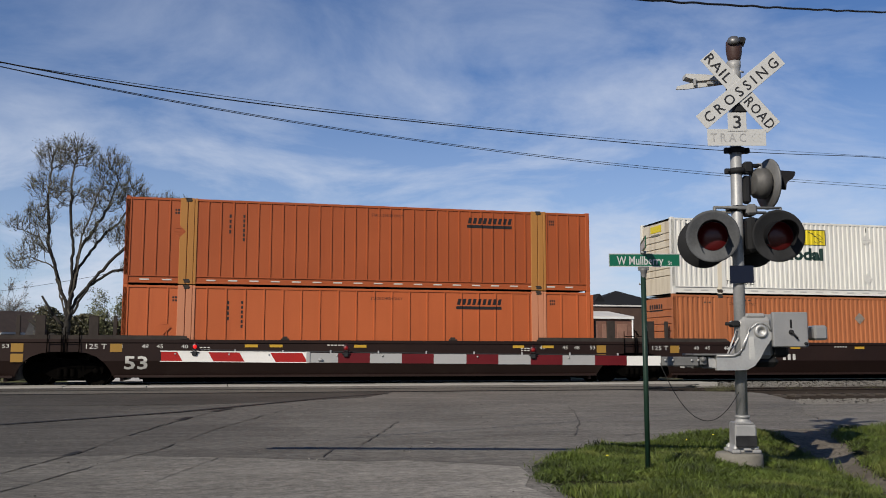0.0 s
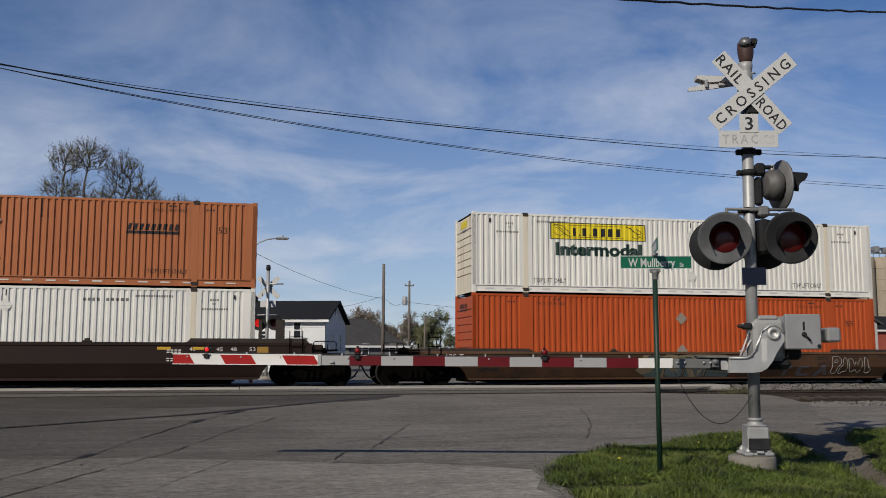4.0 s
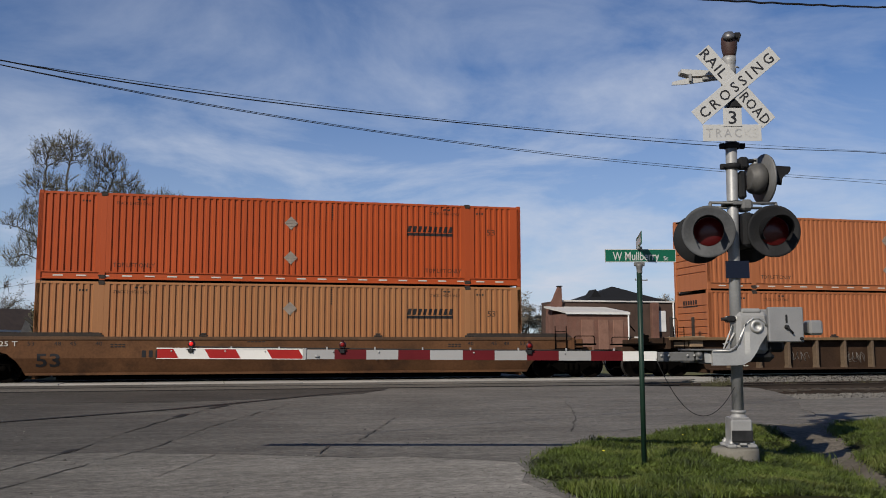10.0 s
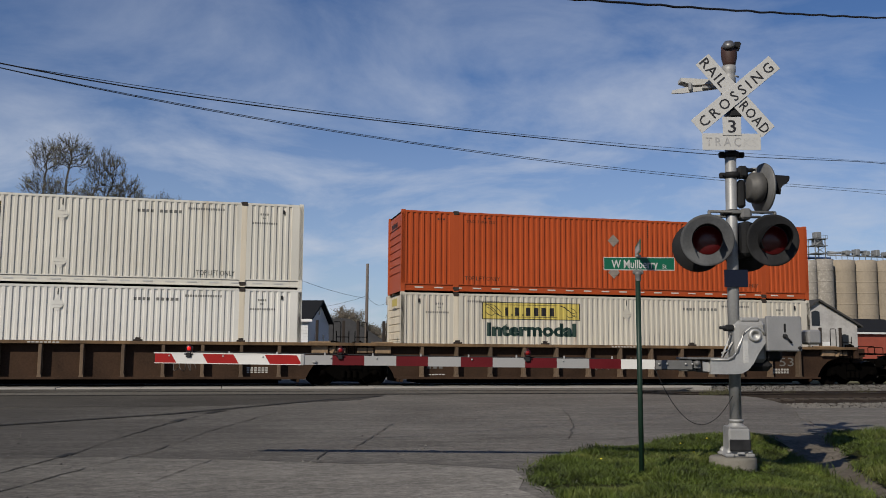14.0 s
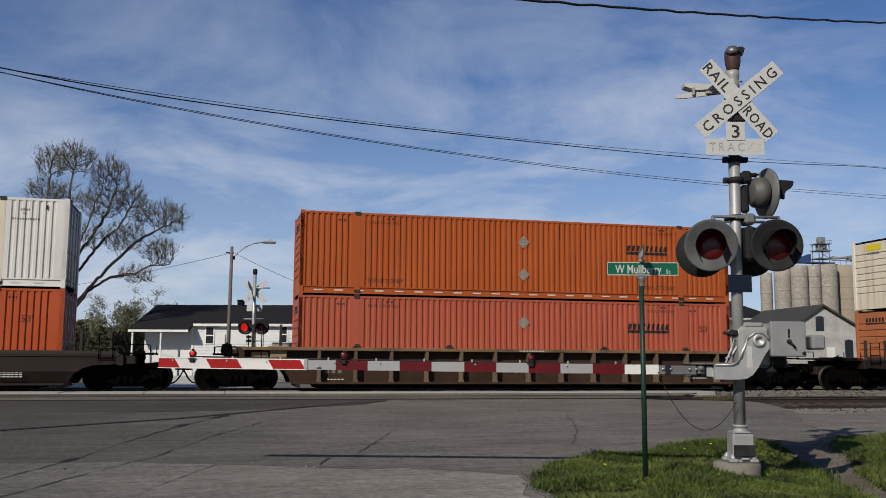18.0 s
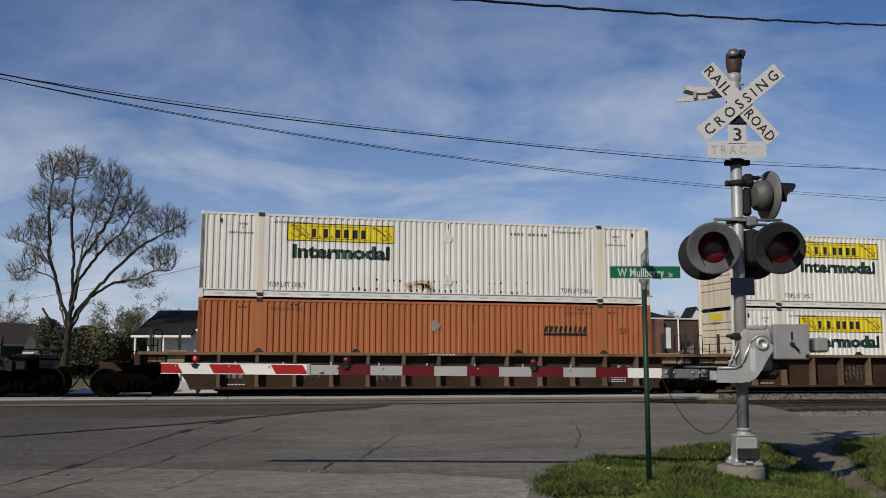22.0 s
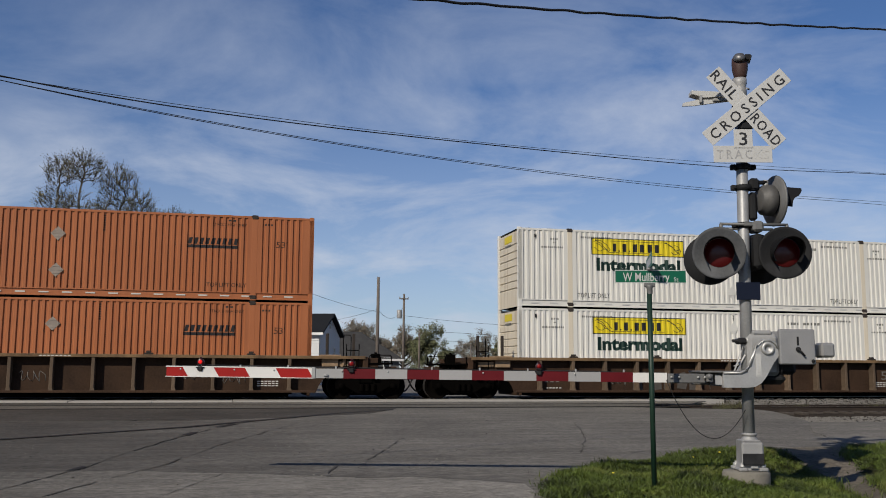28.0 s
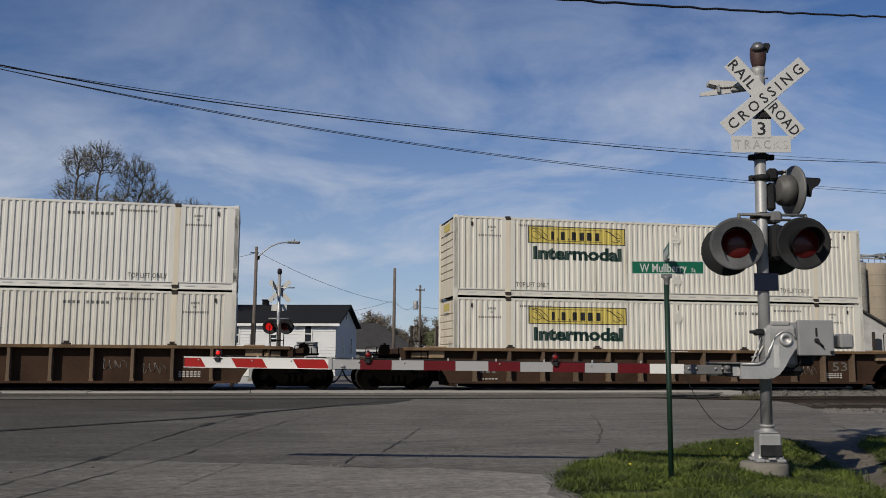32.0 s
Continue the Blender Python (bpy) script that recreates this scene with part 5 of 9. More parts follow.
def side_frame(bm):
    pts = [(-1.12, 0.60), (-1.08, 0.70), (-0.72, 0.71), (-0.45, 0.84), (0.45, 0.84), (0.72, 0.71), (1.08, 0.70), (1.12, 0.60), (1.08, 0.36), (0.98, 0.34), (0.92, 0.42), (0.74, 0.44), (0.42, 0.24), (0.30, 0.20), (-0.30, 0.20), (-0.42, 0.24), (-0.74, 0.44), (-0.92, 0.42), (-0.98, 0.34), (-1.08, 0.36)]
    prism(bm, pts, -0.07, 0.07)
    for x in (-0.2, 0.0, 0.2):
        turned(bm, [(0.07, 0), (0.085, 0.04), (0.07, 0.08), (0.085, 0.12), (0.07, 0.16), (0.085, 0.2), (0.07, 0.24)], (x, -0.1, 0.28), (0, 0, 1), 10)
    for x in (-0.89, 0.89):
        turned(bm, [(0, -0.16), (0.07, -0.16), (0.10, -0.12), (0.11, 0.02)], (x, 0, 0.457), (0, 1, 0), 14)


def bolster(bm):
    rbox(bm, -0.22, 0.22, -1.05, 1.05, 0.52, 0.84, 0.04)
    for x in (-0.89, 0.89):
        tube(bm, (x, -0.75, 0.457), (x, 0.75, 0.457), 0.08, 10)
    for x in (-0.38, 0.38):
        rbox(bm, x - 0.06, x + 0.06, -0.85, 0.85, 0.36, 0.5, 0.02)


def brake_rigging(bm):
    """Brake beams, levers and rods low between the wheels, and two blocks that darken the gaps."""
    for x in (-0.3, 0.3):
        prism(bm, [(x - 0.12, 0.14), (x + 0.12, 0.14), (x + 0.07, 0.44), (x - 0.07, 0.44)], -0.7, 0.7)
    for y in (-0.5, 0.5):
        rbox(bm, -0.72, 0.72, y - 0.03, y + 0.03, 0.13, 0.40, 0.015)
    tube(bm, (-1.3, 0.1, 0.34), (1.3, 0.1, 0.34), 0.03, 6)
    # Plain blocks added to stand for the black shade between the wheels.
    rbox(bm, -0.62, 0.62, -0.62, 0.62, 0.16, 0.60, 0.04)
    rbox(bm, -1.30, 1.30, 0.30, 0.60, 0.20, 0.72, 0.04)


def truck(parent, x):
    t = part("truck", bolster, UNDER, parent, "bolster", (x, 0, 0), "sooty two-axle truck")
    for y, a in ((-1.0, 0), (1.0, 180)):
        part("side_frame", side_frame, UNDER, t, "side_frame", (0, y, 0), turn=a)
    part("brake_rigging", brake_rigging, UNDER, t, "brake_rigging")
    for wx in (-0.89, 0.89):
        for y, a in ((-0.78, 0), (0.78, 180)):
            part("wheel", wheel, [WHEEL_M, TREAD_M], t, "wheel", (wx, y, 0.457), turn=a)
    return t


CARS = {}


def well_car(tint, ribbed, left, right, m, sprayed=False):
    """One well of a car. left, right: 'coupler', 'joint' (owns the shared truck) or 'none' (the neighbour owns it)."""
    key = (tint, ribbed, left, right, sprayed)
    if key in CARS:
        return copy_thing(CARS[key], m)
    say = {"maroon": "dark maroon", "ochre": "grimy ochre", "brown": "grimy brown", "dark": "black-brown"}[tint]
    car = thing("well_car", (0, 0, 0), f"{say} steel well car with {'ribbed' if ribbed else 'smooth'} sides carrying stacked containers", "rail car", "cars of the train")
    car.matrix_basis = m
    inset, half = (0.29, HALF_RIBBED) if ribbed else (0.03, HALF)
    low = not ribbed and left == "coupler" and right == "coupler"
    zf = 0.81 if low else 1.0
    body, chord = CAR_PAINT["rust" if tint == "ochre" and not low else tint], CHORD_PAINT[tint]
    squat = Matrix.Diagonal((1, 1, zf, 1))
    for y, a in ((-half, 0), (half, 180)):
        x = 0 if a == 0 else LONG
        base = pose(x, y, 0, 0, 0, a)
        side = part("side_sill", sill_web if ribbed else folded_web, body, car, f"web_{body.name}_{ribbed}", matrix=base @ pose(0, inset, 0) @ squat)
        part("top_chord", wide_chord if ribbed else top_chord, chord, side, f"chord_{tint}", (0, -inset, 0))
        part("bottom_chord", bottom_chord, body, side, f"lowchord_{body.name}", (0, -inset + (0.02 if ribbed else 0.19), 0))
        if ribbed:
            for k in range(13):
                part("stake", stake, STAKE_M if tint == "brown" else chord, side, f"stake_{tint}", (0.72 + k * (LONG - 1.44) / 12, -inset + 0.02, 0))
        if tint != "brown":
            for xx in (-1.75, LONG - 2.1):
                part("raised_chord", raised_end, FITTING, side, f"raised_{tint}", (xx, -inset + 0.02, SILL_TOP))
        for xx in (POST_AT, LONG - POST_AT, 5.2, LONG - 5.2):
            part("guide", guide, FITTING, side, "guide", (xx, -inset + 0.01, SILL_TOP), "dark container guide block")
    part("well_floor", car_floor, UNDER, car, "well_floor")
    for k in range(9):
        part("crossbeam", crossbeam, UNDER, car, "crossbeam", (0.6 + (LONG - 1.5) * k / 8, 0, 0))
    for sidek, flip in ((left, True), (right, False)):
        base = pose(0, 0, 0, 0, 0, 180) if flip else pose(LONG, 0, 0)
        part("end_deck", end_deck, body, car, f"deck_{body.name}", matrix=base @ squat)
        if sidek == "coupler":
            part("end_beam", end_beam, body, car, f"beam_{body.name}", matrix=base @ squat)
            part("crossover", crossover, UNDER, car, "crossover", matrix=base, label="dark crossover platform with grab rails")
            part("coupler", coupler, UNDER, car, "coupler", matrix=base)
            part("air_hose", hose, RUBBER, car, "air_hose", matrix=base)
            truck(car, LONG + 1.95 if not flip else -1.95)
            part("hand_brake", hand_brake, UNDER, car, "hand_brake", matrix=base @ pose(2.3, (1 if flip else -1) * 0.55, 0.66 if ribbed else 0.40))
        else:
            if sidek == "joint":
                truck(car, LONG + 1.675)
                part("drawbar", lambda bm: rbox(bm, 1.2, 2.2, -0.3, 0.3, 0.86, 1.15, 0.03), UNDER, car, "drawbar", matrix=base)
            part("valve_gear", valve_gear, UNDER, car, "valve_gear", matrix=base @ pose(0.9, 0.1, SILL_TOP * zf - 0.42))
        near = -1 if not flip else 1
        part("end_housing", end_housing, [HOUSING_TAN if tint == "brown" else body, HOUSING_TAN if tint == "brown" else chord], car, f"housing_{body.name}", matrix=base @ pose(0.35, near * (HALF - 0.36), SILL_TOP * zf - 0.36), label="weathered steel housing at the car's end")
        if ribbed:
            part("grab_iron", grab_iron, UNDER, car, "grab_iron", matrix=base @ pose(1.25, near * 0.95, SILL_TOP * zf - 0.06))
        part("ladder", ladder, UNDER, car, "ladder", matrix=base @ pose(1.15 if not flip else 1.2, -HALF - 0.03 if not flip else HALF + 0.03, 0.55))
        posts = {"ochre": (), "maroon": ((0.85, 0.15), (0.2, 0.06))}.get(tint, ((0.55, 0.045), (1.45, 0.045)))
        for gx, gw in posts:
            part("guide_post", (lambda w: lambda bm: (rbox(bm, -w, w, -0.05, 0.05, 0, 0.86, 0.01), rbox(bm, -w - 0.045, w + 0.045, -0.09, 0.09, 0, 0.12, 0.01)))(gw), FITTING, car, f"guide_post_{gw}", matrix=base @ pose(gx, -1.12 if not flip else 1.12, SILL_TOP * zf - 0.1))
    y = -half - (0.001 if ribbed else -0.026)
    on_web = y + inset - 0.005
    sign_m = PALE if tint in ("maroon", "dark") else DARK
    if not ribbed and tint != "dark":
        numeral = lettering("53", 0.42, 0.72, 0.02)
        part("lettering", draped(lambda bm: bm.from_mesh(numeral), 0.52, zf), PALE if tint == "maroon" else sign_m, car, f"numeral_{tint}_{zf}", (0.15, y - 0.003, 0.52), "lettering 53")
        for xx in (() if tint == "ochre" else (3.4, 4.2, 7.0, 12.6, 13.7)):
            mark("reflector", 0.42, 0.09, surface("yellow reflector", (0.43, 0.258, 0.0258), 0.4, bump=0.0), car, xx + (0.5 if tint == "maroon" else 0), 1.22 * zf, y - 0.003, "small yellow reflector strip")
        words("125 T", 0.16, PALE, car, (-1.0, y - 0.03, 1.16 * zf), 0.62)
        for xx, txt in ((-0.1, "53"), (0.68, "48"), (1.13, "45"), (1.9, "40"), (14.1, "40"), (14.95, "45"), (15.4, "48"), (16.0, "53")):
            words(txt, 0.13, PALE if tint != "ochre" else DARK, car, (xx, y - 0.002, 1.18 * zf), 0.2)
        for xx, zz, w, h in ((2.35, 1.12, 0.5, 0.2), (13.4, 1.12, 0.5, 0.2), (6.6, 1.28, 0.6, 0.05), (13.4, 0.85, 0.9, 0.2)):
            part("small_print", (lambda w, h: lambda bm: [box(bm, j * 0.12, j * 0.12 + 0.085, -0.003, 0, k * 0.07, k * 0.07 + (0.17 if h < 0.21 and w > 1 else 0.035)) for k in range(max(1, int(h / 0.07))) for j in range(int(w / 0.12))])(w, h), sign_m, car, f"carprint_{w}_{h}_{sign_m.name}", (xx, y - 0.002, zz * zf), "rows of small unreadable print")
    else:
        if ribbed:
            words("53", 0.34, PRINT, car, (LONG - 1.45, on_web, 0.72), 0.62)
            part("mark_bar", flat_rows(0.62, 0.26, 3, 1, 0.62), PRINT, car, "mark_bar_brown", (0.95, on_web, 0.60), "three dim blocked-out numerals")
        for xx, zz, w, h in ((1.0, 0.38, 0.6, 0.1), (14.4, 0.45, 0.8, 0.25), (7.7, 1.38, 1.0, 0.05)):
            yy = on_web if zz < 1 else y - 0.004
            part("small_print", (lambda w, h: lambda bm: [box(bm, j * 0.12, j * 0.12 + 0.085, -0.003, 0, k * 0.07, k * 0.07 + 0.035) for k in range(max(1, int(h / 0.07))) for j in range(int(w / 0.12))])(w, h), PALE, car, f"carprint_{w}_{h}_r", (xx, yy, zz), "rows of small unreadable print")
    if not ribbed and tint != "dark":
        for k in range(8):
            if k != 4:
                part("mark_block", flat_block(0.15, 0.22), sign_m, car, f"mark_block_{sign_m.name}", (3.3 + k * 0.21, y - 0.003, 0.80 * zf), "pale blocked-out reporting mark")
    if tint == "maroon":
        for xx, zz in ((-0.28, 1.06), (LONG + 0.1, 1.06), (LONG + 0.1, 0.74)):
            mark("end_patch", 0.36, 0.26, surface("ochre patch", (0.258, 0.1462, 0.0258), 0.6, bump=0.0), car, xx, zz, y - 0.004, "small ochre patch")
    if low and tint == "ochre":
        blue, rim = surface("grey-blue spray paint", (0.043, 0.05848, 0.06192), 0.7, vary=0.35, size=0.4, bump=0.0), surface("pale tan spray outline", (0.1118, 0.0903, 0.0559), 0.8, vary=0.3, bump=0.0)
        ink, mauve = surface("black spray outline", (0.0086, 0.0086, 0.00946), 0.8, bump=0.0), surface("dull mauve spray paint", (0.0473, 0.043, 0.04988), 0.8, vary=0.3, bump=0.0)
        halo = [(-0.2, 0.28), (0.05, 0.5), (0.1, 0.82), (0.9, 0.80), (1.15, 0.88), (1.5, 0.80), (2.4, 0.92), (2.6, 0.84), (3.4, 0.84), (3.55, 0.6), (3.75, 0.45), (3.55, 0.1), (2.9, 0.02), (0.3, 0.0)]
        part("spray_outline", draped(flat_poly(halo), 0.24, zf), rim, car, "spray_halo", (6.2, y - 0.003, 0.24), "pale tan spray-painted outline")
        glyphs = ([(0.02, 0.12), (0.35, 0.22), (0.42, 0.55), (0.2, 0.56), (0.22, 0.76), (0.78, 0.72), (0.7, 0.1), (0.5, 0.0), (0.15, 0.02)], [(0.86, 0.70), (1.1, 0.72), (1.12, 0.25), (1.3, 0.24), (1.36, 0.72), (1.58, 0.72), (1.56, 0.08), (1.4, 0.0), (1.0, 0.0), (0.88, 0.1)],
                  [(1.64, 0.02), (1.7, 0.74), (1.92, 0.72), (2.14, 0.36), (2.2, 0.74), (2.42, 0.72), (2.38, 0.02), (2.16, 0.02), (1.9, 0.4), (1.86, 0.02)], [(2.5, 0.04), (2.56, 0.70), (3.4, 0.76), (3.36, 0.58), (2.9, 0.52), (2.9, 0.46), (3.2, 0.44), (3.18, 0.32), (2.9, 0.3), (2.88, 0.22), (3.42, 0.2), (3.4, 0.02)])
        for g in glyphs:
            cx, cz = sum(p[0] for p in g) / len(g), sum(p[1] for p in g) / len(g)
            part("spray_outline", draped(flat_poly([(cx + (a - cx) * 1.09, cz + (b - cz) * 1.09) for a, b in g]), 0.24, zf), ink, car, at=(6.3, y - 0.006, 0.24), label="black spray outline")
            part("spray_shape", draped(flat_poly(g), 0.24, zf), blue, car, at=(6.3, y - 0.009, 0.24), label="grey-blue spray-painted shape")
        for g in ([(0, 0.36), (0.5, 0.42), (0.62, 0.3), (0.4, 0.26), (0.34, 0.02), (0.22, 0.02), (0.26, 0.28), (0.05, 0.28)], [(0.75, 0.1), (0.85, 0.36), (1.3, 0.4), (1.28, 0.32), (0.98, 0.28), (0.96, 0.12), (1.4, 0.1), (1.3, 0.0), (0.85, 0.0)], [(1.5, 0.0), (1.85, 0.42), (2.0, 0.4), (2.1, 0.04), (1.98, 0.04), (1.9, 0.2), (1.68, 0.0)]):
            part("spray_shape", draped(flat_poly(g), 0.28, zf), mauve, car, at=(11.75, y - 0.004, 0.28), label="dull mauve spray-painted shape")
        white_line = surface("white spray line", (0.20, 0.195, 0.185), 0.8, vary=0.2, bump=0.0)
        for loop in ([(0.0, 0.05), (0.06, 0.5), (0.02, 0.64), (0.26, 0.68), (0.44, 0.56), (0.42, 0.36), (0.26, 0.28), (0.24, 0.04), (0.1, 0.0), (0.0, 0.05)], [(0.14, 0.42), (0.28, 0.44), (0.28, 0.54), (0.15, 0.52), (0.14, 0.42)],
                     [(0.34, 0.02), (0.36, 0.26), (0.52, 0.34), (0.5, 0.6), (0.66, 0.6), (0.7, 0.36), (0.66, 0.06), (0.5, 0.1), (0.44, 0.0), (0.34, 0.02)], [(0.74, 0.56), (0.78, 0.12), (0.92, 0.04), (1.04, 0.2), (1.14, 0.02), (1.3, 0.14), (1.34, 0.56), (1.2, 0.58), (1.16, 0.3), (1.06, 0.5), (0.98, 0.3), (0.92, 0.58), (0.74, 0.56)],
                     [(1.42, 0.62), (1.44, 0.04), (1.6, 0.02), (1.72, 0.12), (1.66, 0.26), (1.58, 0.2), (1.58, 0.58), (1.42, 0.62)]):
            part("spray_line", draped((lambda q: lambda bm: path(bm, rounded(q), 0.014, 4))(loop), 0.36, zf), white_line, car, at=(14.0, y - 0.004, 0.36), label="white bubble-shaped spray outline")
    if tint == "ochre" and left == "none" and right == "joint":
        patch, dull_red = surface("ochre-yellow emblem panel", (0.1333, 0.08428, 0.02408), 0.75, vary=0.3, size=0.6, bump=0.05), surface("dull red emblem paint", (0.0774, 0.02236, 0.01376), 0.75, vary=0.3, bump=0.0)
        part("emblem_panel", draped(flat_bar(2.97, 1.05), 0.28, zf), patch, car, "emblem_panel", (6.47, y - 0.002, 0.28), "faded yellow emblem panel")
        for xx, g in ((6.86, [(0, 0.55), (0.2, 0.0), (0.5, 0.0), (0.54, 0.55)]), (7.5, [(0, 0.55), (0.06, 0.0), (0.44, 0.0), (0.5, 0.55)]), (8.1, [(0, 0.55), (0.1, 0.0), (0.56, 0.0), (0.68, 0.55)])):
            part("emblem_block", draped(flat_poly(g), 0.70, zf), dull_red, car, at=(xx, y - 0.005, 0.70), label="dull red brand-mark block")
    if tint == "dark":
        for xx in (4.6, 7.6, 13.0):
            mark("reflector", 0.42, 0.09, surface("yellow reflector", (0.43, 0.258, 0.0258), 0.4, bump=0.0), car, xx, 0.97, y - 0.003, "small yellow reflector strip")
        for xx, w in ((3.1, 0.6), (8.0, 0.5), (6.0, 0.7), (9.3, 0.8)):
            part("small_print", (lambda w: lambda bm: [box(bm, j * 0.12, j * 0.12 + 0.085, -0.003, 0, 0, 0.05) for j in range(int(w / 0.12))])(w), PRINT, car, f"darkprint_{w}", (xx, y - 0.003, 1.03), "row of small unreadable print")
    if tint != "maroon":
        rnd = random.Random(len(CARS))
        chalk = surface("pale spray line", (0.129, 0.1204, 0.1118), 0.8, bump=0.0)
        for k in range(3 if ribbed else 1):
            x0, depth_y = rnd.uniform(2, 13), (on_web if ribbed else y + 0.02)
            x0 = 0.72 + round((x0 - 0.72) / 1.226) * 1.226 + 0.25

            def scrawl(bm, rnd=rnd):
                pts = []
                for j in range(26):
                    pts.append((j * 0.03 + 0.05 * math.sin(j * 1.1), 0, 0.24 + 0.16 * math.sin(j * 0.9 + rnd.random() * 0.8) + 0.06 * rnd.random()))
                path(bm, pts, 0.012, 4)
            part("spray_scrawl", scrawl, chalk, car, at=(x0, depth_y, rnd.uniform(0.35, 0.6)), label="pale looping spray line")
    if sprayed:
        dull = surface("dull grey spray paint", (0.060, 0.054, 0.049), 0.85, vary=0.45, size=0.4, bump=0.0)
        for x0, g in ((4.1, [(0.05, 0.42), (0.0, 0.62), (0.75, 0.66), (0.78, 0.5), (0.52, 0.46), (0.60, 0.0), (0.20, 0.0), (0.26, 0.44)]), (5.05, [(0.0, 0.1), (0.12, 0.62), (0.36, 0.66), (0.40, 0.02), (0.14, 0.0)]), (5.52, [(0.0, 0.02), (0.04, 0.64), (0.30, 0.60), (0.36, 0.3), (0.26, 0.04)]),
                      (6.05, [(0.0, 0.06), (0.10, 0.60), (0.34, 0.66), (0.46, 0.36), (0.36, 0.02)]), (6.55, [(0.0, 0.0), (0.02, 0.64), (0.2, 0.62), (0.42, 0.48), (0.26, 0.30), (0.40, 0.04), (0.18, 0.0)])):
            part("spray_shape", flat_poly(g), dull, car, at=(x0, on_web, 0.33), label="dull grey spray-painted shape")
        part("spray_line", lambda bm: path(bm, rounded([(0.0, 0.6), (0.08, 0.5), (0.02, 0.3), (0.16, 0.2), (0.2, 0.02)]), 0.012, 4), dull, car, at=(7.2, on_web, 0.33), label="thin grey spray line")
    CARS[key] = car
    return car


# stacks, front to back: left end of the containers at the start, upper and lower container, car
STACKS = [
    (-3.25, ("old", "old"), ("old_low", "old2"), ("maroon", False, "none", "joint")),
    (16.17, ("logo", "white"), ("plain", "orange"), ("maroon", False, "none", "joint")),
    (35.62, ("plain", "orange"), ("logo", "white"), ("maroon", False, "none", "coupler")),
    (59.25, ("logo", "white"), ("plain", "red"), ("ochre", False, "coupler", "coupler")),
    (82.85, ("plain", "brown"), ("logo", "white"), ("ochre", False, "coupler", "joint")),
    (102.3, ("logo", "white"), ("logo", "white"), ("ochre", False, "none", "joint")),
    (121.86, ("plain", "red"), ("plain", "tan"), ("ochre", False, "none", "coupler")),
    (145.4, ("plain", "orange"), ("plain", "orange"), ("brown", True, "coupler", "joint")),
    (164.92, ("logo_old", "cream"), ("logo_old", "white"), ("brown", True, "none", "joint")),
    (184.47, ("plain", "red"), ("logo_old", "rusty"), ("brown", True, "none", "coupler")),
    (208.05, ("logo", "white"), ("plain", "red"), ("dark", False, "coupler", "coupler")),
    (231.59, ("plain", "deep"), ("plain", "pink"), ("brown", True, "coupler", "coupler")),
    (255.2, ("logo", "cream"), ("plain", "orange"), ("dark", False, "coupler", "coupler")),
    (278.74, ("logo", "stained"), ("plain", "orange"), ("brown", True, "coupler", "joint")),
    (298.27, ("logo", "white"), ("logo", "white"), ("brown", True, "none", "joint")),
    (317.73, ("logo", "white"), ("logo", "white"), ("brown", True, "none", "coupler")),
    (341.25, ("plain", "orange"), ("plain", "orange"), ("brown", True, "coupler", "coupler")),
    (364.69, ("logo", "white"), ("logo", "white"), ("brown", True, "coupler", "coupler", True)),
    (388.1, ("logo_outline", "white"), ("logo", "cream"), ("brown", True, "coupler", "coupler")),
    (411.65, ("logo_old", "cream"), ("logo_old", "cream"), ("brown", True, "coupler", "coupler")),
]
CARRIED = []                                      # each thing of the train with its place at the start


def ride(ob, x, y, z):
    CARRIED.append((ob, x, y, z))


ride(well_car("maroon", False, "coupler", "joint", pose(-22.7, TRACK_Y, 0)), -22.7, TRACK_Y, 0)
SLIDES = {278.74: -0.10, 298.27: -0.12, 317.73: -0.22, 364.69: -0.12, 388.1: -0.22, 411.65: -0.2}     # lettering set nearer the end on the last containers
for sx, upper, lower, car_kind in STACKS:
    slide = SLIDES.get(sx, 0.0)
    ride(well_car(*car_kind[:4], pose(sx, TRACK_Y, 0), *car_kind[4:]), sx, TRACK_Y, 0)
    ride(container(*lower, pose(sx, TRACK_Y - WIDE / 2, FLOOR_Z), slide if lower[0].startswith("logo") else 0.0), sx, TRACK_Y - WIDE / 2, FLOOR_Z)
    ride(container(*upper, pose(sx, TRACK_Y - WIDE / 2, FLOOR_Z + HIGH), slide if upper[0].startswith("logo") else 0.0), sx, TRACK_Y - WIDE / 2, FLOOR_Z + HIGH)

# ---- the crossing signal beside the street ----
ALU = surface("cast aluminium", (0.36, 0.36, 0.352), 0.50, 0.55, vary=0.14, size=0.3, grain=40, bump=0.06, dirt=(0.2, 0.19, 0.18), dirt_at=0.6)
ALU_DULL = surface("dull aluminium paint", (0.2601, 0.2601, 0.2565), 0.55, 0.25, vary=0.14, size=0.25, grain=50, bump=0.06, dirt=(0.1376, 0.1333, 0.129), dirt_at=0.6)
BACK_GREY = surface("dull dark grey casting", (0.080, 0.078, 0.075), 0.6, 0.2, vary=0.25, size=0.15, grain=40, bump=0.06, dirt=(0.0602, 0.0602, 0.05848), dirt_at=0.52)
PLATE = surface("grey galvanised plate", (0.2384, 0.2384, 0.2384), 0.5, 0.35, vary=0.12, size=0.3, grain=60, bump=0.05, dirt=(0.172, 0.172, 0.172), dirt_at=0.6)
SIGNAL_BLACK = surface("weathered black paint", (0.0135, 0.0139, 0.015), 0.7, gloss=0.15, vary=0.3, size=0.25, grain=40, bump=0.08, dirt=(0.043, 0.043, 0.04558), dirt_at=0.56)
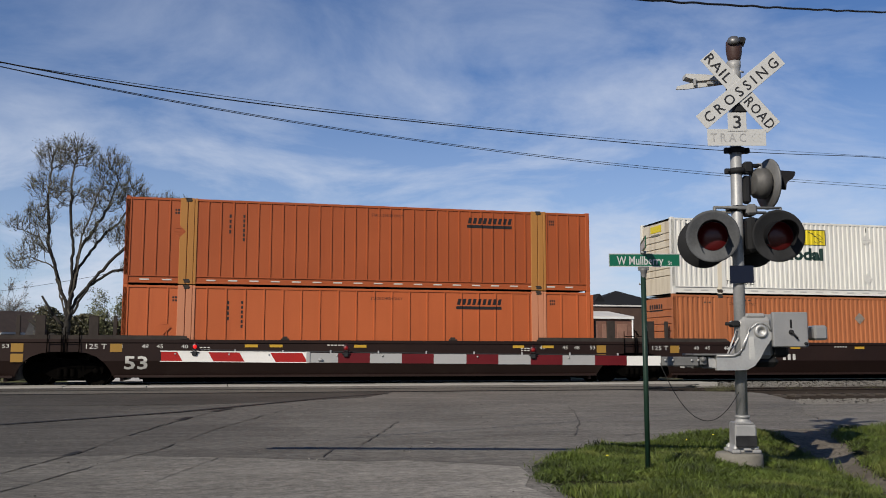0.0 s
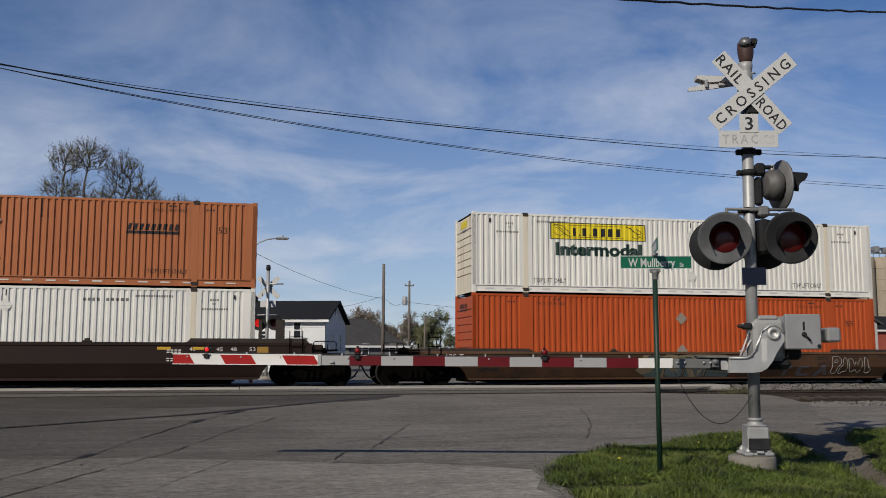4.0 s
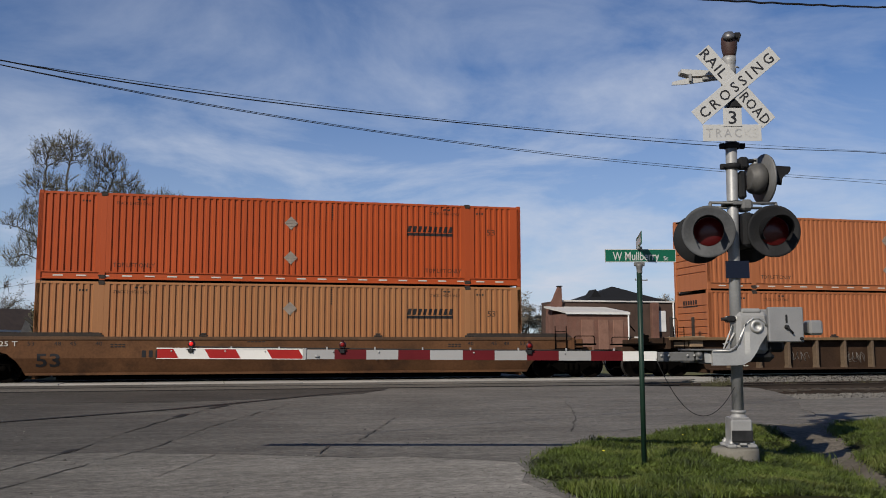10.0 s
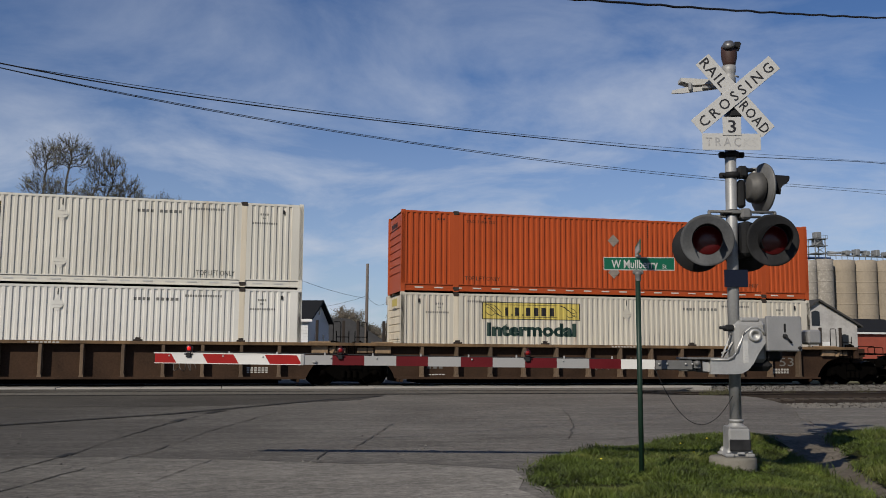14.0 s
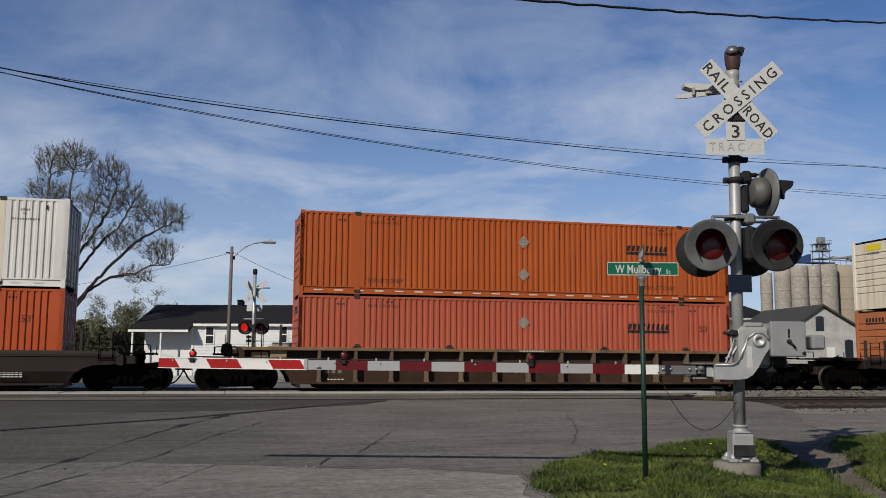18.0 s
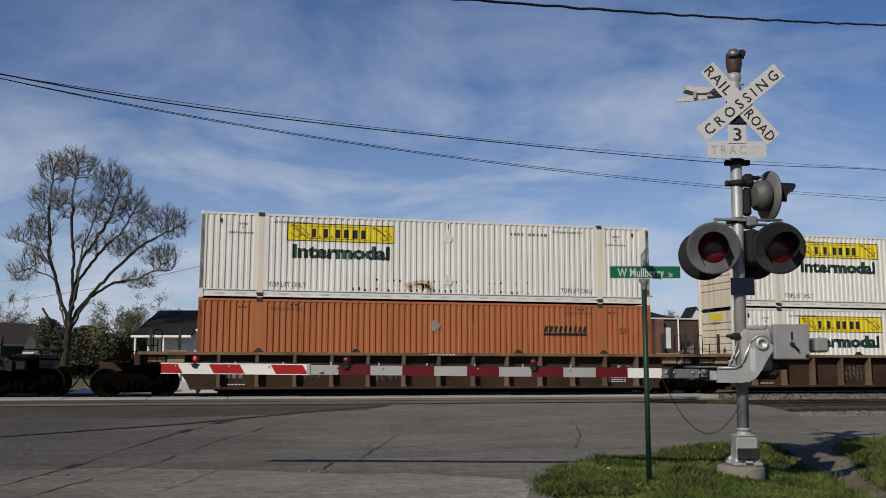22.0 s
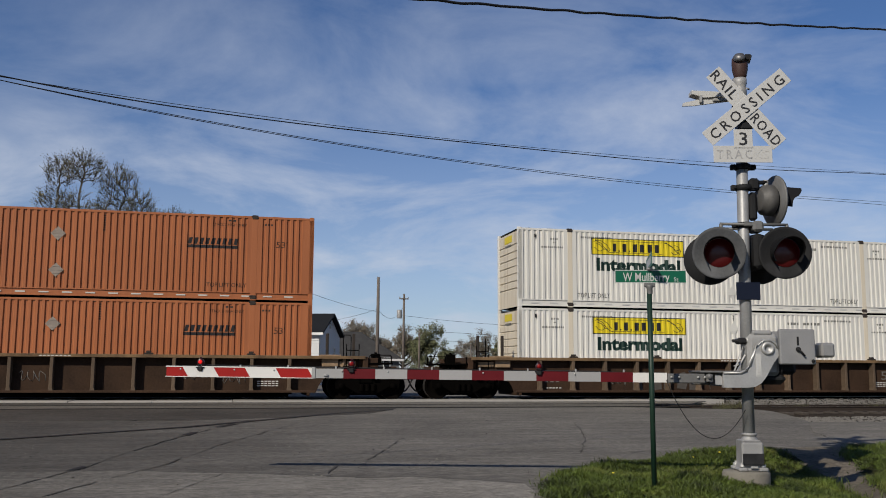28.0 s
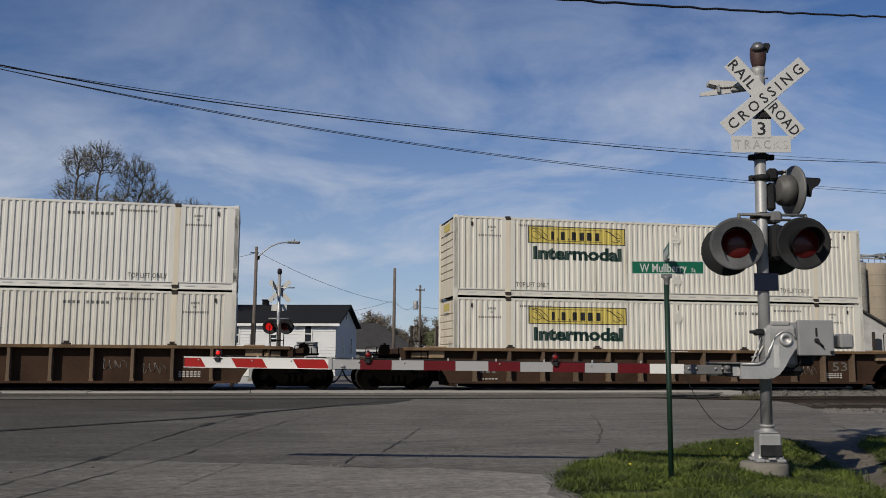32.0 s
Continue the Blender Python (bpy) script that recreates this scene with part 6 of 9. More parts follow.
SIGNAL_GREY = surface("sun-bleached black paint", (0.054, 0.0565, 0.060), 0.65, gloss=0.15, vary=0.35, size=0.3, grain=30, bump=0.08, dirt=(0.1118, 0.1161, 0.1204), dirt_at=0.53)
BELL_GONG = surface("tarnished gong metal", (0.1376, 0.1376, 0.1419), 0.45, 0.6, vary=0.3, size=0.1, bump=0.05)
BELL_M = surface("rusty brown bell paint", (0.043, 0.02236, 0.01892), 0.55, vary=0.3, bump=0.08)
SIGN_WHITE = surface("white sign sheeting", (0.3901, 0.3901, 0.3793), 0.45, vary=0.06, bump=0.0, dirt=(0.473, 0.473, 0.4644), dirt_at=0.6)
SIGN_BLACK = surface("black sign ink", (0.0172, 0.0172, 0.01892), 0.5, bump=0.0)
SIGN_FADED = surface("faded grey sign ink", (0.258, 0.258, 0.258), 0.5, vary=0.25, size=0.1, bump=0.0)
SIGN_PALE = surface("nearly lost sign ink", (0.387, 0.387, 0.3784), 0.5, bump=0.0)
SIGN_BLUE = surface("dark blue sign", (0.0032, 0.0058, 0.017), 0.45, vary=0.1, bump=0.0)
SIGN_GREEN = surface("green sign sheeting", (0.00289, 0.08308, 0.04479), 0.4, vary=0.1, bump=0.0)
POST_GREEN = surface("dark green post paint", (0.00688, 0.02236, 0.01376), 0.5, vary=0.25, size=0.3, grain=40, bump=0.1)
LENS = surface("dim red lens", (0.046, 0.0024, 0.0030), 0.35, vary=0.1, bump=0.0, coat=0.2, glow=0.05)
VISOR_M = surface("matt black visor paint", (0.00774, 0.00774, 0.0086), 0.8, vary=0.3, size=0.2, bump=0.05, gloss=0.15)
LENS_LIT = surface("lit red lens", (0.55, 0.012, 0.010), 0.3, vary=0.05, bump=0.0, glow=0.9)
LENS_HALF = surface("dimly lit red lens", (0.16, 0.005, 0.005), 0.3, vary=0.05, bump=0.0, glow=0.22)
LAMP_RED = surface("dark red lamp plastic", (0.026, 0.0028, 0.0034), 0.35, vary=0.2, size=0.1, bump=0.0)
RED_BAND = surface("red reflective band", (0.245, 0.009, 0.008), 0.55, vary=0.15, size=0.2, bump=0.0, dirt=(0.42, 0.30, 0.27), dirt_at=0.66, gloss=0.15)
RED_DULL = surface("dull dark red band", (0.082, 0.0045, 0.0075), 0.55, vary=0.15, size=0.3, bump=0.0, gloss=0.15)
WHITE_BAND = surface("white reflective band", (0.549, 0.5418, 0.5201), 0.45, vary=0.08, bump=0.0, dirt=(0.43, 0.4214, 0.3956), dirt_at=0.66)
WHITE_DULL = surface("dull silver reflective band", (0.2456, 0.2456, 0.2456), 0.5, vary=0.08, bump=0.0, dirt=(0.258, 0.258, 0.258), dirt_at=0.62)
BASE_CONC = surface("weathered foundation concrete", (0.1806, 0.1698, 0.1445), 0.9, vary=0.25, size=0.2, grain=60, bump=0.4, dirt=(0.1032, 0.0946, 0.0774), dirt_at=0.48)
ARM_STEEL = surface("dull dark grey steel", (0.13, 0.13, 0.128), 0.6, 0.3, vary=0.2, size=0.2, grain=40, bump=0.06, dirt=(0.06, 0.058, 0.055), dirt_at=0.55)
SX, SY, STURN = 6.248, 10.198, -13.4
SGZ = gz(SY)
signal = thing("crossing_signal", (SX, SY, SGZ), "silver railroad crossing signal mast with crossbuck and red lights", "crossing signal", turn=STURN)


def s_part(name, build, mats, label="", parent=signal, at=(0, 0, 0), matrix=None, key=None):
    """A part of the signal, given in metres right of, behind and above the mast's axis, heights from the rail's top."""
    mm = matrix if matrix is not None else pose(*at)
    if parent in (signal,):
        mm = pose(0, 0, -SGZ) @ mm
    return part(name, build, mats, parent, key, label=label, matrix=mm)


s_part("foundation", lambda bm: (turned(bm, [(0, -0.45), (0.285, -0.45), (0.282, -0.175), (0.268, -0.155), (0, -0.150)], (-0.10, 0, 0), (0, 0, 1), 20)), BASE_CONC, "weathered round concrete foundation")


def mast_foot(bm):
    """Cast base: a flange with four feet, a square door box and a tapered neck."""
    for a in range(4):
        x, y = FOOT_U + 0.175 * math.cos(a * math.pi / 2 + 0.785), 0.175 * math.sin(a * math.pi / 2 + 0.785)
        rbox(bm, x - 0.055, x + 0.055, y - 0.055, y + 0.055, -0.152, -0.105, 0.015)
    rbox(bm, FOOT_U - 0.165, FOOT_U + 0.165, -0.155, 0.155, -0.152, -0.118, 0.02)
    prism(bm, [(FOOT_U - 0.145, -0.12), (FOOT_U + 0.145, -0.12), (FOOT_U + 0.118, -0.06), (FOOT_U + 0.112, 0.2), (FOOT_U - 0.112, 0.2), (FOOT_U - 0.118, -0.06)], -0.12, 0.12)
    rbox(bm, FOOT_U - 0.11, FOOT_U + 0.11, -0.135, 0.12, 0.19, 0.215, 0.02)
    turned(bm, [(0.104, 0.205), (0.098, 0.222), (0.084, 0.236), (0.078, 0.262), (0.090, 0.266), (0.090, 0.292), (0.072, 0.296)], (FOOT_U + 0.012, 0, 0), (0, 0, 1), 20)


FOOT_U = -0.058                                   # the base stands a little aside: the mast leans
foot = s_part("junction_base", mast_foot, ALU_DULL, "cast aluminium junction base bolted down")
s_part("door_panel", lambda bm: rbox(bm, FOOT_U - 0.132, FOOT_U + 0.132, -0.165, -0.118, -0.085, 0.192, 0.022), ALU_DULL, "pale upper half of the base's door")
s_part("cover_plate", lambda bm: rbox(bm, FOOT_U - 0.128, FOOT_U + 0.128, -0.18, -0.16, -0.075, 0.062, 0.02), SIGNAL_BLACK, "dark lower cover plate on the base")
s_part("cover_handle", lambda bm: rbox(bm, FOOT_U - 0.04, FOOT_U + 0.05, -0.19, -0.165, -0.115, -0.088, 0.008), GALV, "small steel latch")
for a in range(4):
    x, y = FOOT_U + 0.175 * math.cos(a * math.pi / 2 + 0.785), 0.175 * math.sin(a * math.pi / 2 + 0.785)
    s_part("anchor_bolt", lambda bm: (tube(bm, (0, 0, -0.16), (0, 0, -0.05), 0.016, 8), turned(bm, [(0.035, 0), (0.035, 0.03), (0, 0.03)], (0, 0, -0.1), (0, 0, 1), 6)), GALV, key="anchor_bolt", at=(x, y, 0))
s_part("mast", lambda bm: tube(bm, (-0.05, 0, 0.2), (0, 0, 4.76), 0.0705, 22), surface("weathered galvanised pipe", (0.265, 0.268, 0.268), 0.5, 0.35, vary=0.22, size=0.35, grain=40, bump=0.05, dirt=(0.13, 0.128, 0.122), dirt_at=0.56), "tall silver pipe mast")
s_part("mast_collar", lambda bm: (turned(bm, [(0.071, 4.50), (0.082, 4.505), (0.084, 4.60), (0.076, 4.63), (0.080, 4.66), (0.088, 4.70), (0.088, 4.76), (0.05, 4.765)], (0, 0, 0), (0, 0, 1), 18), tube(bm, (0.06, -0.07, 4.615), (0.11, -0.03, 4.615), 0.012, 6)), ALU_DULL, "stepped pipe collar under the bell")


def collar(z, r=0.095, h=0.07):
    def build(bm):
        turned(bm, [(0.071, z), (r, z), (r, z + h), (0.071, z + h)], (0, 0, 0), (0, 0, 1), 18)
        for s in (-1, 1):
            rbox(bm, s * (r + 0.03) - 0.035, s * (r + 0.03) + 0.035, -0.03, 0.03, z, z + h, 0.01)
            tube(bm, (s * (r + 0.03), -0.06, z + h / 2), (s * (r + 0.03), 0.06, z + h / 2), 0.012, 6)
    return build


for z in (3.565, 3.30, 2.82, 1.38, 4.2):
    s_part("clamp", collar(z), SIGNAL_BLACK if z > 2 else GALV, "bolted pipe clamp")


def bell(bm):
    turned(bm, [(0, 0.0), (0.07, 0.0), (0.082, 0.05), (0.098, 0.12), (0.102, 0.2), (0.098, 0.27), (0.07, 0.31), (0, 0.32)], (0.01, 0, 4.75), (0, 0, 1), 20)


s_part("bell", bell, BELL_M, "brown electric bell on the mast's top")
s_part("bell_gong", lambda bm: turned(bm, [(0, 0.0), (0.075, 0.01), (0.08, 0.04), (0.055, 0.075), (0.0, 0.085)], (-0.01, -0.06, 4.99), (-0.3, -0.8, 1), 18), BELL_GONG, "silver bell gong")
s_part("bell_hammer", lambda bm: (rbox(bm, 0.05, 0.13, -0.1, 0.0, 4.98, 5.06, 0.01), tube(bm, (0.09, -0.1, 4.93), (0.12, -0.12, 5.03), 0.012, 6)), SIGNAL_BLACK)
CROSS_Z, CROSS_U = 4.333, 0.011


def blade(bm):
    rbox(bm, -0.658, 0.658, -0.006, 0.0, -0.107, 0.107, 0.006)


def short_blade(bm):
    rbox(bm, -0.618, 0.618, -0.006, 0.0, -0.111, 0.111, 0.006)


m_up = pose(CROSS_U, -0.20, CROSS_Z, 0, -39.8, 0)
m_down = pose(CROSS_U - 0.003, -0.185, CROSS_Z - 0.011, 0, 49.2, 0)
b1 = s_part("crossbuck_blade", short_blade, SIGN_WHITE, "white crossbuck blade with black lettering", matrix=m_down, key="short_blade")
b2 = s_part("crossbuck_blade", blade, SIGN_WHITE, "white crossbuck blade with black lettering", matrix=m_up, key="blade")
words("CROSSING", 0.135, SIGN_BLACK, b2, (-0.592, -0.009, -0.068), 1.185, 0.008, spread=1.5)
words("RAIL", 0.135, SIGN_BLACK, b1, (-0.605, -0.009, -0.068), 0.415, 0.008, spread=1.15)
words("ROAD", 0.135, SIGN_BLACK, b1, (0.135, -0.009, -0.068), 0.465, 0.008, spread=1.15)
s_part("blade_bracket", lambda bm: rbox(bm, -0.09, 0.16, -0.18, 0.09, 4.32, 4.45, 0.02), SIGNAL_BLACK)
s_part("blade_bracket", lambda bm: rbox(bm, -0.06, 0.1, -0.18, 0.08, 4.05, 4.15, 0.02), SIGNAL_BLACK)
t3 = s_part("number_plate_sign", lambda bm: rbox(bm, -0.117, 0.117, -0.004, 0.0, 0, 0.237, 0.006), SIGN_WHITE, "small white sign with a black 3", at=(-0.05, -0.206, 3.804))
words("3", 0.17, SIGN_BLACK, t3, (-0.05, -0.007, 0.035), 0.10, 0.008)
tr = s_part("track_sign", lambda bm: rbox(bm, -0.366, 0.366, -0.004, 0.0, 0, 0.212, 0.006), SIGN_WHITE, "white sign with faded lettering", at=(-0.058, -0.198, 3.619))
words("TRAC", 0.115, SIGN_FADED, tr, (-0.325, -0.007, 0.05), 0.44, 0.006, spread=1.45)
words("KS", 0.115, SIGN_PALE, tr, (0.145, -0.007, 0.05), 0.18)


def edge_blade_low(bm):
    """Blade of the other street's crossbuck, seen from low down and almost edge on."""
    prism(bm, [(-0.735, 4.405), (-0.725, 4.445), (-0.54, 4.49), (-0.16, 4.495), (-0.15, 4.47), (-0.60, 4.41)], 0.02, 0.05)


def edge_blade_high(bm):
    prism(bm, [(-0.60, 4.58), (-0.60, 4.625), (-0.16, 4.605), (-0.14, 4.555), (-0.44, 4.53)], 0.06, 0.22)


s_part("side_crossbuck", edge_blade_low, SIGN_WHITE, "second crossbuck blade seen edge-on")
s_part("side_crossbuck", edge_blade_high, SIGN_WHITE, "bare metal back of a crossbuck blade")
s_part("side_bracket", lambda bm: (rbox(bm, -0.35, 0.0, -0.02, 0.02, 4.46, 4.5, 0.008), rbox(bm, -0.52, -0.49, -0.03, 0.03, 4.44, 4.54, 0.006)), ALU_DULL)


def disc(bm):
    """Round background plate, facing -y, with a rolled rim."""
    turned(bm, [(0.0, 0.0), (0.29, 0.0), (0.318, -0.016), (0.325, 0.0), (0.32, 0.014), (0.0, 0.014)], (0, 0, 0), (0, 1, 0), 40)


def housing(bm):
    turned(bm, [(0.17, 0.01), (0.175, 0.06), (0.15, 0.13), (0.09, 0.18), (0, 0.19)], (0, 0, 0), (0, 1, 0), 26)


def hood(bm):
    """Half-round visor over the lens, longer at the top."""
    n = 22
    inner, outer = [], []
    for k in range(n + 1):
        a = radians(-42 + 256 * k / n)
        reach = -0.15 - 0.19 * max(0.0, math.sin(a)) ** 0.5
        for lst, r in ((inner, 0.178), (outer, 0.186)):
            lst.append((bm.verts.new((r * math.cos(a), -0.012, r * math.sin(a))), bm.verts.new((r * 0.98 * math.cos(a), reach, r * math.sin(a) - 0.01))))
    for lst in (inner, outer):
        for a, b in zip(lst, lst[1:]):
            bm.faces.new((a[0], b[0], b[1], a[1])).smooth = True
    for a, b, c, d in zip(inner, inner[1:], outer[1:], outer):
        bm.faces.new((a[1], b[1], c[1], d[1]))
    for e in (0, n):
        bm.faces.new((inner[e][0], inner[e][1], outer[e][1], outer[e][0]))


def lens(bm):
    turned(bm, [(0.178, -0.006), (0.15, -0.02), (0.09, -0.034), (0, -0.038)], (0, 0, 0), (0, 1, 0), 28)


def lamp_head(mm, mat, lens_mat, label):
    head = s_part("signal_light", disc, mat, label, matrix=mm, key=f"disc_{mat.name}")
    part("lamp_housing", housing, SIGNAL_BLACK, head, "housing")
    part("visor", hood, VISOR_M, head, "hood", label="black half-round visor")
    part("lens", lens, lens_mat, head, f"lens_{lens_mat.name}", label="dark red glass lens")
    return head


lamp_head(pose(-0.387, -0.17, 2.486, 2, 0, -16), SIGNAL_GREY, LENS, "bleached round crossing light with a visor")
lamp_head(pose(0.425, -0.17, 2.491, 2, 0, -4), SIGNAL_BLACK, LENS, "black round crossing light with a visor")
lamp_head(pose(-0.36, 0.34, 2.46, 0, 0, 166), SIGNAL_BLACK, LENS, "black round crossing light facing away")
lamp_head(pose(0.27, 0.34, 2.47, 0, 0, 176), SIGNAL_BLACK, LENS, "black round crossing light facing away")
lamp_head(pose(0.405, 0.06, 3.18, 0, 6, 98), ARM_STEEL, LENS, "grey round crossing light facing the side street")
s_part("light_back", lambda bm: turned(bm, [(0.0, -0.015), (0.13, -0.012), (0.15, 0.0), (0.155, 0.03), (0.19, 0.05), (0.2, 0.16), (0.1, 0.2)], (0, 0, 0), (0, 1, 0), 30), BACK_GREY, "domed grey back of the side light", matrix=pose(0.195, 0.02, 3.185, 0, 0, -80))
s_part("light_cap", lambda bm: tube(bm, (0.29, 0.03, 3.34), (0.29, 0.03, 3.44), 0.035, 12), ALU)
s_part("light_arm", lambda bm: (tube(bm, (0.05, 0.02, 3.41), (0.3, 0.02, 3.41), 0.028, 10), rbox(bm, 0.07, 0.2, -0.04, 0.08, 3.3, 3.46, 0.03), rbox(bm, 0.06, 0.16, -0.03, 0.07, 2.92, 3.28, 0.03)), SIGNAL_BLACK, "dark lamp bracket")
s_part("crossarm", lambda bm: (tube(bm, (-0.34, -0.09, 2.86), (0.5, -0.09, 2.85), 0.019, 10), tube(bm, (-0.34, 0.16, 2.84), (0.4, 0.16, 2.83), 0.019, 10), tube(bm, (-0.33, -0.09, 2.86), (-0.33, -0.09, 2.78), 0.022, 10), tube(bm, (0.49, -0.09, 2.85), (0.49, -0.09, 2.78), 0.022, 10), rbox(bm, 0.06, 0.2, -0.13, 0.1, 2.76, 2.9, 0.03), rbox(bm, -0.05, 0.12, -0.11, 0.12, 2.83, 2.88, 0.01)), ARM_STEEL, "pipe crossarm for the lights")
s_part("light_bracket", lambda bm: (rbox(bm, 0.07, 0.2, -0.12, 0.3, 2.3, 2.74, 0.04), rbox(bm, -0.2, 0.35, 0.1, 0.2, 2.46, 2.56, 0.03)), SIGNAL_BLACK)
s_part("blue_sign", lambda bm: rbox(bm, -0.168, 0.128, -0.098, -0.088, 1.912, 2.130, 0.02), SIGN_BLUE, "small dark blue notice plate")


# ---- the gate ----
gate = thing("crossing_gate", (SX, SY, SGZ), "lowered red and white striped gate arm on a silver mechanism", "crossing gate", turn=STURN)


GATE_SHIFT = {k: -0.088 for k in ("mechanism", "support_arm", "arm_rib", "pivot_cap", "tag", "tag_print", "rear_arm", "shelf")}
GATE_SHIFT.update({k: -0.112 for k in ("counterweight", "plate_slot", "plate_bolt", "box_bracket")})
GATE_SHIFT["control_box"] = -0.03


def g_part(name, build, mats, label="", parent=gate, matrix=None, key=None, at=(0, 0, 0)):
    mm = matrix if matrix is not None else pose(*at)
    mm = pose(GATE_SHIFT.get(name, 0.0), 0, 0) @ mm
    if parent is gate:
        mm = pose(0, 0, -SGZ) @ mm
    return part(name, build, mats, parent, key, label=label, matrix=mm)


g_part("mechanism", lambda bm: (rbox(bm, 0.03, 0.42, -0.12, 0.22, 0.98, 1.50, 0.05), rbox(bm, 0.1, 0.34, -0.1, 0.18, 1.48, 1.54, 0.02)), ALU_DULL, "cast gate mechanism case")
# Shade below the case is put into the black of these boxes.
g_part("mechanism", lambda bm: (rbox(bm, 0.4, 0.62, -0.10, 0.32, 1.0, 1.2, 0.04), rbox(bm, 0.12, 0.50, -0.10, 0.34, 0.88, 1.02, 0.06)), SIGNAL_BLACK, "dark grimy gear housing under the case")
g_part("counterweight", lambda bm: rbox(bm, 0.372, 0.795, 0.33, 0.41, 1.123, 1.546, 0.012), PLATE, "second counterweight plate behind the mast")


def casting(bm):
    """Curved support arm that swings the gate, in the plane that faces the street."""
    pts = [(-0.33, 0.845), (-0.33, 1.035), (-0.12, 1.035), (-0.045, 1.06), (0.01, 1.12), (0.06, 1.28), (0.105, 1.37), (0.17, 1.425), (0.25, 1.43), (0.31, 1.395), (0.345, 1.33), (0.345, 1.22), (0.30, 1.16), (0.26, 1.10), (0.20, 0.99), (0.13, 0.90), (0.05, 0.855), (-0.05, 0.845)]
    prism(bm, pts, -0.27, -0.19)


g_part("support_arm", casting, ALU, "curved cast aluminium support arm")


def rib(bm):
    pts = [(-0.325, 1.02), (-0.12, 1.02), (-0.05, 1.045), (-0.005, 1.11), (0.045, 1.27), (0.095, 1.36), (0.17, 1.41), (0.25, 1.415), (0.31, 1.375), (0.335, 1.32)]
    path(bm, [(a, -0.275, b) for a, b in pts], 0.016, 6)


g_part("arm_rib", rib, ALU, "bright raised rim of the support arm")
g_part("pivot_cap", lambda bm: (turned(bm, [(0.0, 0.012), (0.038, 0.012), (0.042, -0.018), (0.072, -0.018), (0.082, 0.0), (0.09, 0.03)], (0.215, -0.285, 1.315), (0, 1, 0), 22)), ALU, "round pivot cap")
g_part("tag", lambda bm: box(bm, 0.065, 0.13, -0.276, -0.272, 0.975, 1.25), SIGN_WHITE, "white upright label plate")
g_part("tag_print", lambda bm: [box(bm, 0.08, 0.115, -0.279, -0.277, 0.99 + k * 0.035, 1.002 + k * 0.035) for k in range(7)], SIGN_PALE)
g_part("counterweight", lambda bm: rbox(bm, 0.372, 0.795, -0.32, -0.24, 1.123, 1.546, 0.012), PLATE, "square grey counterweight plate")
g_part("plate_slot", lambda bm: (rbox(bm, 0.575, 0.60, -0.326, -0.318, 1.35, 1.455, 0.01)), SIGNAL_BLACK)
g_part("plate_bolt", lambda bm: (turned(bm, [(0, -0.03), (0.025, -0.03), (0.03, 0.0)], (0.585, -0.325, 1.305), (0, 1, 0), 8), tube(bm, (0.585, -0.35, 1.305), (0.655, -0.35, 1.225), 0.012, 6)), SIGNAL_BLACK)
g_part("plate_bolt", lambda bm: turned(bm, [(0, -0.02), (0.02, -0.02), (0.022, 0.0)], (0.76, -0.322, 1.165), (0, 1, 0), 8), SIGNAL_BLACK)
g_part("control_box", lambda bm: rbox(bm, 0.835, 1.0, -0.2, 0.05, 1.21, 1.39, 0.025), PLATE, "small grey control box")
g_part("box_bracket", lambda bm: rbox(bm, 0.78, 0.84, -0.18, 0.0, 1.25, 1.36, 0.01), SIGNAL_BLACK)
g_part("rear_arm", lambda bm: prism(bm, [(-0.33, 0.86), (-0.33, 1.02), (0.0, 1.03), (0.25, 1.4), (0.36, 1.34), (0.3, 1.1), (0.1, 0.87)], 0.26, 0.32), ALU_DULL, "second support arm behind the mast")
# The bracket lies in shade, which the darker steel colour stands for.
g_part("shelf", lambda bm: (rbox(bm, -0.60, -0.12, -0.27, 0.3, 1.02, 1.045, 0.006), rbox(bm, -0.36, -0.33, -0.19, 0.28, 0.86, 1.02, 0.008), rbox(bm, -0.58, -0.33, 0.20, 0.28, 0.87, 1.02, 0.01)), ARM_STEEL, "dark steel bracket plate that holds the arm")
g_part("shear_link", lambda bm: prism(bm, [(-0.50, 0.88), (-0.37, 0.87), (-0.43, 0.985), (-0.50, 1.0)], -0.22, -0.20), ALU, "pale shear link of the arm")
g_part("brace_rod", lambda bm: (path(bm, [(-0.24, -0.12, 1.03), (-0.16, -0.1, 1.22), (-0.1, -0.08, 1.34)], 0.011, 6), path(bm, [(-0.2, 0.0, 1.1), (-0.14, -0.05, 1.13), (-0.08, -0.07, 1.24)], 0.012, 6)), SIGN_WHITE, "pale cable and brace rod")
g_part("conduit_clamp", lambda bm: (tube(bm, (-0.23, -0.05, 1.41), (0.12, -0.05, 1.41), 0.02, 8), rbox(bm, -0.16, -0.06, -0.1, 0.08, 1.37, 1.45, 0.02)), SIGNAL_BLACK)
g_part("arm_adapter", lambda bm: rbox(bm, -1.08, -0.63, -0.262, -0.2, 0.892, 1.008, 0.012), ARM_STEEL, "grey steel adapter of the arm")
g_part("arm_knuckle", lambda bm: (rbox(bm, -0.62, -0.54, -0.28, -0.18, 0.91, 1.0, 0.008), turned(bm, [(0, -0.02), (0.03, -0.02), (0.035, 0.02)], (-0.585, -0.29, 0.975), (0, 1, 0), 8)), ARM_STEEL)
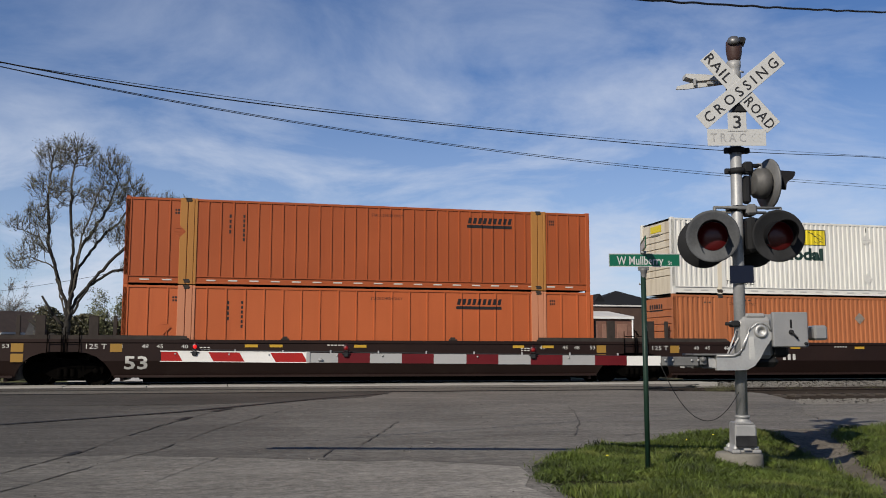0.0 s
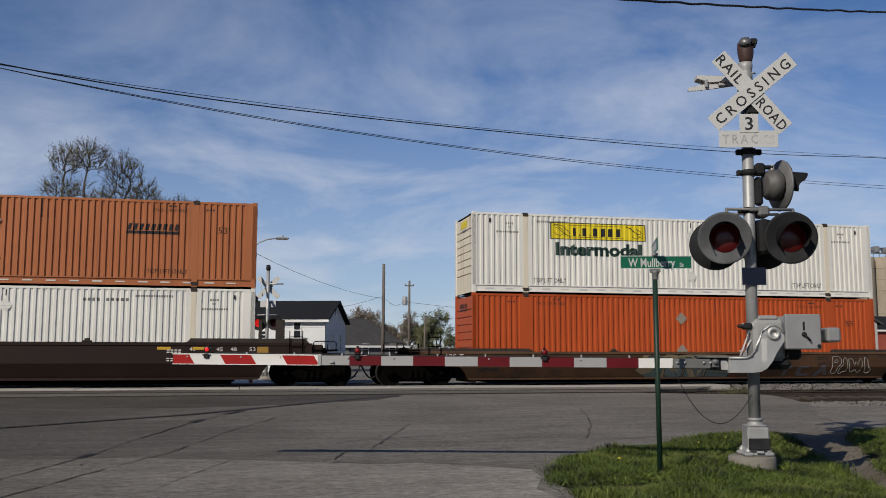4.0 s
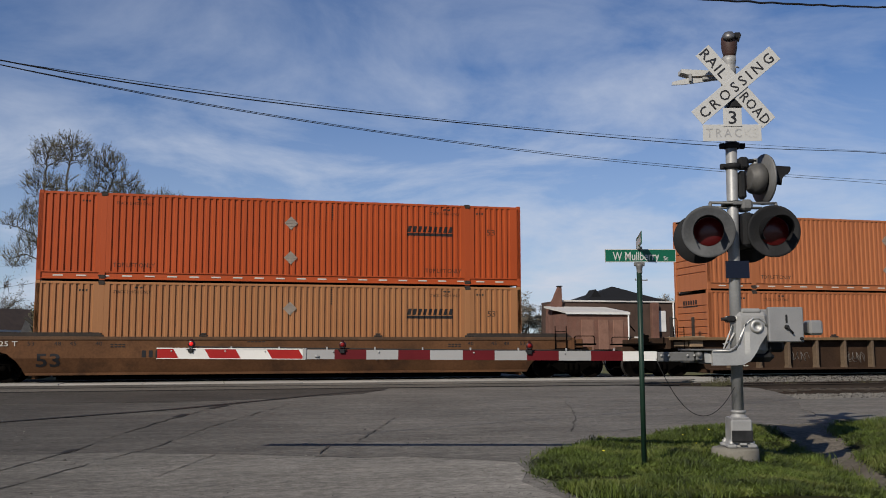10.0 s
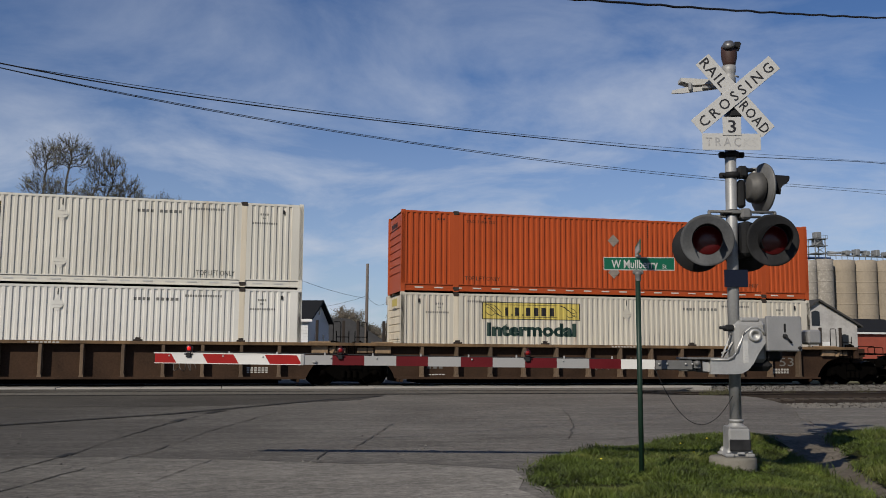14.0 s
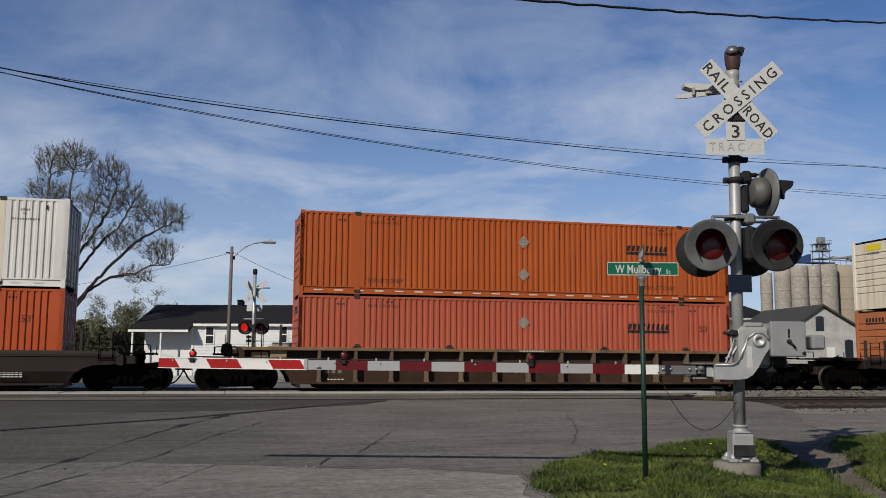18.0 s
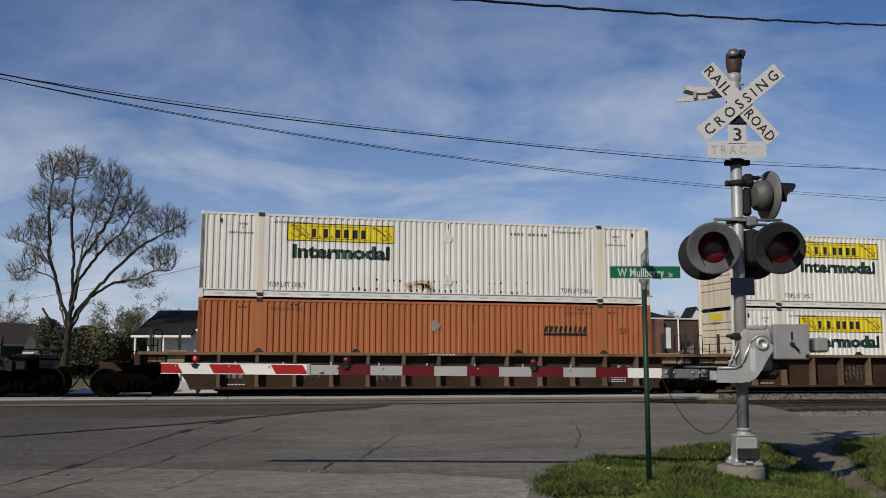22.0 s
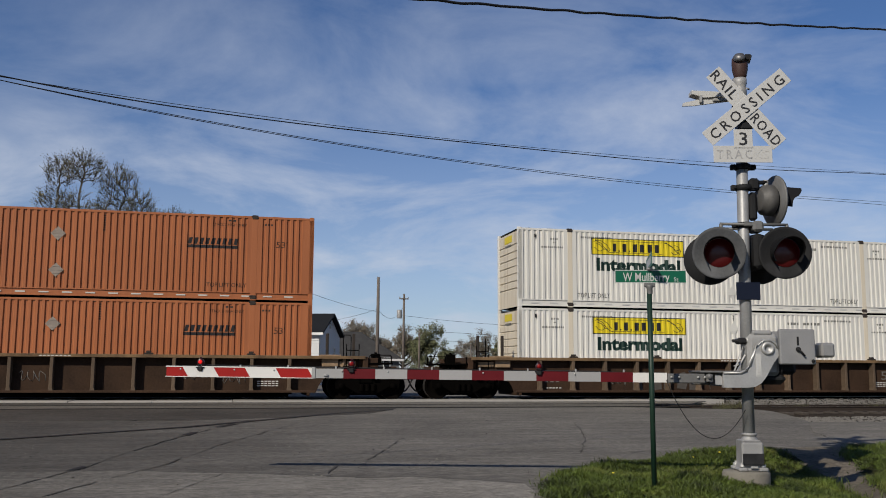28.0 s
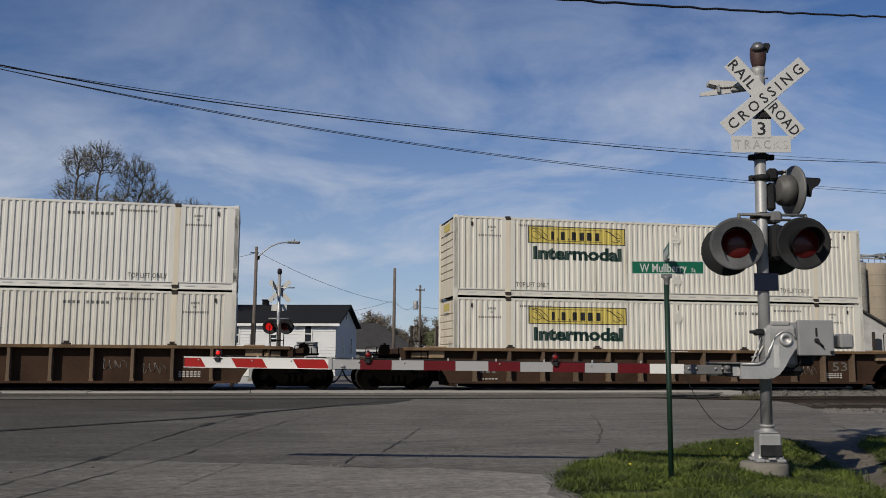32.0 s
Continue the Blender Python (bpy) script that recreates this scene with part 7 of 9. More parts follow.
for x in (-1.04, -0.95, -0.72, -0.64):
    g_part("adapter_bolt", lambda bm: turned(bm, [(0, -0.012), (0.014, -0.012), (0.016, 0.0)], (0, 0, 0), (0, 1, 0), 6), GALV, key="adapter_bolt", at=(x, -0.272, 0.965))


def band(u0, u1, z0, z1, lean):
    def build(bm):
        prism(bm, [(u0 + lean, z0), (u1 + lean, z0 + (z1 - z0) * 0.0), (u1, z1), (u0, z1)], -0.262, -0.205)
    return build


def arm_z(u):
    return 0.957 + (-1.09 - u) * 0.0075


edges = [-1.09, -1.50, -1.885, -2.275, -2.66, -3.05, -3.435, -3.83, -4.215, -4.60, -4.985, -5.35]
for k, (a, b) in enumerate(zip(edges, edges[1:])):
    zc = arm_z((a + b) / 2)
    tint = (WHITE_BAND if k == 0 else WHITE_DULL) if k % 2 == 0 else RED_DULL
    g_part("arm_stripe", band(b, a, zc - 0.0575, zc + 0.0575, 0.0), tint, ("dull silver" if k % 2 == 0 else "dull dark red") + " band of the gate arm")
slant = [-5.35, -5.42, -5.806, -6.18, -6.555, -6.93, -7.12]
for k, (a, b) in enumerate(zip(slant, slant[1:])):
    zc = arm_z((a + b) / 2) + 0.001
    l0 = 0.0 if k == 0 else 0.07
    l1 = 0.0 if k == 5 else 0.07

    def slanted_band(bm, a=a, b=b, zc=zc, l0=l0, l1=l1):
        prism(bm, [(b + l1, zc - 0.058), (a + l0, zc - 0.058), (a, zc + 0.058), (b, zc + 0.058)], -0.268, -0.2)
    g_part("arm_stripe", slanted_band, WHITE_BAND if k % 2 == 0 else RED_BAND, ("white" if k % 2 == 0 else "red") + " slanted band of the gate arm")
g_part("arm_edge", lambda bm: (prism(bm, [(-7.13, arm_z(-7.13) + 0.055), (-5.34, arm_z(-5.34) + 0.055), (-5.34, arm_z(-5.34) + 0.067), (-7.13, arm_z(-7.13) + 0.069)], -0.271, -0.2), prism(bm, [(-7.13, arm_z(-7.13) - 0.063), (-5.34, arm_z(-5.34) - 0.063), (-5.34, arm_z(-5.34) - 0.055), (-7.13, arm_z(-7.13) - 0.055)], -0.271, -0.2)), WHITE_BAND, "pale rolled edges of the tip section")
g_part("arm_splice", lambda bm: (rbox(bm, -5.37, -5.32, -0.272, -0.198, arm_z(-5.35) - 0.064, arm_z(-5.35) + 0.07, 0.006), tube(bm, (-5.22, -0.275, arm_z(-5.22) - 0.02), (-5.17, -0.27, arm_z(-5.2) - 0.03), 0.014, 6)), WHITE_DULL, "bent metal splice of the arm")
for u in (-6.95, -6.30, -5.82, -5.0, -4.45, -3.3, -2.2, -1.3):
    g_part("arm_rivet", lambda bm: turned(bm, [(0, -0.008), (0.009, -0.006), (0.012, 0.0)], (0, 0, 0), (0, 1, 0), 6), GALV, key="arm_rivet", at=(u, -0.270, arm_z(u) + 0.03))


def arm_lamp(bm):
    """Clamp and short neck under a lamp."""
    rbox(bm, -0.030, 0.030, -0.045, 0.045, -0.05, 0.004, 0.008)
    rbox(bm, -0.026, 0.026, -0.03, 0.03, 0.01, 0.03, 0.006)
    tube(bm, (-0.05, -0.03, -0.01), (0.05, -0.03, -0.01), 0.008, 6)


def arm_lamp_body(bm):
    turned(bm, [(0.0, -0.020), (0.036, -0.024), (0.042, -0.018), (0.044, 0.0), (0.042, 0.018), (0.036, 0.024), (0.0, 0.020)], (0, 0, 0.052), (0, 1, 0), 18)
    rbox(bm, -0.036, 0.036, -0.022, 0.022, 0.004, 0.026, 0.008)
    rbox(bm, -0.016, 0.016, -0.014, 0.014, 0.090, 0.112, 0.006)


def arm_lens(bm):
    turned(bm, [(0.0, -0.042), (0.012, -0.039), (0.021, -0.031), (0.025, -0.021)], (0, 0, 0.056), (0, 1, 0), 18)
    turned(bm, [(0.025, 0.021), (0.021, 0.031), (0.012, 0.039), (0.0, 0.042)], (0, 0, 0.056), (0, 1, 0), 18)


for u, mat, say in ((-6.715, LENS_LIT, "glowing red"), (-4.888, LENS_HALF, "dimly glowing red"), (-2.628, LENS_HALF, "dimly glowing red")):
    zc = arm_z(u) + 0.062
    lm = g_part("arm_lamp", arm_lamp, SIGNAL_BLACK, "small lamp clamped on the arm", at=(u, -0.248, zc), key="arm_lamp")
    part("lamp_body", arm_lamp_body, LAMP_RED, lm, "arm_lamp_body", label="dark red round lamp body")
    part("lamp_lens", arm_lens, mat, lm, f"arm_lens_{mat.name}", label=f"{say} lens")
g_part("arm_cable", lambda bm: path(bm, [(-1.0, -0.20, 0.99), (-2.0, -0.2, 1.03), (-3.4, -0.2, 1.035), (-4.9, -0.2, 1.055), (-6.72, -0.2, 1.08)], 0.008, 5), RUBBER, "thin black cable along the arm")
for k in range(9):
    u = -1.6 - 0.58 * k
    g_part("cable_clip", lambda bm: rbox(bm, -0.01, 0.01, -0.01, 0.01, -0.01, 0.025, 0.004), GALV, key="cable_clip", at=(u, -0.22, arm_z(u) + 0.066))


def loop_cable(bm):
    pts = []
    for k in range(25):
        s = k / 24
        u = -1.10 + 0.97 * s
        pts.append((u, -0.26 + 0.1 * s, 0.93 - 4.0 * 0.50 * s * (1 - s) - 0.35 * s))
    path(bm, pts, 0.0048, 6)


g_part("hanging_cable", loop_cable, RUBBER, "black cable hanging in a loop")

# ---- street name sign ----
PX, PY = 4.62, 9.56
street = thing("street_sign", (PX, PY, gz(PY)), "green street name sign on a dark green post", "street sign", turn=-13.4)
ph = 2.105 - gz(PY)
part("post", lambda bm: tube(bm, (0, 0, -0.1), (-0.004, 0, ph - 0.13), 0.029, 14), POST_GREEN, street, label="dark green steel pipe post")
part("post_cap", lambda bm: (turned(bm, [(0.032, 0), (0.034, 0.06), (0.042, 0.075), (0.042, 0.1), (0.02, 0.11)], (0, 0, ph - 0.2), (0, 0, 1), 14), rbox(bm, -0.06, 0.06, -0.018, 0.018, ph - 0.12, ph - 0.075, 0.006)), ARM_STEEL, street, label="aluminium sign clamp")
name_plate = part("name_plate", lambda bm: rbox(bm, -0.405, 0.405, -0.003, 0.003, 0.0, 0.151, 0.004), SIGN_GREEN, street, at=(0.012, -0.006, ph - 0.078), label="green blade with white lettering")
part("plate_edge", lambda bm: (box(bm, -0.405, 0.405, -0.0045, -0.0035, 0.0, 0.009), box(bm, -0.405, 0.405, -0.0045, -0.0035, 0.142, 0.151), box(bm, -0.405, -0.399, -0.0045, -0.0035, 0.0, 0.151), box(bm, 0.399, 0.405, -0.0045, -0.0035, 0.0, 0.151)), SIGN_WHITE, name_plate, label="thin white border")
words("W Mullberry", 0.100, SIGN_WHITE, name_plate, (-0.315, -0.0055, 0.024), 0.53, 0.014)
words("St", 0.05, SIGN_WHITE, name_plate, (0.265, -0.0055, 0.022), 0.05, 0.008)
part("cross_clamp", lambda bm: rbox(bm, -0.03, 0.03, -0.05, 0.02, ph + 0.07, ph + 0.1, 0.008), ALU_DULL, street)
part("cross_plate", lambda bm: rbox(bm, -0.003, 0.003, -0.42, 0.38, ph + 0.09, ph + 0.235, 0.004), SIGN_GREEN, street, matrix=pose(0, 0, 0, 0, 0, -8), label="second green blade seen edge-on")
part("cross_plate_print", lambda bm: box(bm, -0.0045, -0.0035, -0.3, 0.3, ph + 0.12, ph + 0.2), SIGN_WHITE, street, matrix=pose(0, 0, 0, 0, 0, -8))

# ---- beyond the tracks ----
WOODPOLE = surface("grey weathered pole wood", (0.1118, 0.0946, 0.0817), 0.9, vary=0.3, size=0.5, grain=20, bump=0.4)
CABLE = surface("black cable sheath", (0.01032, 0.01032, 0.01118), 0.6, bump=0.0)
SIDING = surface("white house siding", (0.4971, 0.5044, 0.5117), 0.7, vary=0.08, size=1.2, grain=20, bump=0.1, dirt=(0.43, 0.43, 0.4128), dirt_at=0.6)
SHINGLE = surface("black roof shingles", (0.00602, 0.00645, 0.00774), 0.95, vary=0.3, size=0.8, grain=12, bump=0.4)
SHINGLE_BROWN = surface("brown roof shingles", (0.0559, 0.04042, 0.03268), 0.9, vary=0.3, size=0.8, grain=12, bump=0.4)
SHINGLE_GREY = surface("grey roof shingles", (0.0387, 0.03784, 0.03698), 0.9, vary=0.3, size=0.8, grain=12, bump=0.4)
GLASS = surface("dark window glass", (0.0172, 0.02064, 0.0258), 0.08, vary=0.1, bump=0.0)
TRIMW = surface("white window trim", (0.5482, 0.5482, 0.5409), 0.6, bump=0.0)
BRICK = surface("weathered red brick", (0.125, 0.062, 0.046), 0.9, vary=0.3, size=1.2, grain=9, bump=0.4, dirt=(0.155, 0.095, 0.073), dirt_at=0.5)
BRICK_PALE = surface("patched pale brick", (0.1806, 0.0989, 0.0731), 0.9, vary=0.25, size=0.8, grain=9, bump=0.4)
BRICK_DARK = surface("sooty brown brick", (0.056, 0.035, 0.027), 0.9, vary=0.35, size=1.0, grain=9, bump=0.4, dirt=(0.075, 0.05, 0.04), dirt_at=0.54)
STONE_TRIM = surface("pale coping", (0.4532, 0.4386, 0.4167), 0.8, vary=0.1, bump=0.1)
SILO_M = surface("stained silo concrete", (0.2266, 0.2083, 0.1827), 0.9, vary=0.2, size=6, grain=1.5, bump=0.2, dirt=(0.3612, 0.3397, 0.3053), dirt_at=0.50, each=0.08)
SILO_TAN = surface("tan silo concrete", (0.2266, 0.1938, 0.1498), 0.9, vary=0.2, size=6, grain=1.5, bump=0.2, dirt=(0.258, 0.215, 0.172), dirt_at=0.52, each=0.08)
BARN_M = surface("weathered pale masonry", (0.3216, 0.3143, 0.307), 0.9, vary=0.25, size=1.5, grain=4, bump=0.3, dirt=(0.2408, 0.2322, 0.2236), dirt_at=0.5)
BLUE_STEEL = surface("blue painted steel", (0.0258, 0.0516, 0.1376), 0.6, vary=0.2)
STEEL = surface("grey structural steel", (0.1892, 0.1978, 0.2064), 0.6, 0.3, vary=0.2)
RED_SHED = surface("red sheet wall", (0.258, 0.0602, 0.0387), 0.7, vary=0.2, size=2, grain=10)
BARK = surface("grey-brown bark", (0.021, 0.0185, 0.016), 0.95, vary=0.35, size=0.3, grain=20, bump=0.5)
TWIG = surface("grey-brown twigs", (0.064, 0.056, 0.044), 0.95, vary=0.35, size=0.6, grain=10, bump=0.0)
BUDS = surface("young tan-green buds", (0.20, 0.19, 0.115), 0.8, vary=0.4, size=1.0, grain=5, bump=0.0)
LEAF_SPRING = surface("spring foliage", (0.125, 0.13, 0.066), 0.8, vary=0.45, size=1.5, grain=4, bump=0.0)
LEAF_BROWN = surface("brownish twigs and buds", (0.15, 0.125, 0.092), 0.85, vary=0.4, size=1.5, grain=4, bump=0.0)


def mesh_of(name, verts, faces, material, smooth=False):
    me = bpy.data.meshes.new(name)
    me.from_pydata(verts, [], faces)
    me.materials.append(material)
    if smooth:
        me.polygons.foreach_set("use_smooth", [True] * len(me.polygons))
    return me


def tree(at, label, seed, trunk_h, trunk_r, limbs, depth, twig_len, bud_mat, buds, bud_size, spread=1.0, group="", bark=BARK):
    """A tree: a tapered trunk, limbs given as (direction, length, start height share) that fork again and again, and a crown of small buds or leaves."""
    rnd = random.Random(seed)
    tv, tf, cv, cf, lv, lf = [], [], [], [], [], []

    def limb(p, way, length, r, level):
        wood_v, wood_f = (tv, tf) if level <= 1 else (cv, cf)
        n = 6 if level <= 1 else 4 if level <= 3 else 3
        steps = 4 if level <= 2 else 2
        pts = [(p.copy(), r)]
        w = way.normalized()
        q = p.copy()
        for k in range(steps):
            w = (w + Vector((rnd.gauss(0, 0.13), rnd.gauss(0, 0.13), rnd.gauss(0.05, 0.09)))).normalized()
            q = q + w * length / steps
            pts.append((q.copy(), max(0.011, r * (1 - 0.62 * (k + 1) / steps))))
        first = len(wood_v)
        for i, (c, rr) in enumerate(pts):
            d = (pts[min(i + 1, len(pts) - 1)][0] - pts[max(i - 1, 0)][0]).normalized()
            s = d.orthogonal().normalized()
            u = d.cross(s)
            for k in range(n):
                a = 2 * math.pi * k / n
                wood_v.append(tuple(c + (s * math.cos(a) + u * math.sin(a)) * rr))
        for i in range(len(pts) - 1):
            for k in range(n):
                b = first + i * n
                wood_f.append((b + k, b + (k + 1) % n, b + n + (k + 1) % n, b + n + k))
        if level >= depth - 2:
            for c, rr in pts[1:]:
                for k in range(buds):
                    o = c + Vector((rnd.gauss(0, 0.16), rnd.gauss(0, 0.16), rnd.gauss(0, 0.16))) * twig_len
                    e1 = Vector((rnd.gauss(0, 1), rnd.gauss(0, 1), rnd.gauss(0, 1))).normalized() * bud_size * rnd.uniform(0.6, 1.4)
                    e2 = e1.orthogonal().normalized() * bud_size * rnd.uniform(0.4, 0.8)
                    b = len(lv)
                    lv.extend([tuple(o - e1), tuple(o + e2), tuple(o + e1), tuple(o - e2)])
                    lf.append((b, b + 1, b + 2, b + 3))
        if level < depth:
            kids = 3 if level < depth - 1 else 4
            for k in range(kids + (1 if level == 1 else 0)):
                u = rnd.uniform(0.35, 1.0) if k else 1.0
                i = min(steps - 1, int(u * steps - 1e-6))
                c = pts[i][0].lerp(pts[i + 1][0], u * steps - i)
                side = Vector((rnd.gauss(0, 1), rnd.gauss(0, 1), rnd.gauss(0.15, 0.7))).normalized()
                nw = (w * 0.95 + side * rnd.uniform(0.45, 0.95) * spread).normalized()
                limb(c, nw, length * rnd.uniform(0.52, 0.78), max(0.012, r * 0.36), level + 1)

    base = Vector((0, 0, -0.3))
    top = Vector((rnd.gauss(0, 0.1), rnd.gauss(0, 0.1), trunk_h))
    ring = 10
    levels = [(base, trunk_r * 1.5), (Vector((0, 0, 0.5)), trunk_r * 1.08), (top * 0.55, trunk_r * 0.95), (top, trunk_r * 0.9)]
    for c, rr in levels:
        for k in range(ring):
            a = 2 * math.pi * k / ring
            tv.append((c.x + math.cos(a) * rr * (1 + 0.08 * math.sin(3 * a)), c.y + math.sin(a) * rr, c.z))
    for i in range(3):
        for k in range(ring):
            tf.append((i * ring + k, i * ring + (k + 1) % ring, (i + 1) * ring + (k + 1) % ring, (i + 1) * ring + k))
    for way, length, share in limbs:
        limb(Vector((top.x * share, top.y * share, trunk_h * share)), Vector(way), length, trunk_r * 0.55, 1)
    t = thing("tree", at, label, "tree", group)
    piece("trunk", mesh_of("trunk", tv, tf, bark, True), t)
    tagged(piece("branchwork", mesh_of("branchwork", cv, cf, bark), t), kind="stuff")
    piece("crown", mesh_of("crown", lv, lf, bud_mat), t, label="sparse crown of young buds and leaves")
    return t


def big_tree(at, label, limbs, lobes, seed):
    """A broad old tree: given main limbs, and twigs that grow towards points strewn through the lobes of the crown until each is reached."""
    rnd = np.random.default_rng(seed)
    goals = []
    for cx, cy, cz, rx, ry, rz, n in lobes:
        n = int(n * 1.65)
        d = rnd.normal(size=(n, 3))
        d /= np.linalg.norm(d, axis=1)[:, None]
        goals.append(np.array((cx, cy, cz)) + d * np.array((rx, ry, rz)) * (rnd.random((n, 1)) ** 0.42))
    goals = np.concatenate(goals)
    nodes, parents = [np.array((0.0, 0.0, -0.3))], [-1]

    def grow(points, start):
        last = start
        for p in points:
            p = np.array(p, float)
            o = nodes[last]
            n = max(1, int(np.linalg.norm(p - o) / 0.27))
            for k in range(1, n + 1):
                wob = rnd.normal(0, 0.035, 3) if k < n else 0.0
                nodes.append(o + (p - o) * k / n + wob)
                parents.append(last)
                last = len(nodes) - 1
        return last
    fork = grow([(0.02, 0, 1.5), (0.06, 0, 2.9)], 0)
    for pts in limbs:
        grow(pts, fork)
    step, reach, near = 0.20, 3.2, 0.28
    best = np.full(len(goals), 1e9)
    owner = np.zeros(len(goals), int)
    alive = np.ones(len(goals), bool)
    done = 0
    shoots = {}
    for turn in range(110):
        for k in range(done, len(nodes)):
            d = np.linalg.norm(goals - nodes[k], axis=1)
            hit = d < best
            best[hit], owner[hit] = d[hit], k
        done = len(nodes)
        alive &= best > near
        use = np.where(alive & (best < reach))[0]
        if len(use) == 0:
            break
        pull = {}
        for g in use:
            v = goals[g] - nodes[owner[g]]
            pull.setdefault(int(owner[g]), []).append(v / np.linalg.norm(v))
        for k, vs in pull.items():
            v = np.sum(vs, axis=0) + np.array((0, 0, 0.08)) + rnd.normal(0, 0.05, 3)
            if parents[k] >= 0:
                back = nodes[k] - nodes[parents[k]]
                back = back / max(1e-6, np.linalg.norm(back))
                v = v / np.linalg.norm(v)
                if v @ back < -0.1:
                    continue
                v = v + 0.8 * back
            tip = nodes[k] + v / np.linalg.norm(v) * step
            mine = shoots.setdefault(k, [])
            if len(mine) > 2 or any(np.linalg.norm(tip - m) < 0.13 for m in mine):
                continue
            mine.append(tip)
            nodes.append(tip)
            parents.append(k)
    count = len(nodes)
    kids = [0] * count
    girth = [0.0] * count
    for k in range(count - 1, 0, -1):
        girth[k] = max(girth[k], 0.011 ** 2.6)
        girth[parents[k]] += girth[k]
        kids[parents[k]] += 1
    rad = [min(0.36, (1.12 + 0.42 * min(1.0, max(0.0, (g ** (1 / 2.6) - 0.03) / 0.06))) * g ** (1 / 2.6)) for g in girth]
    tv, tf, cv, cf, lv, lf = [], [], [], [], [], []
    for k in range(1, count):
        a, b = Vector(nodes[parents[k]]), Vector(nodes[k])
        ra, rb = min(rad[parents[k]], rad[k] * 1.25), rad[k]
        thick = rb > 0.075
        wv, wf, n = (tv, tf, 8) if thick else (cv, cf, 4 if rb > 0.02 else 3)
        d = (b - a).normalized()
        s = d.orthogonal().normalized()
        u = d.cross(s)
        first = len(wv)
        for c, r in ((a - d * ra * 0.25, ra), (b + d * rb * 0.25, rb)):
            for j in range(n):
                g = 2 * math.pi * j / n
                wv.append(tuple(c + (s * math.cos(g) + u * math.sin(g)) * r))
        for j in range(n):
            wf.append((first + j, first + (j + 1) % n, first + n + (j + 1) % n, first + n + j))
        if rb < 0.02:
            for j in range(11 if kids[k] == 0 else 3):
                tw = (d * 0.9 + Vector(rnd.normal(0, 0.30, 3)) + Vector((0, 0, 0.95))).normalized() * rnd.uniform(0.25, 0.80)
                sv = tw.orthogonal().normalized() * 0.007
                uv = tw.cross(sv).normalized() * 0.007
                f0 = len(cv)
                cv.extend([tuple(b + sv), tuple(b - sv * 0.5 + uv * 0.87), tuple(b - sv * 0.5 - uv * 0.87), tuple(b + tw)])
                cf.extend([(f0, f0 + 1, f0 + 3), (f0 + 1, f0 + 2, f0 + 3), (f0 + 2, f0, f0 + 3)])
                o = b + tw * rnd.uniform(0.5, 1.0)
                e1 = (tw.normalized() + Vector(rnd.normal(0, 0.25, 3))).normalized() * rnd.uniform(0.05, 0.11)
                e2 = e1.orthogonal().normalized() * rnd.uniform(0.010, 0.020)
                f0 = len(lv)
                lv.extend([tuple(o - e1), tuple(o + e2), tuple(o + e1), tuple(o - e2)])
                lf.append((f0, f0 + 1, f0 + 2, f0 + 3))
    t = thing("tree", at, label, "tree")
    piece("trunk", mesh_of("trunk", tv, tf, BARK, True), t)
    tagged(piece("branchwork", mesh_of("branchwork", cv, cf, TWIG), t), kind="stuff")
    piece("crown", mesh_of("crown", lv, lf, BUDS), t, label="sparse crown of young buds and leaves")
    part("sawn_limb", lambda bm: (tube(bm, (-0.05, 0, 2.6), (-0.7, -0.2, 3.3), 0.11, 8, 0.095), tube(bm, (-0.7, -0.2, 3.3), (-1.4, -0.3, 4.5), 0.095, 8, 0.06)), BARK, t, label="leaning sawn-off limb")
    part("sawn_limb", lambda bm: (tube(bm, (-0.1, 0, 1.85), (-0.9, -0.3, 2.15), 0.16, 8, 0.14), tube(bm, (-0.9, -0.3, 2.15), (-2.03, -0.5, 3.05), 0.14, 8, 0.11)), BARK, t, label="leaning sawn-off limb")
    return t


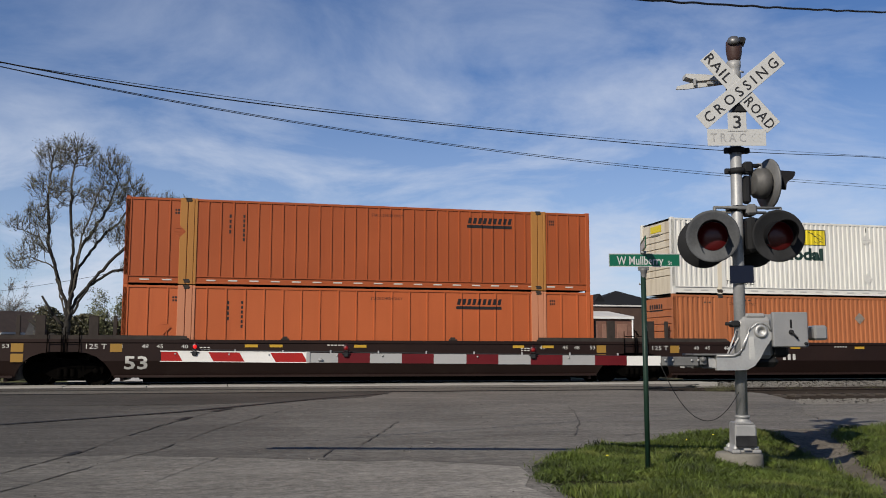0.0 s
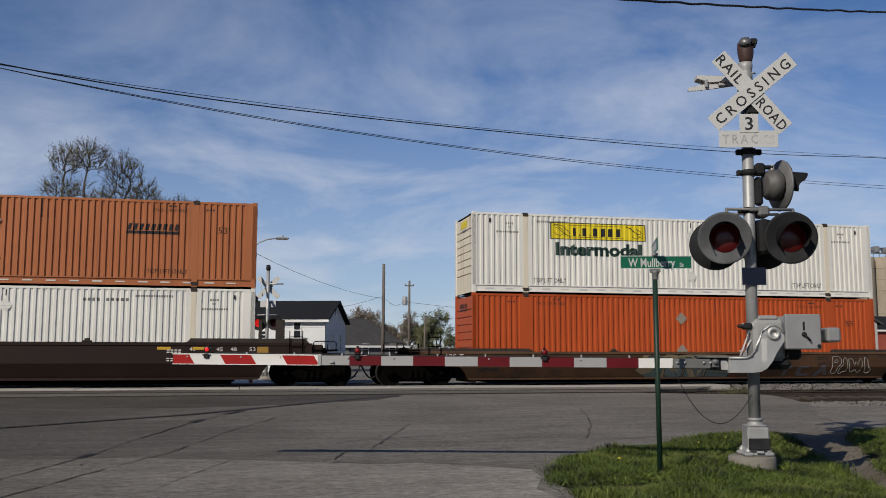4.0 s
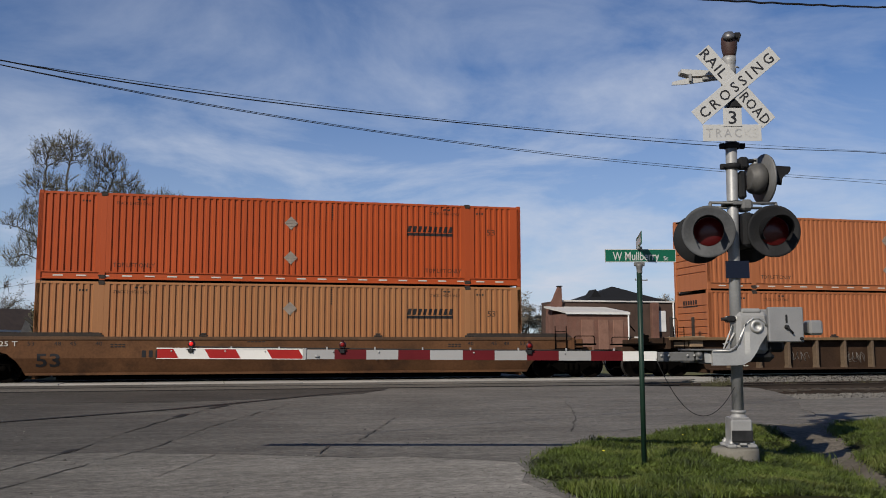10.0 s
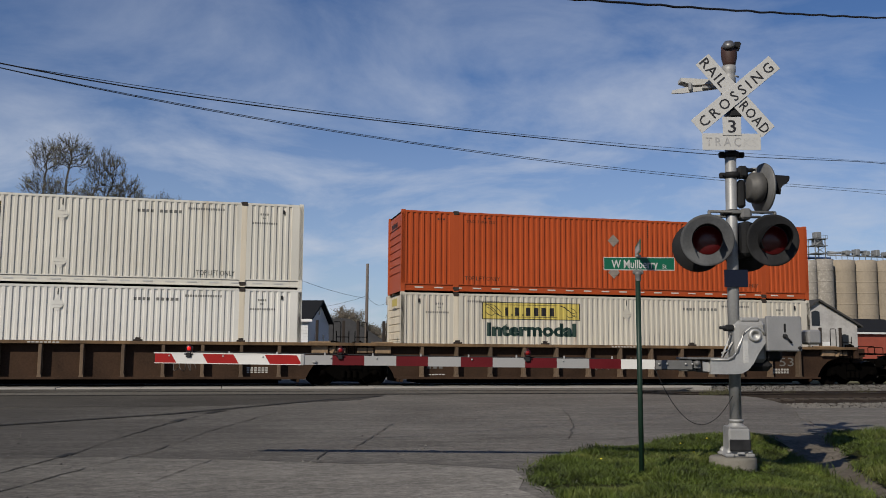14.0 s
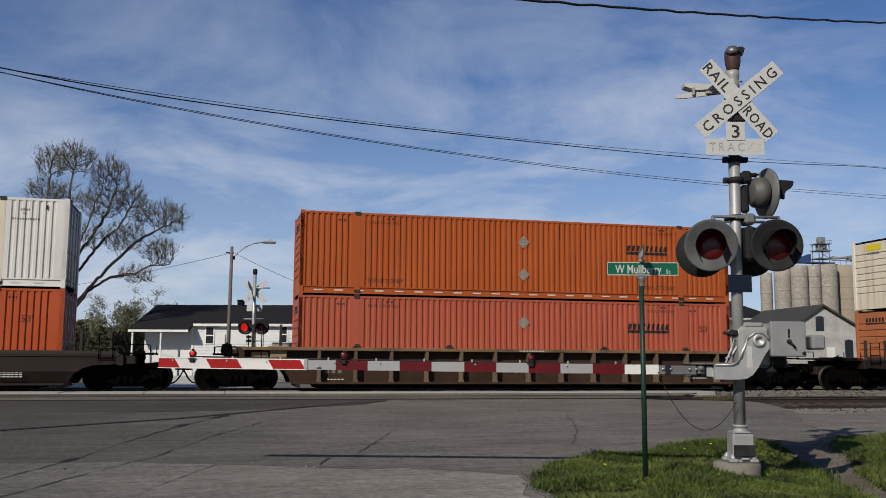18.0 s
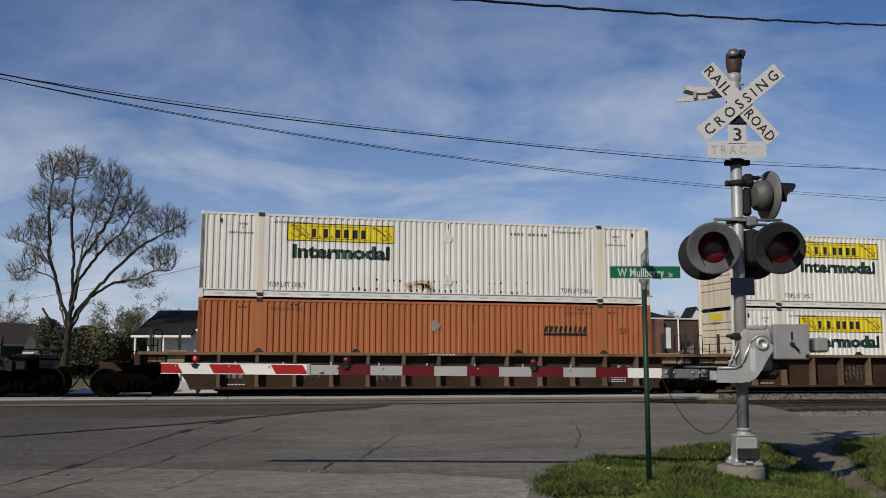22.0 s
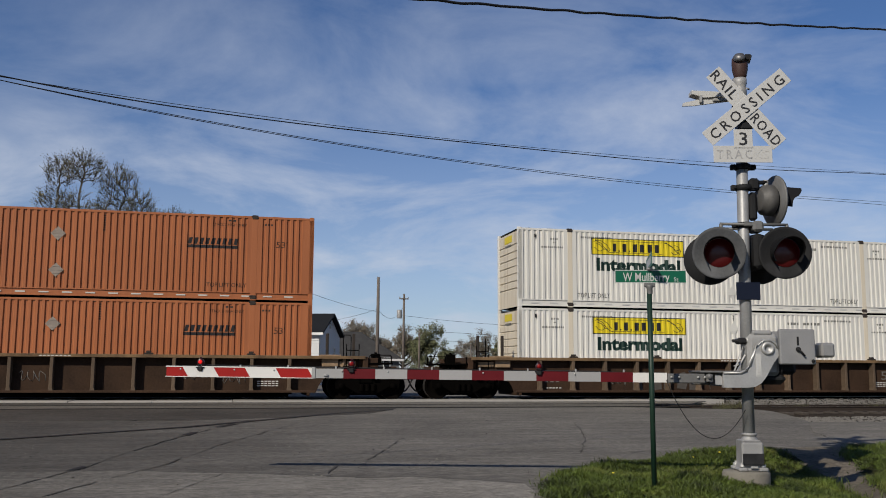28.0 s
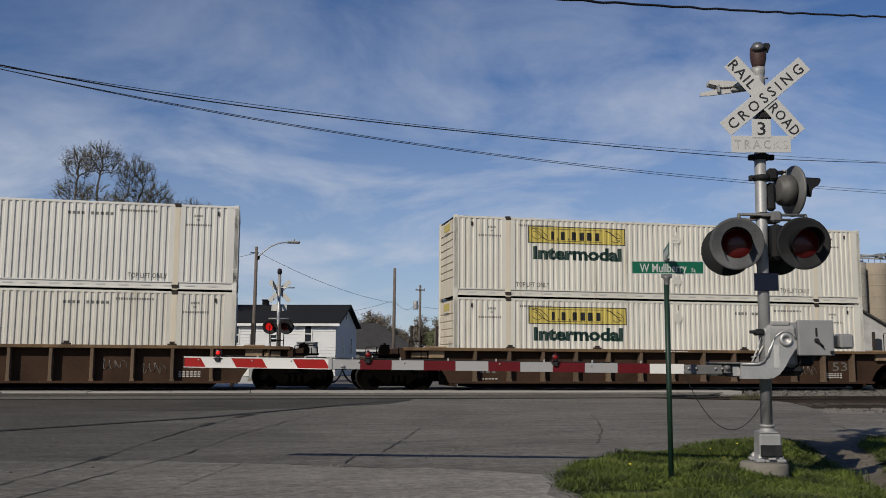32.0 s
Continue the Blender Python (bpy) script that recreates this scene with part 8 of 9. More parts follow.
big_tree((-9.49, 60, -0.05), "tall bare-branched tree with first spring buds",
         [[(-0.02, 0, 3.85), (-0.61, 0.1, 5.63), (-1.26, 0.3, 7.64), (-1.46, 0.5, 10.0), (-1.42, 0.6, 12.2), (-1.3, 0.5, 13.4)],
          [(0.05, 0, 3.85), (0.27, -0.2, 5.63), (0.26, -0.5, 7.64), (0.07, -0.7, 9.65), (0.06, -0.8, 11.66), (0.3, -0.8, 13.2)],
          [(0.27, -0.1, 5.2), (0.45, 0.1, 6.9), (0.74, 0.2, 7.8), (1.4, 0.5, 8.9), (2.15, 0.8, 10.5), (2.6, 0.7, 12.0)],
          [(0.45, 0.2, 4.3), (0.74, 0.2, 4.7), (1.48, 0.1, 5.6), (2.35, -0.3, 6.6), (3.97, -0.5, 8.3), (5.33, -0.5, 9.15), (6.5, -0.4, 9.75)],
          [(1.2, 0.2, 5.2), (2.5, 0.7, 6.2), (3.9, 0.9, 6.45), (4.8, 1.0, 7.0), (5.9, 1.0, 7.1)],
          [(-0.5, 0.0, 5.4), (-1.0, -0.3, 6.4), (-2.1, -0.4, 6.85)],
          [(-1.0, 0.2, 6.9), (-1.9, 0.4, 8.2), (-3.4, 0.4, 8.75)],
          [(0.2, -0.1, 4.6), (0.55, -0.3, 6.4), (0.72, -0.4, 8.2), (1.35, -0.5, 10.0), (1.9, -0.5, 11.8)],
          [(0.5, 0.1, 6.2), (1.5, 0.4, 7.9), (2.9, 0.6, 9.5), (3.6, 0.5, 10.9)]],
         [(-1.3, 0.5, 13.15, 0.95, 1.0, 1.0, 420), (-1.6, 0.4, 11.2, 1.0, 1.1, 0.9, 400), (-1.85, 0.3, 9.3, 0.9, 1.1, 1.0, 360), (-1.75, -0.1, 7.5, 0.9, 1.1, 0.7, 230), (-3.0, 0.4, 8.8, 0.75, 0.9, 0.45, 190), (-2.6, 0.0, 6.6, 0.9, 1.0, 0.6, 220), (0.25, -0.8, 13.2, 1.1, 1.2, 0.95, 520),
          (2.1, 0.7, 12.5, 1.15, 1.3, 1.1, 640), (1.7, 0.4, 10.65, 1.3, 1.4, 1.0, 520), (3.4, 0.4, 11.0, 1.05, 1.3, 0.95, 520), (4.4, 0.0, 10.0, 0.85, 1.1, 0.75, 340), (5.95, -0.4, 9.8, 1.15, 1.3, 0.95, 600),
          (5.4, 0.6, 7.7, 1.1, 1.3, 0.9, 440), (3.2, 0.0, 8.5, 1.35, 1.4, 0.9, 430), (3.9, 0.9, 6.3, 1.2, 1.2, 0.5, 230), (-0.3, -0.6, 10.8, 0.9, 1.0, 1.0, 200), (1.0, 0.0, 8.4, 0.9, 1.0, 0.8, 150)], 5)
GENERIC = [((-0.6, 0.2, 1), 1, 1.0), ((0.1, -0.4, 1), 1.1, 1.0), ((0.6, 0.3, 0.9), 1, 0.95), ((-0.2, 0.6, 0.9), 1, 0.9), ((0.9, -0.2, 0.5), 0.9, 0.8), ((-0.9, -0.1, 0.5), 0.9, 0.8)]


def scaled(k):
    return [(w, l * k, s) for w, l, s in GENERIC]


tree((-7.0, 74, -0.05), "small twiggy tree with young leaves", 5, 1.4, 0.16, scaled(2.1), 5, 1.0, LEAF_SPRING, 3, 0.07, 1.2)
tree((-4.6, 80, -0.05), "small twiggy tree beside the house", 8, 1.6, 0.15, scaled(1.9), 5, 1.0, LEAF_SPRING, 4, 0.07, 1.2)
tree((-23.5, 112, -0.05), "bare reddish tree far behind the houses", 6, 2.2, 0.2, scaled(2.5), 5, 1.0, LEAF_BROWN, 1, 0.09, 1.2)
tree((24.5, 132, -0.05), "leafing tree by the far street", 31, 1.7, 0.25, scaled(2.1), 5, 1.2, LEAF_BROWN, 6, 0.11, 1.25, "far trees")
tree((20.6, 128, -0.05), "twiggy brown tree by the far street", 36, 1.3, 0.2, scaled(1.7), 5, 1.2, LEAF_BROWN, 3, 0.13, 1.25, "far trees")
tree((28.2, 130, -0.05), "leafing olive tree by the far street", 32, 1.7, 0.25, scaled(2.2), 5, 1.2, LEAF_SPRING, 6, 0.11, 1.25, "far trees")
tree((35.4, 131, -0.05), "twiggy brown tree by the far street", 33, 1.6, 0.28, scaled(2.0), 5, 1.2, LEAF_BROWN, 3, 0.10, 1.25, "far trees")
tree((56.5, 165, -0.05), "distant leafing tree beside the brick building", 34, 2.2, 0.25, scaled(3.2), 5, 1.2, LEAF_BROWN, 5, 0.16, 1.25, "far trees")
tree((51.5, 165, -0.05), "distant green tree beside the brick building", 38, 1.6, 0.25, scaled(2.3), 5, 1.2, LEAF_SPRING, 6, 0.17, 1.25, "far trees")
tree((16.2, 118, -0.05), "thin twiggy tree behind the grey house", 35, 2.0, 0.2, scaled(2.4), 5, 1.1, LEAF_BROWN, 3, 0.11, 1.25, "far trees")
tree((55.6, 108, -0.05), "twiggy tree behind the brick building", 37, 2.6, 0.2, scaled(2.3), 5, 1.1, LEAF_BROWN, 7, 0.09, 1.25, "far trees")


def hedge(at, w, h, seed, label, material, thick=60):
    """A ragged bank of twigs and leaves."""
    rnd = random.Random(seed)
    v, f = [], []
    for k in range(int(w * h * thick)):
        x, y = rnd.uniform(-w / 2, w / 2), rnd.gauss(0, 0.7)
        top = h * (0.65 + 0.35 * noise.noise(Vector((x * 0.4, seed, 0))))
        z = rnd.random() ** 0.8 * top
        e1 = Vector((rnd.gauss(0, 1), rnd.gauss(0, 1), rnd.gauss(0, 1))).normalized() * rnd.uniform(0.05, 0.13)
        e2 = e1.orthogonal().normalized() * rnd.uniform(0.04, 0.09)
        o = Vector((x, y, z))
        b = len(v)
        v += [tuple(o - e1), tuple(o + e2), tuple(o + e1), tuple(o - e2)]
        f.append((b, b + 1, b + 2, b + 3))
    return tagged(piece("hedge", mesh_of("hedge", v, f, material), None, at), label, "hedge", kind="stuff")


hedge((-9.6, 76, 0), 9.0, 5.8, 6, "olive evergreen bushes behind the tall tree", surface("olive evergreen", (0.070, 0.066, 0.040), 0.9, vary=0.4, size=1, grain=4, bump=0.0), 420)
hedge((29, 142, 0), 34, 4.2, 3, "ragged spring bushes along the far street", LEAF_SPRING, 110)
hedge((-9.0, 82, 0), 12, 3.4, 4, "shadowy evergreen bushes behind the yard", surface("dark evergreen", (0.034, 0.040, 0.024), 0.9, vary=0.4, size=1, grain=4, bump=0.0), 260)
hedge((60, 172, 0), 26, 2.6, 9, "far bushes beyond the street", LEAF_BROWN, 110)


def window(parent, x, z, w, h, y=0.0, matrix=None):
    mm = matrix if matrix is not None else pose(x, y, z)
    wnd = part("window", lambda bm: (box(bm, -w / 2, w / 2, -0.02, 0.05, 0, 0.07), box(bm, -w / 2, w / 2, -0.02, 0.05, h - 0.07, h), box(bm, -w / 2, -w / 2 + 0.07, -0.018, 0.05, 0.07, h - 0.07), box(bm, w / 2 - 0.07, w / 2, -0.018, 0.05, 0.07, h - 0.07), box(bm, -w / 2 + 0.07, w / 2 - 0.07, -0.012, 0.05, h / 2 - 0.03, h / 2 + 0.03)), TRIMW, parent, f"win_{w}_{h}", matrix=mm)
    part("pane", lambda bm: box(bm, -w / 2 + 0.07, w / 2 - 0.07, 0.01, 0.03, 0.07, h / 2 - 0.03), GLASS, wnd, f"paneL_{w}_{h}")
    part("pane", lambda bm: box(bm, -w / 2 + 0.07, w / 2 - 0.07, 0.01, 0.03, h / 2 + 0.03, h - 0.07), GLASS, wnd, f"paneU_{w}_{h}")
    return wnd


def siding(w, z0, z1, pitch=0.2):
    """Lapped boards on a wall that faces -y."""
    def build(bm):
        z = z0
        while z < z1 - 0.02:
            t = min(z + pitch, z1)
            v = [bm.verts.new(p) for p in ((0, -0.03, z), (w, -0.03, z), (w, 0.0, t), (0, 0.0, t))]
            bm.faces.new(v)
            v = [bm.verts.new(p) for p in ((0, 0.0, z), (w, 0.0, z), (w, -0.03, z), (0, -0.03, z))]
            bm.faces.new(v)
            z = t
    return build


def gable_house(name, at, label, w, d, eave, ridge, wall_m, roof_m, over=0.35, turn=0.0, axis="x", group="", lap=True):
    """A house with walls, a pitched roof of two slopes and gables at its ends. Ridge along its own x."""
    hs = thing(name, at, label, "house", group, turn)
    part("wall", lambda bm: (box(bm, 0, w, 0, d, -0.3, eave), prism(bm, [(0, eave), (d, eave), (d / 2, ridge - 0.06)], 0.0, w, "x")), wall_m, hs)
    if lap:
        part("siding", siding(w, 0.2, eave), wall_m, hs, at=(0, -0.004, 0), label="lapped boards of the front wall")
        part("siding", siding(d, 0.2, eave), wall_m, hs, matrix=pose(w + 0.004, 0, 0, 0, 0, 90), label="lapped boards of the end wall")
    k = (ridge - eave) / (d / 2)
    lo = eave - over * k

    def slope(sign):
        def build(bm):
            y0, y1 = (-over, d / 2) if sign < 0 else (d + over, d / 2)
            a, b = (y0, lo), (y1, ridge)
            pts = [a, b, (b[0], b[1] + 0.14), (a[0], a[1] + 0.14)]
            prism(bm, pts, -over, w + over, "x")
        return build
    part("roof_slope", slope(-1), roof_m, hs)
    part("roof_slope", slope(1), roof_m, hs)
    part("fascia", lambda bm: box(bm, -over, w + over, -over - 0.05, -over, lo - 0.08, lo + 0.12), TRIMW, hs, label="white eave board")
    return hs


def white_house():
    """A long low house: a wing with lapped boards and windows, a shaded porch wing, and one long black roof over both."""
    hs = thing("house", (0, 0, 0), "long white clapboard house with a black shingle roof", "house")
    hs.matrix_basis = pose(-4.6, 62.0, 0, 0, 0, -17.5)
    x0, xb, x1, back = -0.45, 2.85, 10.6, 6.8
    part("wall", lambda bm: (box(bm, xb, x1, 0, back, -0.3, 3.2), prism(bm, [(0, 3.2), (back, 3.2), (back / 2, 4.55)], xb, x1, "x")), SIDING, hs)
    part("porch_wall", lambda bm: (box(bm, x0, xb, 0.35, back, -0.3, 3.1), prism(bm, [(0.35, 3.1), (back, 3.1), (back / 2, 4.5)], x0, xb - 0.01, "x")), SIDING, hs, label="shaded white wall of the porch wing")
    part("siding", siding(x1 - xb, 0.2, 3.2), SIDING, hs, at=(xb, -0.004, 0), label="lapped boards of the front wall")
    part("siding", siding(back, 0.2, 3.2), SIDING, hs, matrix=pose(x1 + 0.004, 0, 0, 0, 0, 90), label="lapped boards of the end wall")
    part("roof_slope", lambda bm: (prism(bm, [(-0.28, 3.20), (3.4, 4.58), (3.4, 4.72), (-0.28, 3.33)], xb - 0.05, x1 + 0.3, "x"), prism(bm, [(-1.1, 2.80), (3.4, 4.57), (3.4, 4.71), (-1.1, 2.92)], -0.95, xb + 0.12, "x")), SHINGLE, hs)
    part("roof_slope", lambda bm: prism(bm, [(back + 0.3, 3.20), (3.4, 4.58), (3.4, 4.72), (back + 0.3, 3.33)], -0.95, x1 + 0.3, "x"), SHINGLE, hs)
    part("fascia", lambda bm: box(bm, xb + 0.1, x1 + 0.3, -0.33, -0.28, 3.14, 3.30), TRIMW, hs, label="white eave board")
    part("fascia", lambda bm: box(bm, -0.95, xb + 0.1, -1.15, -1.1, 2.74, 2.88), TRIMW, hs, label="white eave board")
    part("end_trim", lambda bm: box(bm, xb - 0.06, xb + 0.1, -0.06, 0.0, 0, 3.18), TRIMW, hs, label="white corner board")
    for x in (-0.75, 1.1):
        part("porch_post", lambda bm: box(bm, 0, 0.1, 0, 0.1, 0, 2.78), TRIMW, hs, "porch_post", (x, -1.05, 0))
    for x, z, w, h in ((3.99, 1.98, 0.62, 1.16), (6.55, 2.05, 0.5, 0.58), (8.8, 2.08, 0.55, 1.12)):
        window(hs, x, z, w, h, -0.05)
    for y in (2.2, 4.8):
        window(hs, 0, 0, 0.6, 1.2, matrix=pose(x1 + 0.05, y, 1.3, 0, 0, 90))
    part("chimney", lambda bm: (rbox(bm, 4.75, 5.15, 3.2, 3.6, 4.3, 5.02, 0.02), rbox(bm, 4.72, 5.18, 3.16, 3.64, 4.98, 5.07, 0.01)), SHINGLE, hs, label="short dark chimney")
    part("gable_vent", lambda bm: prism(bm, [(3.2, 3.7), (3.6, 3.7), (3.6, 4.1), (3.4, 4.25), (3.2, 4.1)], x1, x1 + 0.04, "x"), GLASS, hs)
    part("conduit", lambda bm: (tube(bm, (5.0, -0.06, 0.2), (5.0, -0.06, 2.6), 0.03, 6), rbox(bm, 4.9, 5.1, -0.12, -0.03, 1.6, 1.95, 0.01)), GALV, hs, label="grey meter box with its conduit")


white_house()
DARK_BOARD = surface("dark grey clapboard", (0.0387, 0.0387, 0.03784), 0.8, vary=0.15, bump=0.1)
# Its walls turn from the sun; the dark board colour paints that shade.
left_house = gable_house("house", (-21.9, 100, 0), "house with a white clapboard gable and brown shingle roof", 6.4, 4.6, 3.15, 5.2, DARK_BOARD, SHINGLE_BROWN, 0.25, turn=55)
part("gable_front", lambda bm: prism(bm, [(0, -0.3), (4.6, -0.3), (4.6, 3.15), (2.3, 5.12), (0, 3.15)], -0.04, 0.0, "x"), SIDING, left_house, label="white clapboard gable")
window(left_house, 0, 0, 0.6, 1.1, matrix=pose(-0.05, 1.2, 1.3, 0, 0, -90))
window(left_house, 0, 0, 0.6, 1.1, matrix=pose(-0.05, 3.4, 1.3, 0, 0, -90))
window(left_house, 0, 0, 0.5, 0.5, matrix=pose(-0.05, 2.3, 3.5, 0, 0, -90))
yard_shed = gable_house("shed", (-18.9, 97, 0), "low dark grey shed behind the tree", 8.2, 6.0, 2.3, 4.1, DARK_BOARD, SHINGLE_GREY, 0.3)
for x in (2.2, 5.6):
    window(yard_shed, x, 0.9, 0.8, 1.1, -0.05)
grey_house = thing("house", (10.0, 84, 0), "low grey house with a grey shingle roof", "house", turn=6)
part("wall", lambda bm: box(bm, 0, 5.4, 0, 8.0, -0.3, 1.95), surface("grey siding", (0.1032, 0.1075, 0.1118), 0.8, vary=0.12, bump=0.1), grey_house)


def grey_roof(bm):
    o, e, r = 0.35, 1.9, 4.55
    c = [bm.verts.new(p) for p in ((-o, -o, e), (5.4 + o, -o, e), (5.4 + o, 8 + o, e), (-o, 8 + o, e), (-o, -o, e - 0.15), (5.4 + o, -o, e - 0.15), (5.4 + o, 8 + o, e - 0.15), (-o, 8 + o, e - 0.15))]
    t = [bm.verts.new(p) for p in ((-o, 4, r), (2.7, 4, r))]
    for q in ((c[0], c[1], t[1], t[0]), (c[1], c[2], t[1]), (c[2], c[3], t[0], t[1]), (c[3], c[0], t[0]), (c[4], c[5], c[1], c[0]), (c[5], c[6], c[2], c[1]), (c[6], c[7], c[3], c[2]), (c[7], c[4], c[0], c[3]), (c[7], c[6], c[5], c[4])):
        bm.faces.new(q)


part("roof", grey_roof, SHINGLE_GREY, grey_house)
part("eave_board", lambda bm: box(bm, -0.35, 5.75, -0.40, -0.36, 1.74, 1.93), TRIMW, grey_house)
window(grey_house, 1.6, 1.0, 0.7, 1.1, -0.05)
window(grey_house, 4.2, 1.0, 0.7, 1.1, -0.05)


# brick building with a lean-to, seen behind the train
brick = thing("brick_building", (27.2, 70, 0), "old red-brick shop with a raised parapet and boarded openings", "building")
part("wall", lambda bm: (box(bm, 0.6, 15.7, 5.0, 7.4, -0.3, 5.12)), BRICK_DARK, brick)
part("parapet_wall", lambda bm: prism(bm, [(0.55, -0.3), (1.5, -0.3), (1.5, 5.5), (1.46, 6.4), (1.2, 6.4), (0.55, 4.95)], 4.6, 5.0), BRICK, brick, label="stepped brick end wall")
part("side_wall", lambda bm: box(bm, 0.52, 0.8, 5.0, 6.0, -0.3, 4.9), BRICK, brick)
part("coping", lambda bm: (rbox(bm, 1.5, 15.75, 4.85, 5.1, 5.12, 5.26, 0.02)), STONE_TRIM, brick, label="pale coping along the roof edge")
part("parapet_coping", lambda bm: (box(bm, 1.15, 1.52, 4.5, 5.1, 6.4, 6.48)), SHINGLE, brick)
part("lean_to_wall", lambda bm: (box(bm, 0.1, 5.45, 0, 5.0, -0.3, 3.9)), BRICK, brick, label="brick lean-to")
part("lean_to_roof", lambda bm: prism(bm, [(-0.15, 3.9), (4.98, 4.56), (4.98, 4.70), (-0.15, 4.05)], -0.05, 5.6, "x"), STONE_TRIM, brick, label="pale sheet roof of the lean-to")
part("eave_board", lambda bm: box(bm, -0.05, 5.6, -0.2, -0.14, 3.84, 3.99), TRIMW, brick)
part("downpipe", lambda bm: (tube(bm, (5.5, -0.08, 0.2), (5.5, -0.08, 3.9), 0.07, 8), tube(bm, (12.2, 4.9, 0.2), (12.2, 4.9, 5.15), 0.07, 8)), TRIMW, brick, label="white downpipe")
for x, w in ((1.9, 1.1), (3.3, 0.9), (4.6, 0.9)):
    part("bricked_opening", (lambda x, w: lambda bm: (rbox(bm, x - w / 2, x + w / 2, -0.05, 0.02, 0.9, 3.4, 0.03)))(x, w), BRICK_PALE, brick, label="bricked-up opening")
part("brick_chimney", lambda bm: rbox(bm, 9.95, 10.6, 4.5, 5.0, 0, 5.1, 0.03), BRICK, brick, label="square brick stack")
part("boarded_window", lambda bm: (box(bm, 10.78, 11.46, 4.93, 5.0, 2.55, 4.4), box(bm, 10.86, 11.38, 4.90, 4.93, 3.5, 4.3)), TRIMW, brick, label="white boarded window")
part("iron_tie", lambda bm: tube(bm, (6.6, 4.94, 4.6), (8.4, 4.94, 2.6), 0.05, 6), UNDER, brick)
part("downpipe", lambda bm: tube(bm, (15.6, 4.9, 0.2), (15.6, 4.9, 5.15), 0.06, 8), TRIMW, brick, label="white downpipe")
part("door", lambda bm: (box(bm, 12.5, 13.3, 4.93, 5.0, 0.9, 3.2)), GLASS, brick)
part("loading_door", lambda bm: (box(bm, 8.4, 9.4, 4.94, 5.0, 0.2, 2.1)), TRIMW, brick)


yard_store = thing("shed", (35.5, 66, 0), "low weathered shed with a grey sloping roof", "shed", turn=-8)
part("wall", lambda bm: prism(bm, [(0, -0.3), (4.6, -0.3), (4.6, 3.6), (0, 1.75)], 0, 3.0), BARN_M, yard_store)
part("roof", lambda bm: prism(bm, [(-0.3, 1.75), (4.9, 3.95), (4.9, 4.1), (-0.3, 1.9)], -0.4, 3.3), surface("weathered pale grey shingles", (0.105, 0.098, 0.088), 0.95, vary=0.35, size=0.8, grain=8, bump=0.4), yard_store)
part("door", lambda bm: box(bm, 2.9, 3.7, -0.04, 0.0, -0.2, 1.8), UNDER, yard_store)


def hip_house(at, w, d, eave, ridge, label, roof_m, wall_m):
    hs = thing("house", at, label, "house")
    part("wall", lambda bm: box(bm, 0, w, 0, d, -0.3, eave), wall_m, hs)

    def hip(bm):
        o = 0.4
        c = [bm.verts.new(p) for p in ((-o, -o, eave), (w + o, -o, eave), (w + o, d + o, eave), (-o, d + o, eave))]
        r = [bm.verts.new(p) for p in ((w * 0.49, d / 2, ridge), (w * 0.51, d / 2, ridge))]
        for q in ((c[0], c[1], r[1], r[0]), (c[1], c[2], r[1]), (c[2], c[3], r[0], r[1]), (c[3], c[0], r[0]), (c[3], c[2], c[1], c[0])):
            bm.faces.new(q)
    part("roof", hip, roof_m, hs)
    part("fascia", lambda bm: box(bm, -0.42, w + 0.42, -0.44, -0.4, eave - 0.15, eave + 0.02), TRIMW, hs)
    return hs


hip = hip_house((38.35, 95, 0), 12.4, 9, 5.9, 8.28, "tall house with a black hipped roof", SHINGLE, SIDING)
part("dormer", lambda bm: prism(bm, [(1.9, 6.4), (3.9, 6.4), (2.9, 7.75)], 1.6, 3.6), SHINGLE, hip, label="small dark dormer roof")
hip_house((60.2, 108, 0), 11.8, 9, 6.8, 9.71, "far house with a dark hipped roof", SHINGLE, SIDING)
small_gable = gable_house("house", (50.8, 96, 0), "white dormer house with a dark roof", 2.2, 1.3, 6.6, 7.6, SIDING, SHINGLE, 0.12, lap=False)
small_gable.matrix_basis = pose(52.9, 95, 0, 0, 0, 90)

# pale masonry barn in front of the grain elevator
barn = thing("barn", (0, 0, 0), "weathered pale masonry shed with a dark gabled roof", "barn")
barn.matrix_basis = pose(54.4, 80.0, 0, 0, 0, -6)
part("wall", lambda bm: (box(bm, 0, 7.6, 0, 12, -0.3, 4.35), prism(bm, [(0, 4.35), (7.6, 4.35), (3.5, 6.6)], 0.0, 12, "y")), BARN_M, barn)
part("roof_slope", lambda bm: prism(bm, [(-0.45, 4.1), (3.5, 6.65), (3.5, 6.85), (-0.45, 4.3)], -0.35, 12.3), SHINGLE_GREY, barn)
part("roof_slope", lambda bm: prism(bm, [(8.05, 4.05), (3.5, 6.65), (3.5, 6.85), (8.05, 4.25)], -0.35, 12.3), SHINGLE_GREY, barn)
part("side_shed", lambda bm: (box(bm, -7.0, 0.0, 2.0, 12, -0.3, 3.9)), BRICK, barn, label="brick side shed")
part("side_roof", lambda bm: prism(bm, [(1.7, 3.9), (12, 5.6), (12, 5.8), (1.7, 4.1)], -7.3, 0.4, "x"), SHINGLE_GREY, barn, label="grey roof of the side shed")
